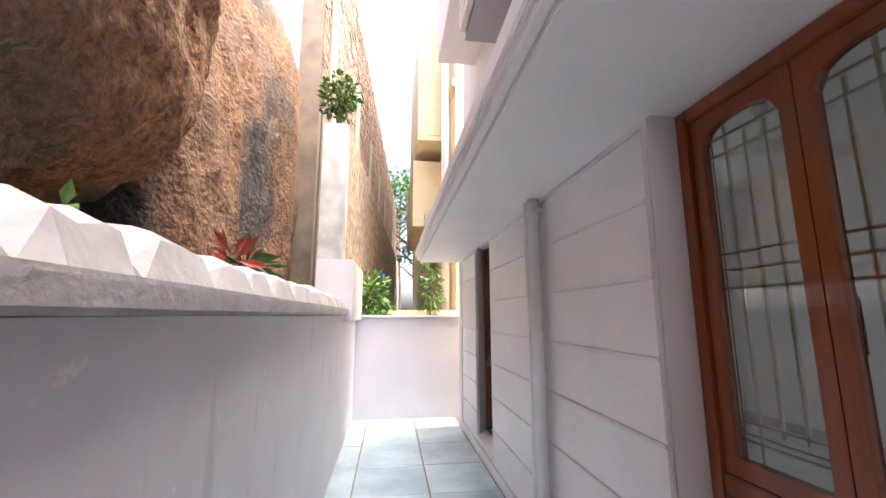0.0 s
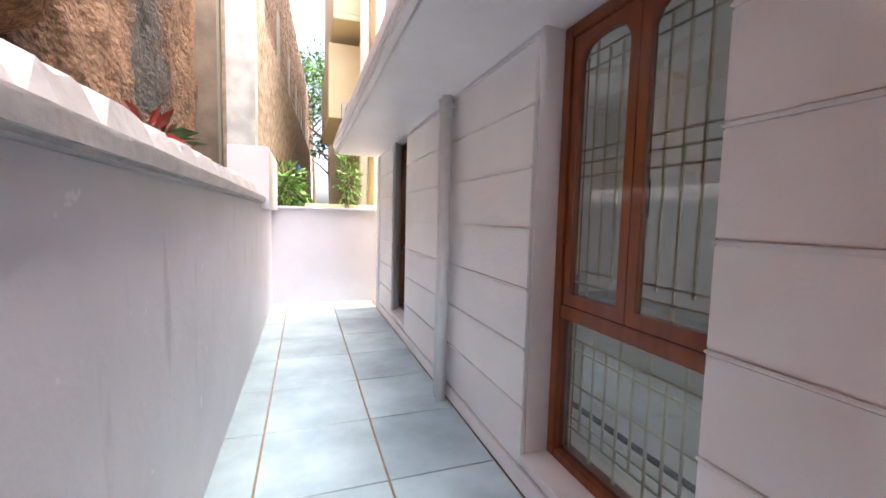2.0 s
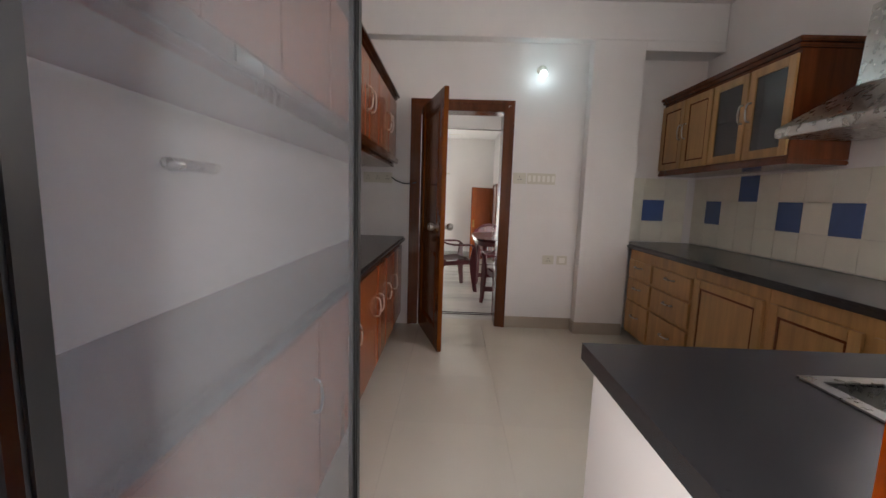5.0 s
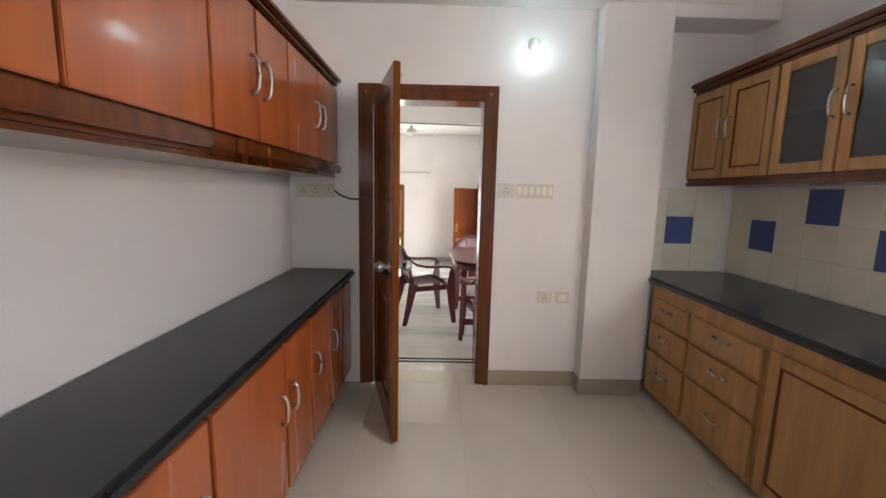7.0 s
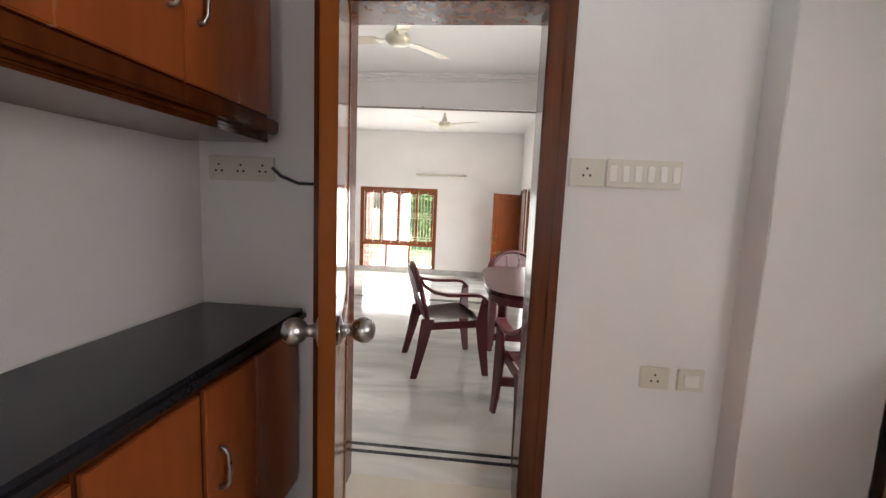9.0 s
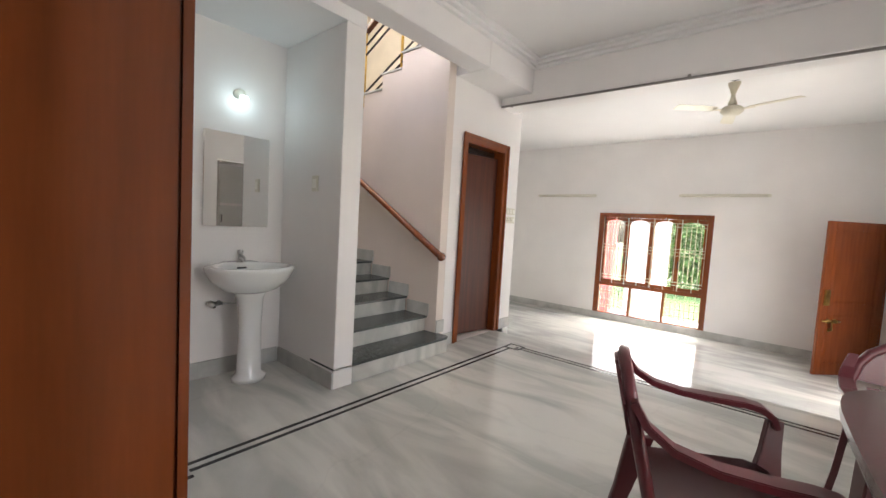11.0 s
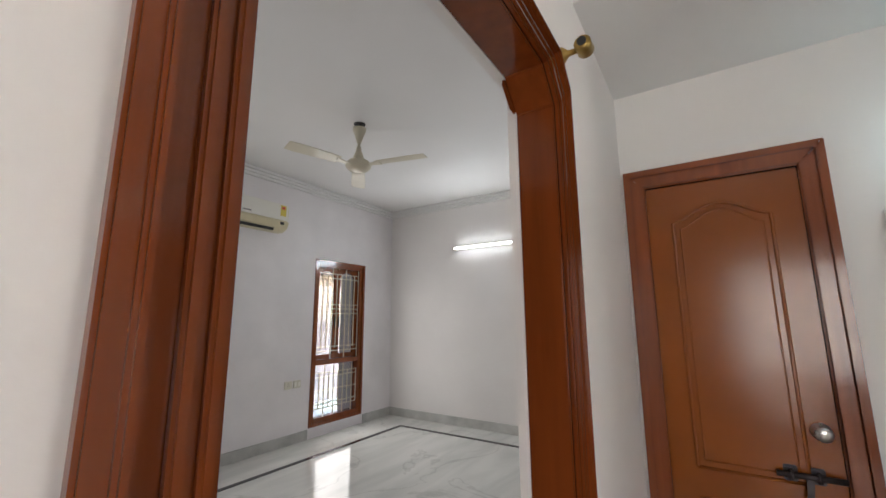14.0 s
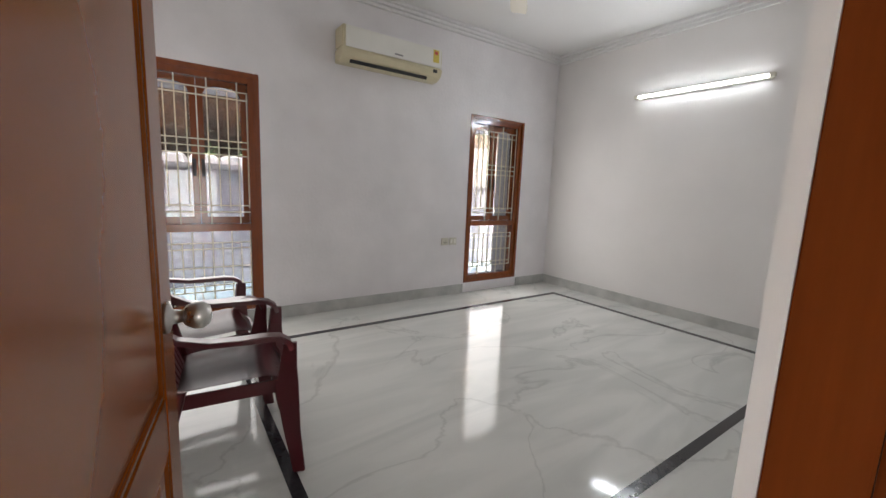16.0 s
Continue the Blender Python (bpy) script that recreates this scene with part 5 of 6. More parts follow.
# ---- bedroom ----
ac = thing("air_conditioner", pose(IX + 0.001, 3.33, 2.345, 0, 0, 90), "white and yellowed split air conditioner on the wall", "air conditioner")
L = 1.06
bm = bmesh.new()
sec = [(0.0, 0.0), (-0.10, 0.0), (-0.165, 0.035), (-0.19, 0.09), (-0.19, 0.11), (0.0, 0.11)]
for off in (0.0,):
    a = [bm.verts.new((0.0, y, z)) for y, z in sec]
    b = [bm.verts.new((L, y, z)) for y, z in sec]
    bm.faces.new(a)
    bm.faces.new(b[::-1])
    for i in range(len(sec)):
        bm.faces.new((a[i], a[(i + 1) % len(sec)], b[(i + 1) % len(sec)], b[i]))
part("lower_body", bm, M_AC_CREAM, ac, "yellowed plastic lower body", bevel=0.006)
bx("upper_body", (0.0, -0.185, 0.112), (L, -0.0, 0.30), M_AC_CREAM, ac, bevel=0.014)
bx("front_panel", (0.03, -0.199, 0.115), (L - 0.02, -0.186, 0.292), M_AC_WHITE, ac, "white front panel", bevel=0.005)
bm = bmesh.new()
ribbon(bm, [(0.09, -0.140, 0.014), (L - 0.16, -0.140, 0.014)], 0.012, 0.03, (0, 0.6, 0.4))
part("louvre", bm, M_BLACK, ac)
bx("display", (L - 0.11, -0.1905, 0.065), (L - 0.06, -0.186, 0.10), M_BLACK, ac)
bx("rating_sticker", (L - 0.12, -0.2005, 0.16), (L - 0.05, -0.1995, 0.28), mat("sticker_yellow", (0.7, 0.55, 0.1), 0.5), ac, "small coloured energy sticker", bevel=0)
bx("sticker_mark", (L - 0.105, -0.2012, 0.235), (L - 0.065, -0.2006, 0.265), mat("sticker_red", (0.6, 0.08, 0.05), 0.5), ac, bevel=0)
bx("badge", (L / 2 - 0.02, -0.2005, 0.14), (L / 2 + 0.07, -0.1995, 0.153), M_GREYALU, ac, bevel=0)


def tube_lamp(m, length, lit, label):
    u = thing("tube_light", m, label, "tube light")
    bx("batten", (-length / 2, -0.035, -0.02), (length / 2, -0.0005, 0.03), M_SWITCH, u, bevel=0.004)
    bm = bmesh.new()
    tube(bm, [(-length / 2 + 0.03, -0.056, 0.0), (length / 2 - 0.03, -0.056, 0.0)], 0.014, 12)
    t = part("tube", bm, M_TUBE if lit else M_SWITCH, u, smooth=True)
    for s in (-1, 1):
        bx("end_holder", (s * length / 2 - 0.02, -0.075, -0.02), (s * length / 2 + 0.02, -0.0355, 0.02), M_SWITCH, u, bevel=0.004)
    return u


tube_lamp(pose(4.50, 6.389, 2.335), 1.22, True, "lit white tube light on the bedroom wall")
tube_lamp(pose(14.299, 1.53, 1.925, 0, 0, -90), 1.20, False, "unlit white tube light on the living room wall")
tube_lamp(pose(14.299, 4.20, 1.925, 0, 0, -90), 1.20, False, "unlit white tube light on the living room wall")
tube_lamp(pose(7.6, -0.349, 2.45, 0, 0, 180), 1.20, False, "unlit white tube light above the dining window")


def ceiling_fan(m, drop, turn, label):
    """Hub at the ceiling, three blades; z = 0 is the ceiling."""
    u = thing("ceiling_fan", m, label, "ceiling fan", "ceiling fans")
    bm = bmesh.new()
    lathe(bm, [(0.018, -0.17), (0.03, -0.13), (0.055, -0.06), (0.058, -0.04)], 16)
    part("upper_canopy", bm, M_FAN, u, smooth=True)
    bm = bmesh.new()
    tube(bm, [(0, 0, -0.05), (0, 0, -drop)], 0.012, 10)
    part("down_rod", bm, M_FAN, u, smooth=True)
    bm = bmesh.new()
    lathe(bm, [(0.03, -0.004), (0.05, -0.002), (0.05, 0.0)], 16)
    tube(bm, [(0.0, 0.0, -0.002), (0.028, 0.0, -0.02), (0.03, 0.0, -0.045), (0.0, 0.0, -0.062)], 0.009, 8)
    part("ceiling_hook", bm, M_BLACK, u, "dark ceiling hook box")
    bm = bmesh.new()
    lathe(bm, [(0.03, -drop - 0.02), (0.045, -drop + 0.0), (0.022, -drop + 0.06), (0.02, -drop + 0.09)], 16)
    part("lower_canopy", bm, M_FAN, u, smooth=True)
    bm = bmesh.new()
    lathe(bm, [(0.03, -drop - 0.125), (0.075, -drop - 0.115), (0.105, -drop - 0.085), (0.11, -drop - 0.06), (0.085, -drop - 0.035), (0.04, -drop - 0.02)], 24)
    part("motor", bm, M_FAN, u, smooth=True)
    for k in range(3):
        a = radians(turn + 120 * k)
        bm = bmesh.new()
        ribbon(bm, [(0.09, 0, -drop - 0.075), (0.13, 0, -drop - 0.072), (0.20, 0, -drop - 0.070)], [0.03, 0.022, 0.04], 0.006, (0, 1, 0))
        b = part("blade_iron", bm, M_FAN, u, m=Matrix.Rotation(a, 4, "Z"))
        bm = bmesh.new()
        ribbon(bm, [(0.18, 0, -drop - 0.066), (0.30, 0, -drop - 0.064), (0.52, 0, -drop - 0.064), (0.60, 0, -drop - 0.064)], [0.055, 0.06, 0.066, 0.058], 0.005, (0, 1, 0.14))
        part("blade", bm, M_FAN, u, m=Matrix.Rotation(a, 4, "Z"), bevel=0.0015)
    return u


ceiling_fan(pose(4.42, 3.95, 3.02), 0.30, 15, "ivory three-bladed ceiling fan at rest in the bedroom")
ceiling_fan(pose(11.6, 1.25, 2.93), 0.26, 10, "ivory three-bladed ceiling fan at rest in the living room")
ceiling_fan(pose(8.25, 1.35, 2.93), 0.20, -38, "ivory three-bladed ceiling fan at rest over the dining floor")
ceiling_fan(pose(4.62, 0.15, 2.92), 0.25, 70, "ivory three-bladed ceiling fan at rest in the kitchen")


# ---- plastic chairs and table ----
def arm_chair(m, label, group):
    """Moulded armchair: faces +y, base at z = 0."""
    u = thing("plastic_armchair", m, label, "chair", group)
    P = M_PLASTIC_CHAIR
    # seat, dished, with a rolled front edge
    bm = bmesh.new()
    nx, ny = 10, 10
    grid = []
    for j in range(ny + 1):
        v = j / ny
        row = []
        for i in range(nx + 1):
            s = i / nx * 2 - 1
            half = 0.20 + 0.035 * v
            z = 0.415 + 0.022 * abs(s) ** 2.5 + 0.012 * v - (0.035 * max(0, v - 0.85) / 0.15) - 0.02 * (1 - v)
            row.append(bm.verts.new((s * half, -0.19 + 0.41 * v, z)))
        grid.append(row)
    for j in range(ny):
        for i in range(nx):
            bm.faces.new((grid[j][i], grid[j][i + 1], grid[j + 1][i + 1], grid[j + 1][i]))
    r = bmesh.ops.solidify(bm, geom=bm.faces[:], thickness=0.014)
    part("seat", bm, P, u, smooth=True)
    # skirt rails under the seat
    bm = bmesh.new()
    ribbon(bm, [(-0.23, 0.205, 0.385), (0, 0.225, 0.395), (0.23, 0.205, 0.385)], 0.03, 0.012, (0, 0, 1))
    part("front_apron", bm, P, u)
    for s in (-1, 1):
        bm = bmesh.new()
        ribbon(bm, [(s * 0.205, -0.2, 0.375), (s * 0.235, 0.2, 0.395)], 0.028, 0.012, (0, 0, 1))
        part("side_apron", bm, P, u)
    # back: arched outer hoop with upright slats and a pierced top
    hoop = []
    for k in range(13):
        a = math.pi * k / 12
        c = math.cos(a)
        sn = math.sin(a)
        z = 0.46 + 0.36 * sn ** 0.55 if 0 < k < 12 else 0.40
        hoop.append((-0.235 * c * (1 if abs(c) < 0.99 else 0.95), -0.185 - 0.10 * ((z - 0.40) / 0.42), z))
    bm = bmesh.new()
    tube(bm, hoop, 0.019, 8)
    back_ = part("back_hoop", bm, P, u, smooth=True)
    for x0, x1 in ((-0.205, -0.075), (-0.055, 0.055), (0.075, 0.205)):
        bm = bmesh.new()
        pts = [(x0 + (x1 - x0) * k / 4, 0, 0) for k in range(5)]
        ribbon(bm, [(x, -0.290 + 0.38 * x * x, 0.716 - 0.9 * x * x) for x, _, _ in pts], [0.098 - 1.25 * x * x for x, _, _ in pts], 0.010, (0, -0.22, 1))
        part("back_crest", bm, P, back_)
    for z in (0.655, 0.695, 0.735, 0.775):
        for x0, x1 in ((-0.078, -0.052), (0.052, 0.078)):
            bm = bmesh.new()
            ribbon(bm, [(x0, -0.286 + 0.22 * (0.716 - z), z), (x1, -0.286 + 0.22 * (0.716 - z), z)], 0.010, 0.009, (0, -0.22, 1))
            part("back_web", bm, P, back_)
    for x in (-0.15, -0.09, -0.03, 0.03, 0.09, 0.15):
        bm = bmesh.new()
        ribbon(bm, [(x * 0.85, -0.185, 0.405), (x * 0.95, -0.228, 0.52), (x, -0.258, 0.640 - abs(x) * 0.2)], 0.019, 0.009, (1, 0, 0))
        part("back_slat", bm, P, back_)
    # arms run down into the front legs
    for s in (-1, 1):
        bm = bmesh.new()
        ribbon(bm, [(s * 0.222, -0.262, 0.745), (s * 0.245, -0.225, 0.690), (s * 0.264, -0.16, 0.650), (s * 0.276, -0.06, 0.630), (s * 0.280, 0.05, 0.628), (s * 0.279, 0.14, 0.629), (s * 0.276, 0.19, 0.622), (s * 0.272, 0.222, 0.600), (s * 0.268, 0.234, 0.565)], [0.017, 0.021, 0.025, 0.028, 0.030, 0.031, 0.031, 0.030, 0.030], 0.022, (1, 0, 0))
        part("arm", bm, P, u, bevel=0.003)
        bm = bmesh.new()
        ribbon(bm, [(s * 0.268, 0.230, 0.590), (s * 0.260, 0.222, 0.48), (s * 0.256, 0.216, 0.40), (s * 0.262, 0.232, 0.20), (s * 0.276, 0.258, 0.0)], [0.026, 0.034, 0.046, 0.034, 0.024], 0.024, (0.25 * s, 1, 0))
        part("front_leg", bm, P, u, bevel=0.003)
        bm = bmesh.new()
        ribbon(bm, [(s * 0.232, -0.19, 0.44), (s * 0.242, -0.235, 0.22), (s * 0.258, -0.29, 0.0)], [0.048, 0.034, 0.024], 0.024, (0.25 * s, 1, 0))
        part("rear_leg", bm, P, u, bevel=0.003)
    return u


CH = "glossy maroon moulded plastic armchair with pierced back"
first = arm_chair(pose(7.83, 0.81, 0.0, 0, 0, -162), CH + " beside the dining table", "chairs round the table")
copy_thing(first, pose(8.62, 0.17, 0.0, 0, 0, 98))
copy_thing(first, pose(7.78, -0.16, 0.0, 0, 0, 12))
copy_thing(first, pose(6.90, 0.13, 0.0, 0, 0, -82))
second = copy_thing(first, pose(4.56, 2.19, 0.0, 0, 0, -6))
third = copy_thing(first, pose(3.96, 2.15, 0.0, 0, 0, 3))
for c in (second, third):
    tagged(c, "dusty maroon moulded plastic armchair against the bedroom wall", group="chairs in the bedroom")

table = thing("dining_table", pose(7.74, 0.14, 0.0, 0, 0, 2), "glossy maroon plastic dining table with rounded ends", "table")
bm = bmesh.new()
out = []
for k in range(40):
    a = 2 * math.pi * k / 40
    c, s = math.cos(a), math.sin(a)
    out.append((0.60 * math.copysign(abs(c) ** 0.55, c), 0.39 * math.copysign(abs(s) ** 0.55, s)))
lo = [bm.verts.new((x, y, 0.715)) for x, y in out]
hi = [bm.verts.new((x, y, 0.745)) for x, y in out]
bm.faces.new(lo[::-1])
bm.faces.new(hi)
for i in range(40):
    bm.faces.new((lo[i], lo[(i + 1) % 40], hi[(i + 1) % 40], hi[i]))
M_TABLE = mat("maroon_tabletop", (0.045, 0.0075, 0.009), 0.2, var=0.3, scale=8, bump=0.04, coat=0.1)
M_TABLE.node_tree.nodes["Principled BSDF"].inputs["Specular IOR Level"].default_value = 0.3
part("tabletop", bm, M_TABLE, table, bevel=0.006)
bm = bmesh.new()
for i in range(40):
    a, b = out[i], out[(i + 1) % 40]
    v = [bm.verts.new((p[0] * q, p[1] * q, z)) for p, q, z in ((a, 0.94, 0.66), (b, 0.94, 0.66), (b, 0.96, 0.7145), (a, 0.96, 0.7145))]
    bm.faces.new(v)
bmesh.ops.remove_doubles(bm, verts=bm.verts, dist=1e-5)
bmesh.ops.solidify(bm, geom=bm.faces[:], thickness=0.01)
part("apron", bm, M_PLASTIC_CHAIR, table)
for sx in (-1, 1):
    for sy in (-1, 1):
        bm = bmesh.new()
        ribbon(bm, [(sx * 0.42, sy * 0.27, 0.714), (sx * 0.435, sy * 0.28, 0.4), (sx * 0.45, sy * 0.29, 0.0)], [0.042, 0.036, 0.030], 0.05, (1, 0.3 * sx * sy, 0))
        part("leg", bm, M_PLASTIC_CHAIR, table, bevel=0.006)
    bm = bmesh.new()
    ribbon(bm, [(sx * 0.445, -0.28, 0.13), (sx * 0.445, 0.28, 0.13)], 0.03, 0.025, (0, 0, 1))
    part("foot_rail", bm, M_PLASTIC_CHAIR, table)

# curtain rods
rod = thing("curtain_rod", pose(10.085, 0, 2.505), "thin dark curtain rod along the beam", "curtain rod")
bm = bmesh.new()
tube(bm, [(0, -0.33, -0.02), (0, 3.18, 0.02)], 0.012, 10)
part("rod", bm, M_GREYALU, rod, smooth=True)
for y in (-0.2, 1.4, 3.05):
    bx("bracket", (-0.012, y - 0.012, 0.0), (0.012, y + 0.012, 0.03), M_GREYALU, rod)
rod = thing("curtain_rod", pose(0, -0.29, 2.36), "thin dark curtain rod over the dining window", "curtain rod")
bm = bmesh.new()
tube(bm, [(6.95, 0, 0), (8.55, 0, 0)], 0.011, 10)
part("rod", bm, M_GREYALU, rod, smooth=True)
for x in (7.05, 8.45):
    bx("bracket", (x - 0.012, -0.06, -0.012), (x + 0.012, 0.012, 0.012), M_GREYALU, rod)
# brass curtain rod holder over the bedroom door
hk = thing("curtain_bracket", pose(EX1 + 0.001, 2.835, 2.20), "aged brass curtain rod holder by the bedroom door", "curtain bracket")
bm = bmesh.new()
lathe(bm, [(0.026, 0), (0.024, 0.006), (0.010, 0.02), (0.008, 0.05)], 14)
part("stem", bm, M_BRASS, hk, smooth=True, m=pose(0, 0, 0, 0, 90, 0))
bm = bmesh.new()
lathe(bm, [(0.020, -0.03), (0.026, -0.022), (0.024, 0.0), (0.026, 0.022), (0.020, 0.03)], 16)
part("cup", bm, M_BRASS, hk, smooth=True, m=pose(0.068, 0, 0.004, 90, 0, 0))
# the cup is solid; a black disc paints the shade inside its mouth
bm = bmesh.new()
tube(bm, [(0.068, -0.034, 0.004), (0.068, -0.0305, 0.004)], 0.014, 12)
part("cup_mouth_shade", bm, M_BLACK, hk)

# ---- passage fittings ----
pp = thing("drain_pipe", pose(OX - 0.085, 3.62, 0.0), "white painted pair of vertical drain pipes", "pipe")
for y, r in ((0.0, 0.036), (0.085, 0.028)):
    bm = bmesh.new()
    tube(bm, [(0, y, 0.0), (0, y, 2.05)], r, 14)
    part("pipe", bm, M_PIPE, pp, smooth=True)
for z in (1.97,):
    bx("clamp", (-0.02, -0.045, z), (0.05, 0.12, z + 0.02), M_PIPE, pp, bevel=0.004)


# ---- outside: rock garden behind the boundary wall ----
def rock_mat(name, c1, c2, c3):
    m = mat(name, c1, 0.85, var=0.3, scale=1.4, bump=1.0, bump_scale=26, second=c2)
    nt = m.node_tree
    b = nt.nodes["Principled BSDF"]
    b.inputs["Normal"].links[0].from_node.inputs["Distance"].default_value = 0.05
    old = b.inputs["Base Color"].links[0].from_socket
    geo = nt.nodes.new("ShaderNodeNewGeometry")
    n = nt.nodes.new("ShaderNodeTexNoise")
    n.inputs["Scale"].default_value, n.inputs["Detail"].default_value, n.inputs["Roughness"].default_value = 22, 8, 0.7
    nt.links.new(geo.outputs["Position"], n.inputs[0])
    r = nt.nodes.new("ShaderNodeValToRGB")
    r.color_ramp.elements[0].position, r.color_ramp.elements[1].position = 0.38, 0.62
    r.color_ramp.elements[0].color, r.color_ramp.elements[1].color = (0.35, 0.30, 0.28, 1), (1.25, 1.2, 1.1, 1)
    nt.links.new(n.outputs[0], r.inputs[0])
    mx = nt.nodes.new("ShaderNodeMix")
    mx.data_type, mx.blend_type = "RGBA", "MULTIPLY"
    mx.inputs[0].default_value = 0.85
    nt.links.new(old, mx.inputs[6])
    nt.links.new(r.outputs[0], mx.inputs[7])
    # dark weather stains with their own outline
    st = nt.nodes.new("ShaderNodeTexNoise")
    st.inputs["Scale"].default_value, st.inputs["Detail"].default_value = 0.9, 6
    nt.links.new(geo.outputs["Position"], st.inputs[0])
    sr = nt.nodes.new("ShaderNodeValToRGB")
    sr.color_ramp.elements[0].position, sr.color_ramp.elements[1].position = 0.56, 0.66
    sr.color_ramp.elements[0].color, sr.color_ramp.elements[1].color = (0, 0, 0, 1), (1, 1, 1, 1)
    nt.links.new(st.outputs[0], sr.inputs[0])
    m2 = nt.nodes.new("ShaderNodeMix")
    m2.data_type = "RGBA"
    nt.links.new(sr.outputs[0], m2.inputs[0])
    nt.links.new(mx.outputs[2], m2.inputs[6])
    m2.inputs[7].default_value = (*c3, 1)
    nt.links.new(m2.outputs[2], b.inputs["Base Color"])
    return m


M_ROCK = rock_mat("weathered_granite", (0.36, 0.20, 0.11), (0.20, 0.11, 0.06), (0.11, 0.095, 0.08))
M_ROCK2 = rock_mat("stained_granite", (0.27, 0.155, 0.09), (0.13, 0.08, 0.055), (0.06, 0.055, 0.05))


def boulder(name, centre, radii, power, tilt, shear, material, label, seed, stretch_z=1.0):
    bm = bmesh.new()
    bmesh.ops.create_icosphere(bm, subdivisions=7, radius=1.0)
    m = Euler([radians(a) for a in tilt]).to_matrix()
    off = Vector((seed * 7.1, seed * 3.3, seed * 5.7))
    for v in bm.verts:
        d = v.co.normalized()
        k = (abs(d.x) ** power + abs(d.y) ** power + abs(d.z) ** power) ** (-1 / power)
        p = Vector((d.x * k * radii[0], d.y * k * radii[1], d.z * k * radii[2]))
        p.z += shear * p.y * (1 if p.z < 0 else 0.2)
        q = m @ p
        s = Vector((q.x, q.y, q.z * stretch_z))
        f = noise.noise(s * 0.55 + off) * 0.22 + noise.noise(s * 1.6 + off) * 0.14 + noise.noise(s * 5 + off) * 0.055 + noise.noise(s * 13 + off) * 0.034 + noise.noise(s * 29 + off) * 0.020
        v.co = q + (m @ d).normalized() * f
    ob = part(name, bm, material, smooth=True)
    ob.matrix_basis = pose(*centre)
    return tagged(ob, label, "boulder")


boulder("boulder", (-1.20, 0.85, 3.50), (1.95, 3.15, 2.05), 6.0, (0, 0, 0), 0.12, M_ROCK, "huge brown granite boulder overhanging the garden wall", 1.0)
boulder("boulder", (-1.15, 5.35, 2.3), (1.62, 1.95, 3.1), 3.0, (-14, 0, 0), 0.0, M_ROCK2, "tall brown granite boulder streaked with dark stains", 2.3, 0.35)
bm = bmesh.new()
box(bm, -4.0, -3.0, -0.70, 0.849, 6.6, 1.30)
structure("ground_bank", bm, mat("garden_soil", (0.12, 0.075, 0.05), 0.95, var=0.4, scale=8, bump=0.8, bump_scale=20), "raised soil bed behind the boundary wall", category="ground")
bm = bmesh.new()
box(bm, -6.0, -4.0, -0.7, -3.4, 10.0, 7.5)
structure("backdrop_rock", bm, M_ROCK2, "dark rock face behind the boulders", category="rock")

# moulded rock coping on the ledge
rng = random.Random(4)
ledge = bpy.data.objects["trim_ledge"]
y = -2.9
while y < 5.5:
    ln = rng.uniform(0.20, 0.34)
    bm = bmesh.new()
    n = 5
    rows = []
    for i in range(n + 1):
        yy = y + ln * i / n
        hgt = 0.055 + 0.060 * math.sin(math.pi * i / n) ** 0.4 + rng.uniform(-0.014, 0.018)
        bulge = 0.028 * math.sin(math.pi * i / n) ** 0.5 + rng.uniform(-0.008, 0.008)
        rows.append([bm.verts.new(p) for p in ((0.74, yy, 1.431), (1.085 + bulge, yy, 1.431), (1.05 + bulge, yy, 1.431 + hgt * 0.75), (0.99 + bulge, yy, 1.431 + hgt), (0.80, yy, 1.431 + hgt * 1.15))])
    for a, b in zip(rows, rows[1:]):
        for k in range(5):
            bm.faces.new((a[k], a[(k + 1) % 5], b[(k + 1) % 5], b[k]))
    bm.faces.new(rows[0][::-1])
    bm.faces.new(rows[-1])
    part("coping_stone", bm, M_LEDGE, ledge, smooth=False)
    y += ln + 0.004

pier = thing("gate_pier", pose(0.98, 5.86, 0), "white painted stub pier at the end of the ledge", "pier", kind="structure")
bx("base_block", (-0.20, -0.20, 1.30), (0.19, 1.16, 1.95), M_OUT, pier, bevel=0.006)
bm = bmesh.new()
v = box(bm, -0.20, -0.18, 1.951, 0.06, 0.14, 3.50)
part("post", bm, mat("mildewed_white_paint", (0.70, 0.70, 0.66), 0.7, var=0.35, scale=3.5, bump=0.3, bump_scale=20, second=(0.42, 0.43, 0.40)), pier, "white post with dark mildew", bevel=0.012)


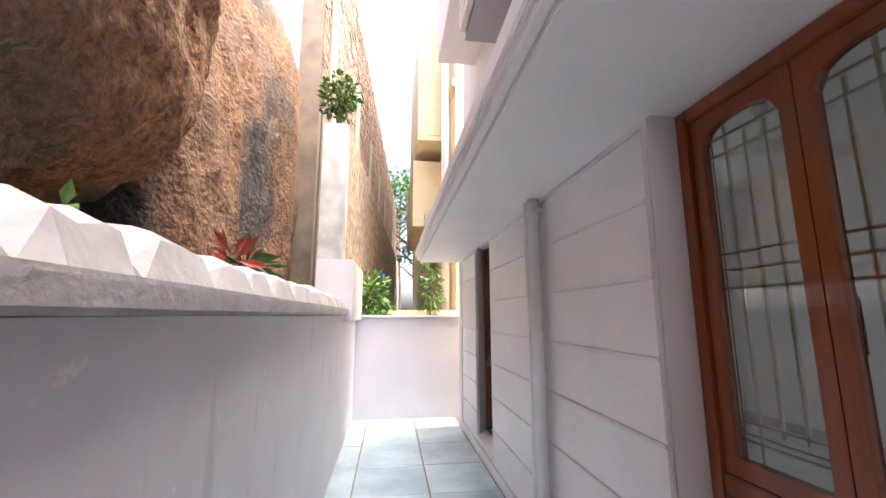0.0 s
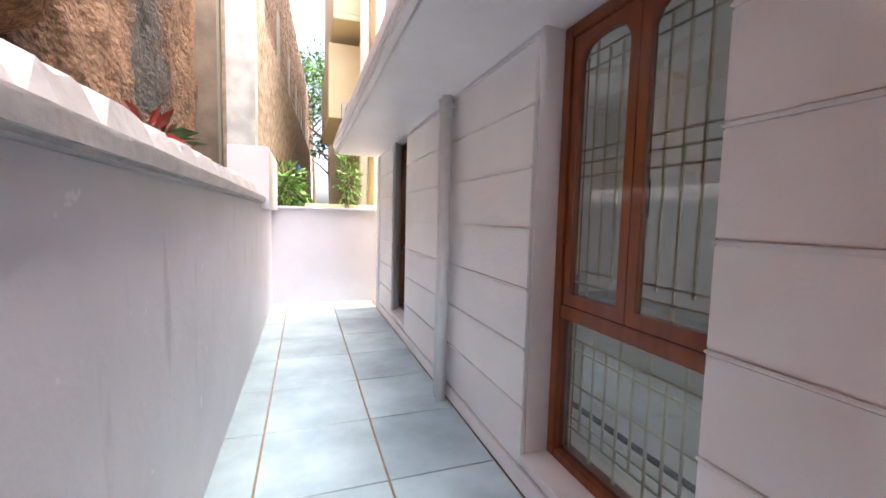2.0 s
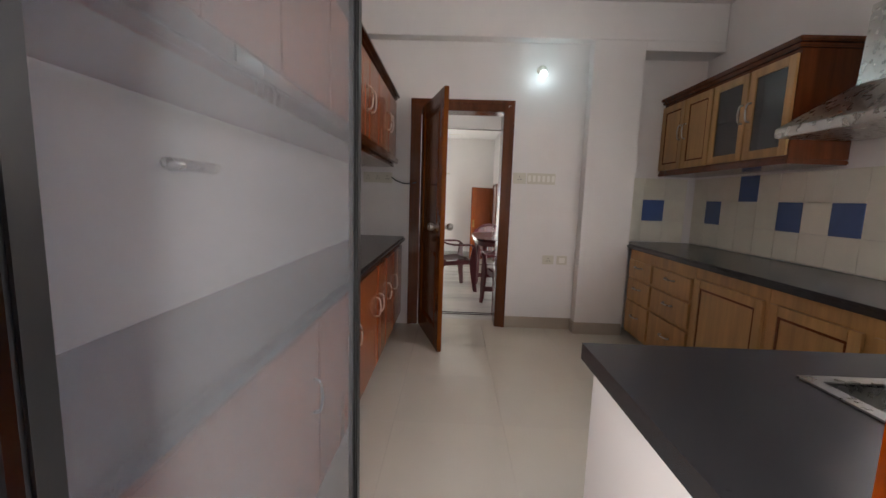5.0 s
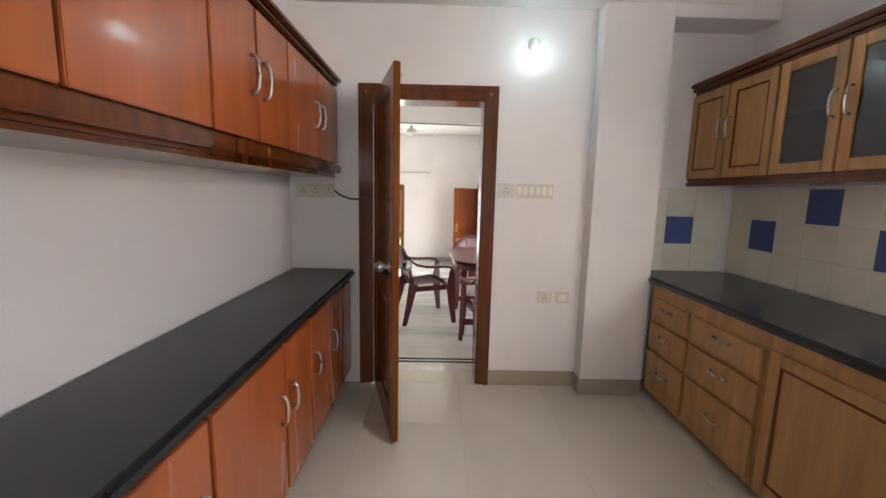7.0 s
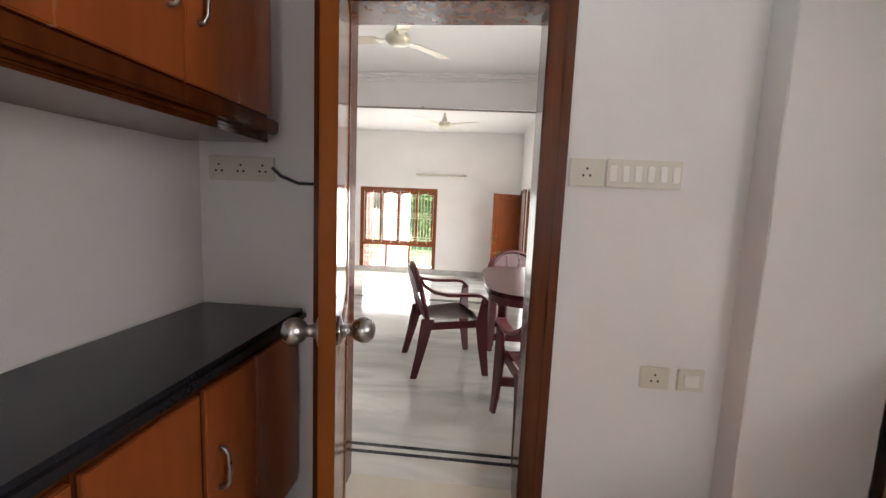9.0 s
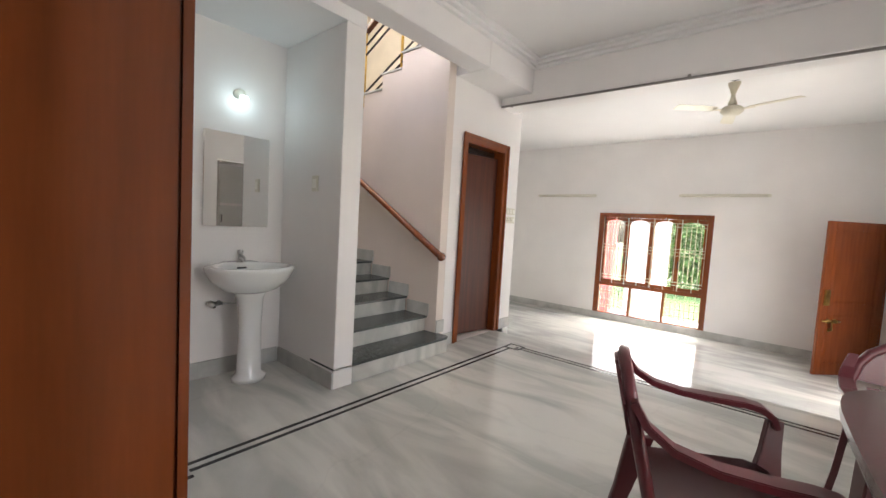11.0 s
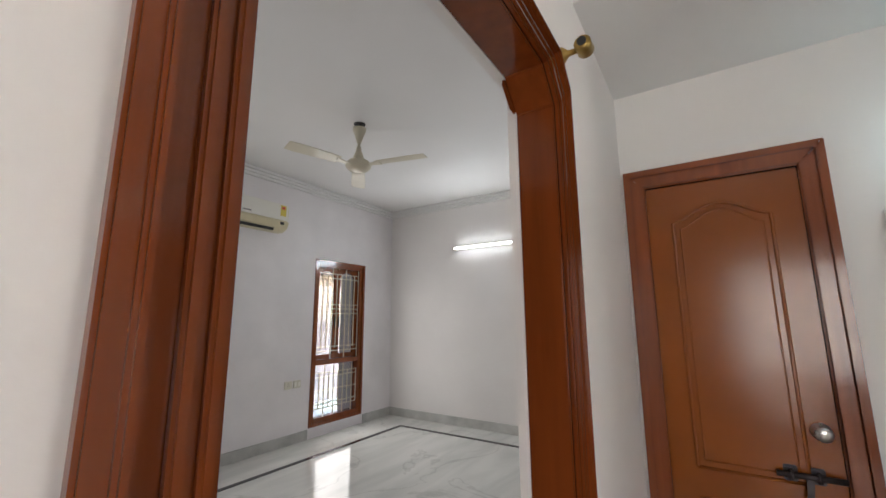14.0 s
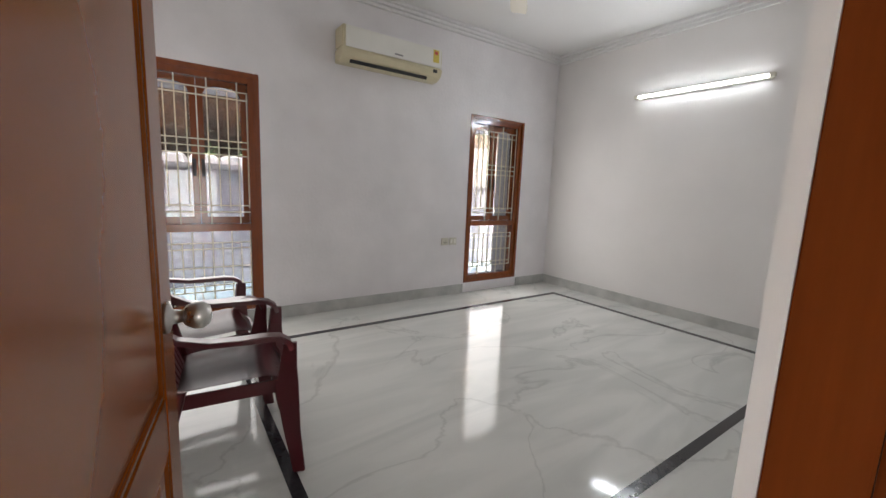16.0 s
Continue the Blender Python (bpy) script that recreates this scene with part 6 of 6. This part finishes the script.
def leaves(bm, rng, centre, radii, count, size, droop=0.3, slender=0.42):
    """Leaves scattered through an uneven crown, each folded along its rib."""
    c = Vector(centre)
    for _ in range(count):
        d = Vector((rng.gauss(0, 1), rng.gauss(0, 1), rng.gauss(0, 1))).normalized()
        rr = rng.random() ** 0.45 * (0.72 + 0.4 * noise.noise(d * 2.3 + c))
        p = c + Vector((d.x * radii[0], d.y * radii[1], d.z * radii[2])) * rr
        ax = (d + Vector((rng.uniform(-0.8, 0.8), rng.uniform(-0.8, 0.8), rng.uniform(-0.6, 0.6) - droop))).normalized()
        sd = ax.orthogonal().normalized()
        sd = (Matrix.Rotation(rng.uniform(0, 6.28), 3, ax) @ sd)
        up = ax.cross(sd)
        L = size * rng.uniform(0.6, 1.25)
        w = L * slender / 2
        a, b = p, p + ax * L
        mid = p + ax * L * 0.5 - up * L * 0.06
        v = [bm.verts.new(q) for q in (a, mid + sd * w + up * L * 0.08, b, mid - sd * w + up * L * 0.08, mid)]
        bm.faces.new((v[0], v[1], v[4]))
        bm.faces.new((v[1], v[2], v[4]))
        bm.faces.new((v[2], v[3], v[4]))
        bm.faces.new((v[3], v[0], v[4]))


def shrub(name, m, radii, count, size, material, label, stems=4, seed=1, slender=0.42, cat="plant", lift=None):
    rng = random.Random(seed)
    u = thing(name, m, label, cat)
    h = lift if lift is not None else radii[2]
    for i in range(stems):
        bm = bmesh.new()
        a = 6.28 * i / stems
        tube(bm, [(0, 0, -0.02), (math.cos(a) * radii[0] * 0.2, math.sin(a) * radii[1] * 0.2, h * 0.6), (math.cos(a) * radii[0] * 0.55, math.sin(a) * radii[1] * 0.55, h * 1.25)], [0.010, 0.007, 0.003], 6)
        part("stem", bm, M_BARK if radii[2] > 0.25 else M_LEAF, u)
    bm = bmesh.new()
    leaves(bm, rng, (0, 0, h), radii, count, size, slender=slender)
    part("foliage", bm, material, u)
    return u


shrub("wall_shrub", pose(0.92, 5.85, 3.50), (0.26, 0.26, 0.34), 420, 0.10, M_LEAF2, "bright green shrub growing on the post top", seed=3, lift=0.42)
cro = shrub("croton", pose(0.80, 3.42, 1.36), (0.13, 0.16, 0.15), 42, 0.13, M_LEAF_RED, "red and dark green croton plant behind the ledge", seed=5, slender=0.34, lift=0.22)
bm = bmesh.new()
leaves(bm, random.Random(8), (0.02, 0.12, 0.24), (0.14, 0.20, 0.16), 60, 0.12, slender=0.36)
part("green_leaves", bm, M_LEAF, cro)
for i, (x, y, r, n_) in enumerate(((0.66, 1.45, 0.10, 22), (0.70, 2.45, 0.15, 34), (0.74, 2.9, 0.09, 18), (0.74, 3.85, 0.14, 46), (0.76, 4.25, 0.14, 50), (0.78, 4.6, 0.13, 46), (0.78, 5.0, 0.11, 36), (0.62, 0.5, 0.12, 24))):
    shrub("ground_plant", pose(x, y, 1.40), (r * 1.1, r * 1.4, r * 0.7), n_, 0.075, M_LEAF2, "small bright green leafy plant behind the ledge", stems=3, seed=20 + i, lift=0.12 + r * 0.3)

# neighbour's tall brick wall with a lattice on its foot
BA, BB = Vector((0.56, 6.5, 0)), Vector((2.05, 30.0, 0))
along = (BB - BA).normalized()
side_ = Vector((along.y, -along.x, 0))
nb_len = (BB - BA).length
mb = Matrix((( along.x, side_.x, 0, BA.x), (along.y, side_.y, 0, BA.y), (0, 0, 1, 0), (0, 0, 0, 1)))
bm = bmesh.new()
box(bm, 0, -0.3, -0.7, nb_len, 0.0, 7.8)
M_MORTAR = mat("old_mortar", (0.27, 0.22, 0.17), 0.95, var=0.25, scale=3, bump=0.5)
nb = part("wall_neighbour", bm, M_MORTAR, m=mb)
tagged(nb, "tall old brick wall of the neighbouring plot", "wall", kind="structure")
rngb = random.Random(11)
verts, faces = [], []
zz = 4.1
row = 0
while zz < 7.75:
    xx = -0.12 * (row % 2)
    while xx < nb_len - 0.25:
        d = 0.012 + rngb.uniform(0, 0.022)
        x0, x1 = max(0.0, xx), xx + 0.225 + rngb.uniform(-0.01, 0.008)
        i = len(verts)
        verts += [(x0, 0.0, zz), (x1, 0.0, zz), (x1, 0.0, zz + 0.078), (x0, 0.0, zz + 0.078), (x0, d, zz), (x1, d, zz), (x1, d, zz + 0.078), (x0, d, zz + 0.078)]
        faces += [(i + 4, i + 5, i + 6, i + 7), (i, i + 1, i + 5, i + 4), (i + 1, i + 2, i + 6, i + 5), (i + 2, i + 3, i + 7, i + 6), (i + 3, i, i + 4, i + 7)]
        xx += 0.24
    zz += 0.092
    row += 1
me = bpy.data.meshes.new("bricks")
me.from_pydata(verts, [], faces)
me.materials.append(mat("weathered_brick", (0.30, 0.205, 0.15), 0.9, var=0.35, scale=2.5, bump=0.5, bump_scale=25, second=(0.17, 0.115, 0.085)))
ob = new("bricks", me)
ob.parent = nb
tagged(ob, "rough brown bricks", kind="stuff")
M_CONC = mat("stained_concrete", (0.34, 0.31, 0.26), 0.9, var=0.3, scale=1.2, bump=0.4, second=(0.26, 0.24, 0.20), stretch=(1, 1, 0.25))
bm = bmesh.new()
box(bm, 0.0, 0.001, -0.7, nb_len, 0.03, 4.05)
for k in range(9):
    box(bm, 0.3 + 2.4 * k, 0.031, 2.2, 0.75 + 2.4 * k, 0.06, 6.2 - 0.1 * k)
part("render_coat", bm, M_CONC, nb, "grey stained cement render")
lat = thing("lattice_screen", mb @ Matrix.Translation((0, 0.20, 0)), "weathered diagonal wooden lattice in front of the brick wall", "lattice")
for k in range(2):
    bm = bmesh.new()
    step = 0.24
    i = -24
    while i * step < nb_len:
        x = i * step
        z0, z1 = 1.35, 4.35
        xa, xb = (x, x + 3.0) if k == 0 else (x + 3.0, x)
        t0, t1 = 0.0, 1.0
        lo_, hi_ = min(xa, xb), max(xa, xb)
        pa, pb = Vector((xa, 0.02 * k, z0)), Vector((xb, 0.02 * k, z1))
        for lim, sgn in ((0.0, 1), (nb_len * 0.8, -1)):
            for q in (0, 1):
                P0, P1 = (pa, pb) if q == 0 else (pb, pa)
                if sgn * (P0.x - lim) < 0 and sgn * (P1.x - lim) > 0:
                    f = (lim - P0.x) / (P1.x - P0.x)
                    N = P0 + (P1 - P0) * f
                    if q == 0:
                        pa = N
                    else:
                        pb = N
        if 0 <= pa.x <= nb_len * 0.8 and 0 <= pb.x <= nb_len * 0.8 and (pb - pa).length > 0.1:
            ribbon(bm, [pa, pb], 0.022, 0.016, (pb - pa).cross(Vector((0, 1, 0))))
        i += 1
    part("slats", bm, M_LATTICE, lat)
for x in (0.03, 3.2, 6.4, 9.6, 12.8, 16.0):
    bx("lattice_post", (x - 0.03, -0.15, -0.7), (x + 0.03, -0.03, 4.4), M_LATTICE, lat)

# neighbour's cream building beyond the end wall
nbh = thing("neighbour_house", pose(2.75, 8.6, -0.7), "cream painted neighbouring house with sunshades and pipes", "house")
bx("wall", (0.0, 0.0, 0.0), (7.0, 14.0, 10.5), M_CREAM_WALL, nbh, bevel=0.02)
for z0, z1, y0, y1, dx in ((4.1, 5.7, 1.8, 5.4, -0.72), (5.95, 8.9, 1.2, 5.0, -0.66)):
    bx("sunshade", (dx, y0, z0), (-0.001, y1, z0 + 0.12), M_CREAM_WALL, nbh, "cream projecting sunshade", bevel=0.01)
    bx("sunshade_front", (dx, y0, z0 + 0.121), (dx + 0.09, y1, z1), M_CREAM_WALL, nbh, bevel=0.01)
    bx("sunshade_cheek", (dx + 0.091, y0, z0 + 0.121), (-0.001, y0 + 0.09, z1), M_CREAM_WALL, nbh, bevel=0.01)
bx("string_course", (-0.06, 0.0, 6.6), (-0.001, 9.0, 6.75), M_CREAM_WALL, nbh)
for y in (0.55, 1.05):
    bm = bmesh.new()
    tube(bm, [(-0.09, y, 0.0), (-0.09, y, 9.5)], 0.055, 12)
    part("drain_pipe", bm, M_PIPE, nbh, smooth=True)
for z in (4.6, 7.2):
    w_ = bx("window", (-0.02, 6.2, z), (-0.001, 7.4, z + 1.2), M_DARKGLASS, nbh)
    for k in range(5):
        bx("frame", (-0.05, 6.2 + 0.28 * k, z - 0.02), (-0.021, 6.24 + 0.28 * k, z + 1.22), M_PIPE, w_)
bx("porch_slab", (-1.3, -0.2, 1.92), (-0.001, 4.0, 2.15), M_CREAM_WALL, nbh, "cream porch slab", bevel=0.01)
# no opening in the wall: a dark sheet gives the doorway's shade
bx("doorway", (-0.03, 0.8, 0.0), (-0.001, 1.8, 1.9), M_IRON, nbh, "dark sheet for the shaded doorway")
for i, z in ((0, 3.05), (1, 3.35)):
    unit = thing("outdoor_unit", pose(2.36, 8.95 + 1.3 * i, z - 0.2), "grey outdoor air conditioner unit on the wall", "air conditioner")
    bx("casing", (-0.05, 0, 0), (0.38, 0.85, 0.58), M_SWITCH, unit, bevel=0.015)
    for k in range(9):
        bx("grille_slat", (-0.066, 0.06, 0.06 + 0.055 * k), (-0.051, 0.6, 0.085 + 0.055 * k), M_GREYALU, unit, bevel=0)
# upper storey of the own house, over the canopy
uh = thing("upper_storey", pose(2.53, 1.2, 2.22), "pale upper storey of the house with a louvred window", "upper storey", kind="structure")
bx("wall", (0.0, -4.2, 1.12), (0.2, 5.35, 4.5), mat("pale_blue_paint", (0.70, 0.74, 0.78), 0.5, var=0.04), uh)
bx("balcony_box", (-0.45, 2.9, 2.2), (-0.001, 4.6, 3.2), M_OUT, uh, bevel=0.01)
lv = bx("louvre_frame", (-0.50, 1.2, 1.0), (-0.02, 2.6, 2.2), M_GREYALU, uh, bevel=0.004)
for k in range(14):
    bx("louvre_slat", (-0.54, 1.25, 1.03 + 0.085 * k), (-0.501, 2.55, 1.08 + 0.085 * k), M_SWITCH, lv, bevel=0)

# creepers over the end wall and trees beyond
shrub("creeper", pose(1.25, 7.55, 0.6), (0.42, 0.40, 0.62), 620, 0.13, M_LEAF2, "bright green creeper behind the low end wall", stems=5, seed=31, lift=0.95)
shrub("creeper", pose(2.25, 8.3, 0.9), (0.25, 0.30, 0.9), 260, 0.11, M_LEAF2, "thin green vine hanging on the porch", stems=4, seed=33, lift=0.95)
bx("drum_post", (1.42, 7.60, -0.70), (1.46, 7.64, 2.0), mat("blue_paint", (0.04, 0.14, 0.4), 0.4), None, bevel=0.003)
tagged(bpy.data.objects["drum_post"], "thin blue painted post among the creepers", "post")


def tree(m, height, crown, count, size, label, seed, material):
    rng = random.Random(seed)
    u = thing("tree", m, label, "tree")
    bm = bmesh.new()
    tube(bm, [(0, 0, 0), (0.08, 0.05, height * 0.3), (-0.05, 0.1, height * 0.62), (0.05, 0, height)], [0.20, 0.16, 0.11, 0.04], 10)
    part("trunk", bm, M_BARK, u, smooth=True)
    for k in range(7):
        a, z = rng.uniform(0, 6.28), height * rng.uniform(0.5, 0.85)
        bm = bmesh.new()
        tip = (math.cos(a) * crown * 0.7, math.sin(a) * crown * 0.7, z + crown * rng.uniform(0.2, 0.7))
        tube(bm, [(0, 0, z), (tip[0] * 0.5, tip[1] * 0.5, z + (tip[2] - z) * 0.6), tip], [0.07, 0.045, 0.015], 7)
        part("limb", bm, M_BARK, u, smooth=True)
    bm = bmesh.new()
    for k in range(12):
        a = rng.uniform(0, 6.28)
        r = crown * rng.uniform(0.1, 0.75)
        leaves(bm, rng, (math.cos(a) * r, math.sin(a) * r, height * rng.uniform(0.72, 1.12)), (crown * 0.42, crown * 0.42, crown * 0.36), count // 12, size)
    part("crown", bm, material, u)
    return u


tree(pose(2.1, 31.5, -0.7), 11.5, 4.2, 5200, 0.34, "tall leafy green tree behind the brick wall", 41, M_LEAF2)
tree(pose(3.0, 26.0, -0.7), 8.0, 2.6, 2600, 0.26, "leafy green tree beyond the neighbouring house", 43, M_LEAF)

# outside the living room and dining windows
bm = bmesh.new()
box(bm, 14.7, -9.0, -0.699, 60, 40, -0.62)
structure("ground_lawn", bm, mat("lawn_grass", (0.045, 0.10, 0.010), 0.9, var=0.35, scale=1.6, bump=0.6, bump_scale=40), "green lawn outside the living room", category="lawn")
bm = bmesh.new()
box(bm, 14.7, -4.0, -0.69, 16.0, 8.0, -0.55)
structure("pavement_verandah", bm, mat("white_concrete_paving", (0.42, 0.41, 0.39), 0.6, var=0.05), "pale paving outside the living room window", category="pavement")
pl = thing("verandah_pillar", pose(15.6, 3.75, -0.55), "pink painted verandah pillar outside the window", "pillar")
bx("shaft", (-0.17, -0.17, 0.0), (0.17, 0.17, 3.6), mat("pink_paint", (0.50, 0.13, 0.12), 0.6, var=0.06), pl, bevel=0.01)
bm = bmesh.new()
box(bm, 15.8, 2.55, -0.69, 15.95, 3.35, 3.0)
structure("wall_verandah", bm, mat("white_lime_wash", (0.82, 0.82, 0.80), 0.8, var=0.04), "white wall end outside the living room")
for i, (x, y, h, c) in enumerate(((30, 6, 5, 2.6), (33, -2, 6, 3.0), (28, -9, 5, 2.6), (36, 12, 7, 3.4))):
    tree(pose(x, y, -0.65), h, c, 1500, 0.32, "green garden tree beyond the lawn", 60 + i, M_LEAF2)
shrub("garden_hedge", pose(21.5, 2.7, -0.62), (1.0, 2.3, 1.8), 3600, 0.24, M_LEAF2, "tall bright green hedge beyond the lawn", stems=6, seed=71, lift=1.5, cat="hedge")
bm = bmesh.new()
box(bm, 2.9, -3.3, -0.69, 16, -3.1, 2.2)
structure("wall_garden_south", bm, mat("cream_boundary_paint", (0.60, 0.54, 0.42), 0.8, var=0.05), "cream boundary wall outside the dining windows")
bm = bmesh.new()
box(bm, 2.73, -3.1, -0.69, 15, -1.76, -0.15)
box(bm, 6.6, -1.76, -0.69, 15, -0.63, -0.15)
structure("pavement_south", bm, mat("pale_paving", (0.62, 0.60, 0.55), 0.7, var=0.08), "pale paving outside the dining windows", category="pavement")


# ---- floor and wall pieces ----
def piece_mesh(name, w, d, h, material, bevel=0.002):
    bm = bmesh.new()
    box(bm, 0, 0, 0, w, d, h)
    bmesh.ops.bevel(bm, geom=[e for e in bm.edges if all(v.co.z > h * 0.5 for v in e.verts)], offset=bevel, segments=1, affect="EDGES")
    bmesh.ops.recalc_face_normals(bm, faces=bm.faces)
    me = bpy.data.meshes.new(name)
    bm.to_mesh(me)
    bm.free()
    me.materials.append(material)
    return me


def piece(name, me, parent, m):
    ob = new(name, me)
    ob.parent = parent
    ob.matrix_basis = m
    return ob


def vary(material, amount):
    """Lets each piece differ a little in tone."""
    nt = material.node_tree
    b = nt.nodes["Principled BSDF"]
    old = b.inputs["Base Color"].links[0].from_socket
    oi = nt.nodes.new("ShaderNodeObjectInfo")
    mr = nt.nodes.new("ShaderNodeMapRange")
    mr.inputs[3].default_value, mr.inputs[4].default_value = 1 - amount, 1 + amount * 0.5
    nt.links.new(oi.outputs["Random"], mr.inputs[0])
    hs = nt.nodes.new("ShaderNodeHueSaturation")
    nt.links.new(mr.outputs[0], hs.inputs["Value"])
    nt.links.new(old, hs.inputs["Color"])
    nt.links.new(hs.outputs[0], b.inputs["Base Color"])


vary(M_PAVE, 0.12)
vary(M_KFLOOR, 0.03)
rngt = random.Random(2)
cols = [(1.09, 1.293), (1.30, 1.894), (1.902, 2.455)]
pmesh = {c: piece_mesh("tile", c[1] - c[0] - 0.003, 0.601, 0.012, M_PAVE, 0.003) for c in cols}
y = 3.494 - 0.611 * 10
while y < 7.0:
    for c in cols:
        if y + 0.604 < 7.03:
            piece("tile", pmesh[c], pave, pose(c[0], y, -0.012 + rngt.uniform(-0.0006, 0.0006), rngt.uniform(-0.05, 0.05), rngt.uniform(-0.05, 0.05), 0))
    y += 0.611
if 7.028 - (y - 0.611) > 0.05:
    for x in (1.30, 1.902):
        m_ = piece_mesh("tile", 0.592 if x < 1.5 else 0.55, 7.028 - (y - 0.611), 0.012, M_PAVE, 0.003)
        piece("tile", m_, pave, pose(x, y - 0.611, -0.012))
    piece("tile", piece_mesh("tile", 0.2, 7.028 - (y - 0.611), 0.012, M_PAVE, 0.003), pave, pose(1.09, y - 0.611, -0.012))

kf = bpy.data.objects["floor_kitchen_bed"]
kt = piece_mesh("tile", 0.5994, 0.5994, 0.010, M_KFLOOR, 0.0004)
for i in range(6):
    for j in range(6):
        x0, y0 = IX + 0.02 + 0.6 * i - 0.02, 1.70 - 0.6 * (j + 1)
        w_, d_ = min(0.5994, 6.238 - x0), 0.5994
        lo_y = max(y0, -1.478)
        d_ = y0 + 0.5994 - lo_y
        if w_ > 0.03 and d_ > 0.03:
            me = kt if w_ > 0.59 and d_ > 0.59 else piece_mesh("tile", w_, d_, 0.010, M_KFLOOR, 0.001)
            piece("tile", me, kf, pose(x0, lo_y, -0.010))
piece("tile", piece_mesh("tile", 0.2, 0.83, 0.010, M_KFLOOR, 0.001), kf, pose(6.239, 0.335, -0.010))

ws = bpy.data.objects["wall_kitchen_south"]
wr = bpy.data.objects["wall_kitchen_recess"]
ct = piece_mesh("wall_tile", 0.1985, 0.1985, 0.008, M_CREAM_TILE, 0.0015)
bt = piece_mesh("wall_tile", 0.1985, 0.1985, 0.0085, M_BLUE_TILE, 0.0015)
BLUES = {(1, 1), (3, 2), (5, 1), (7, 1)}
for i in range(14):
    for r in range(3):
        x1 = 6.352 - 0.2 * i
        if x1 - 0.2 < 4.2 and r > 0:
            continue
        piece("wall_tile", bt if (i, r) in BLUES else ct, ws, pose(x1 - 0.2, -1.4795, 0.868 + 0.2 * r, 90, 0, 0) @ Matrix.Rotation(0, 4, "X") @ Matrix.Diagonal((1, 1, -1, 1)))
for j in range(3):
    for r in range(3):
        piece("wall_tile", bt if (j, r) == (1, 1) else ct, wr, pose(6.3595, -0.802 - 0.2 * j, 0.868 + 0.2 * r, 90, 0, -90) @ Matrix.Diagonal((1, 1, 1, 1)))
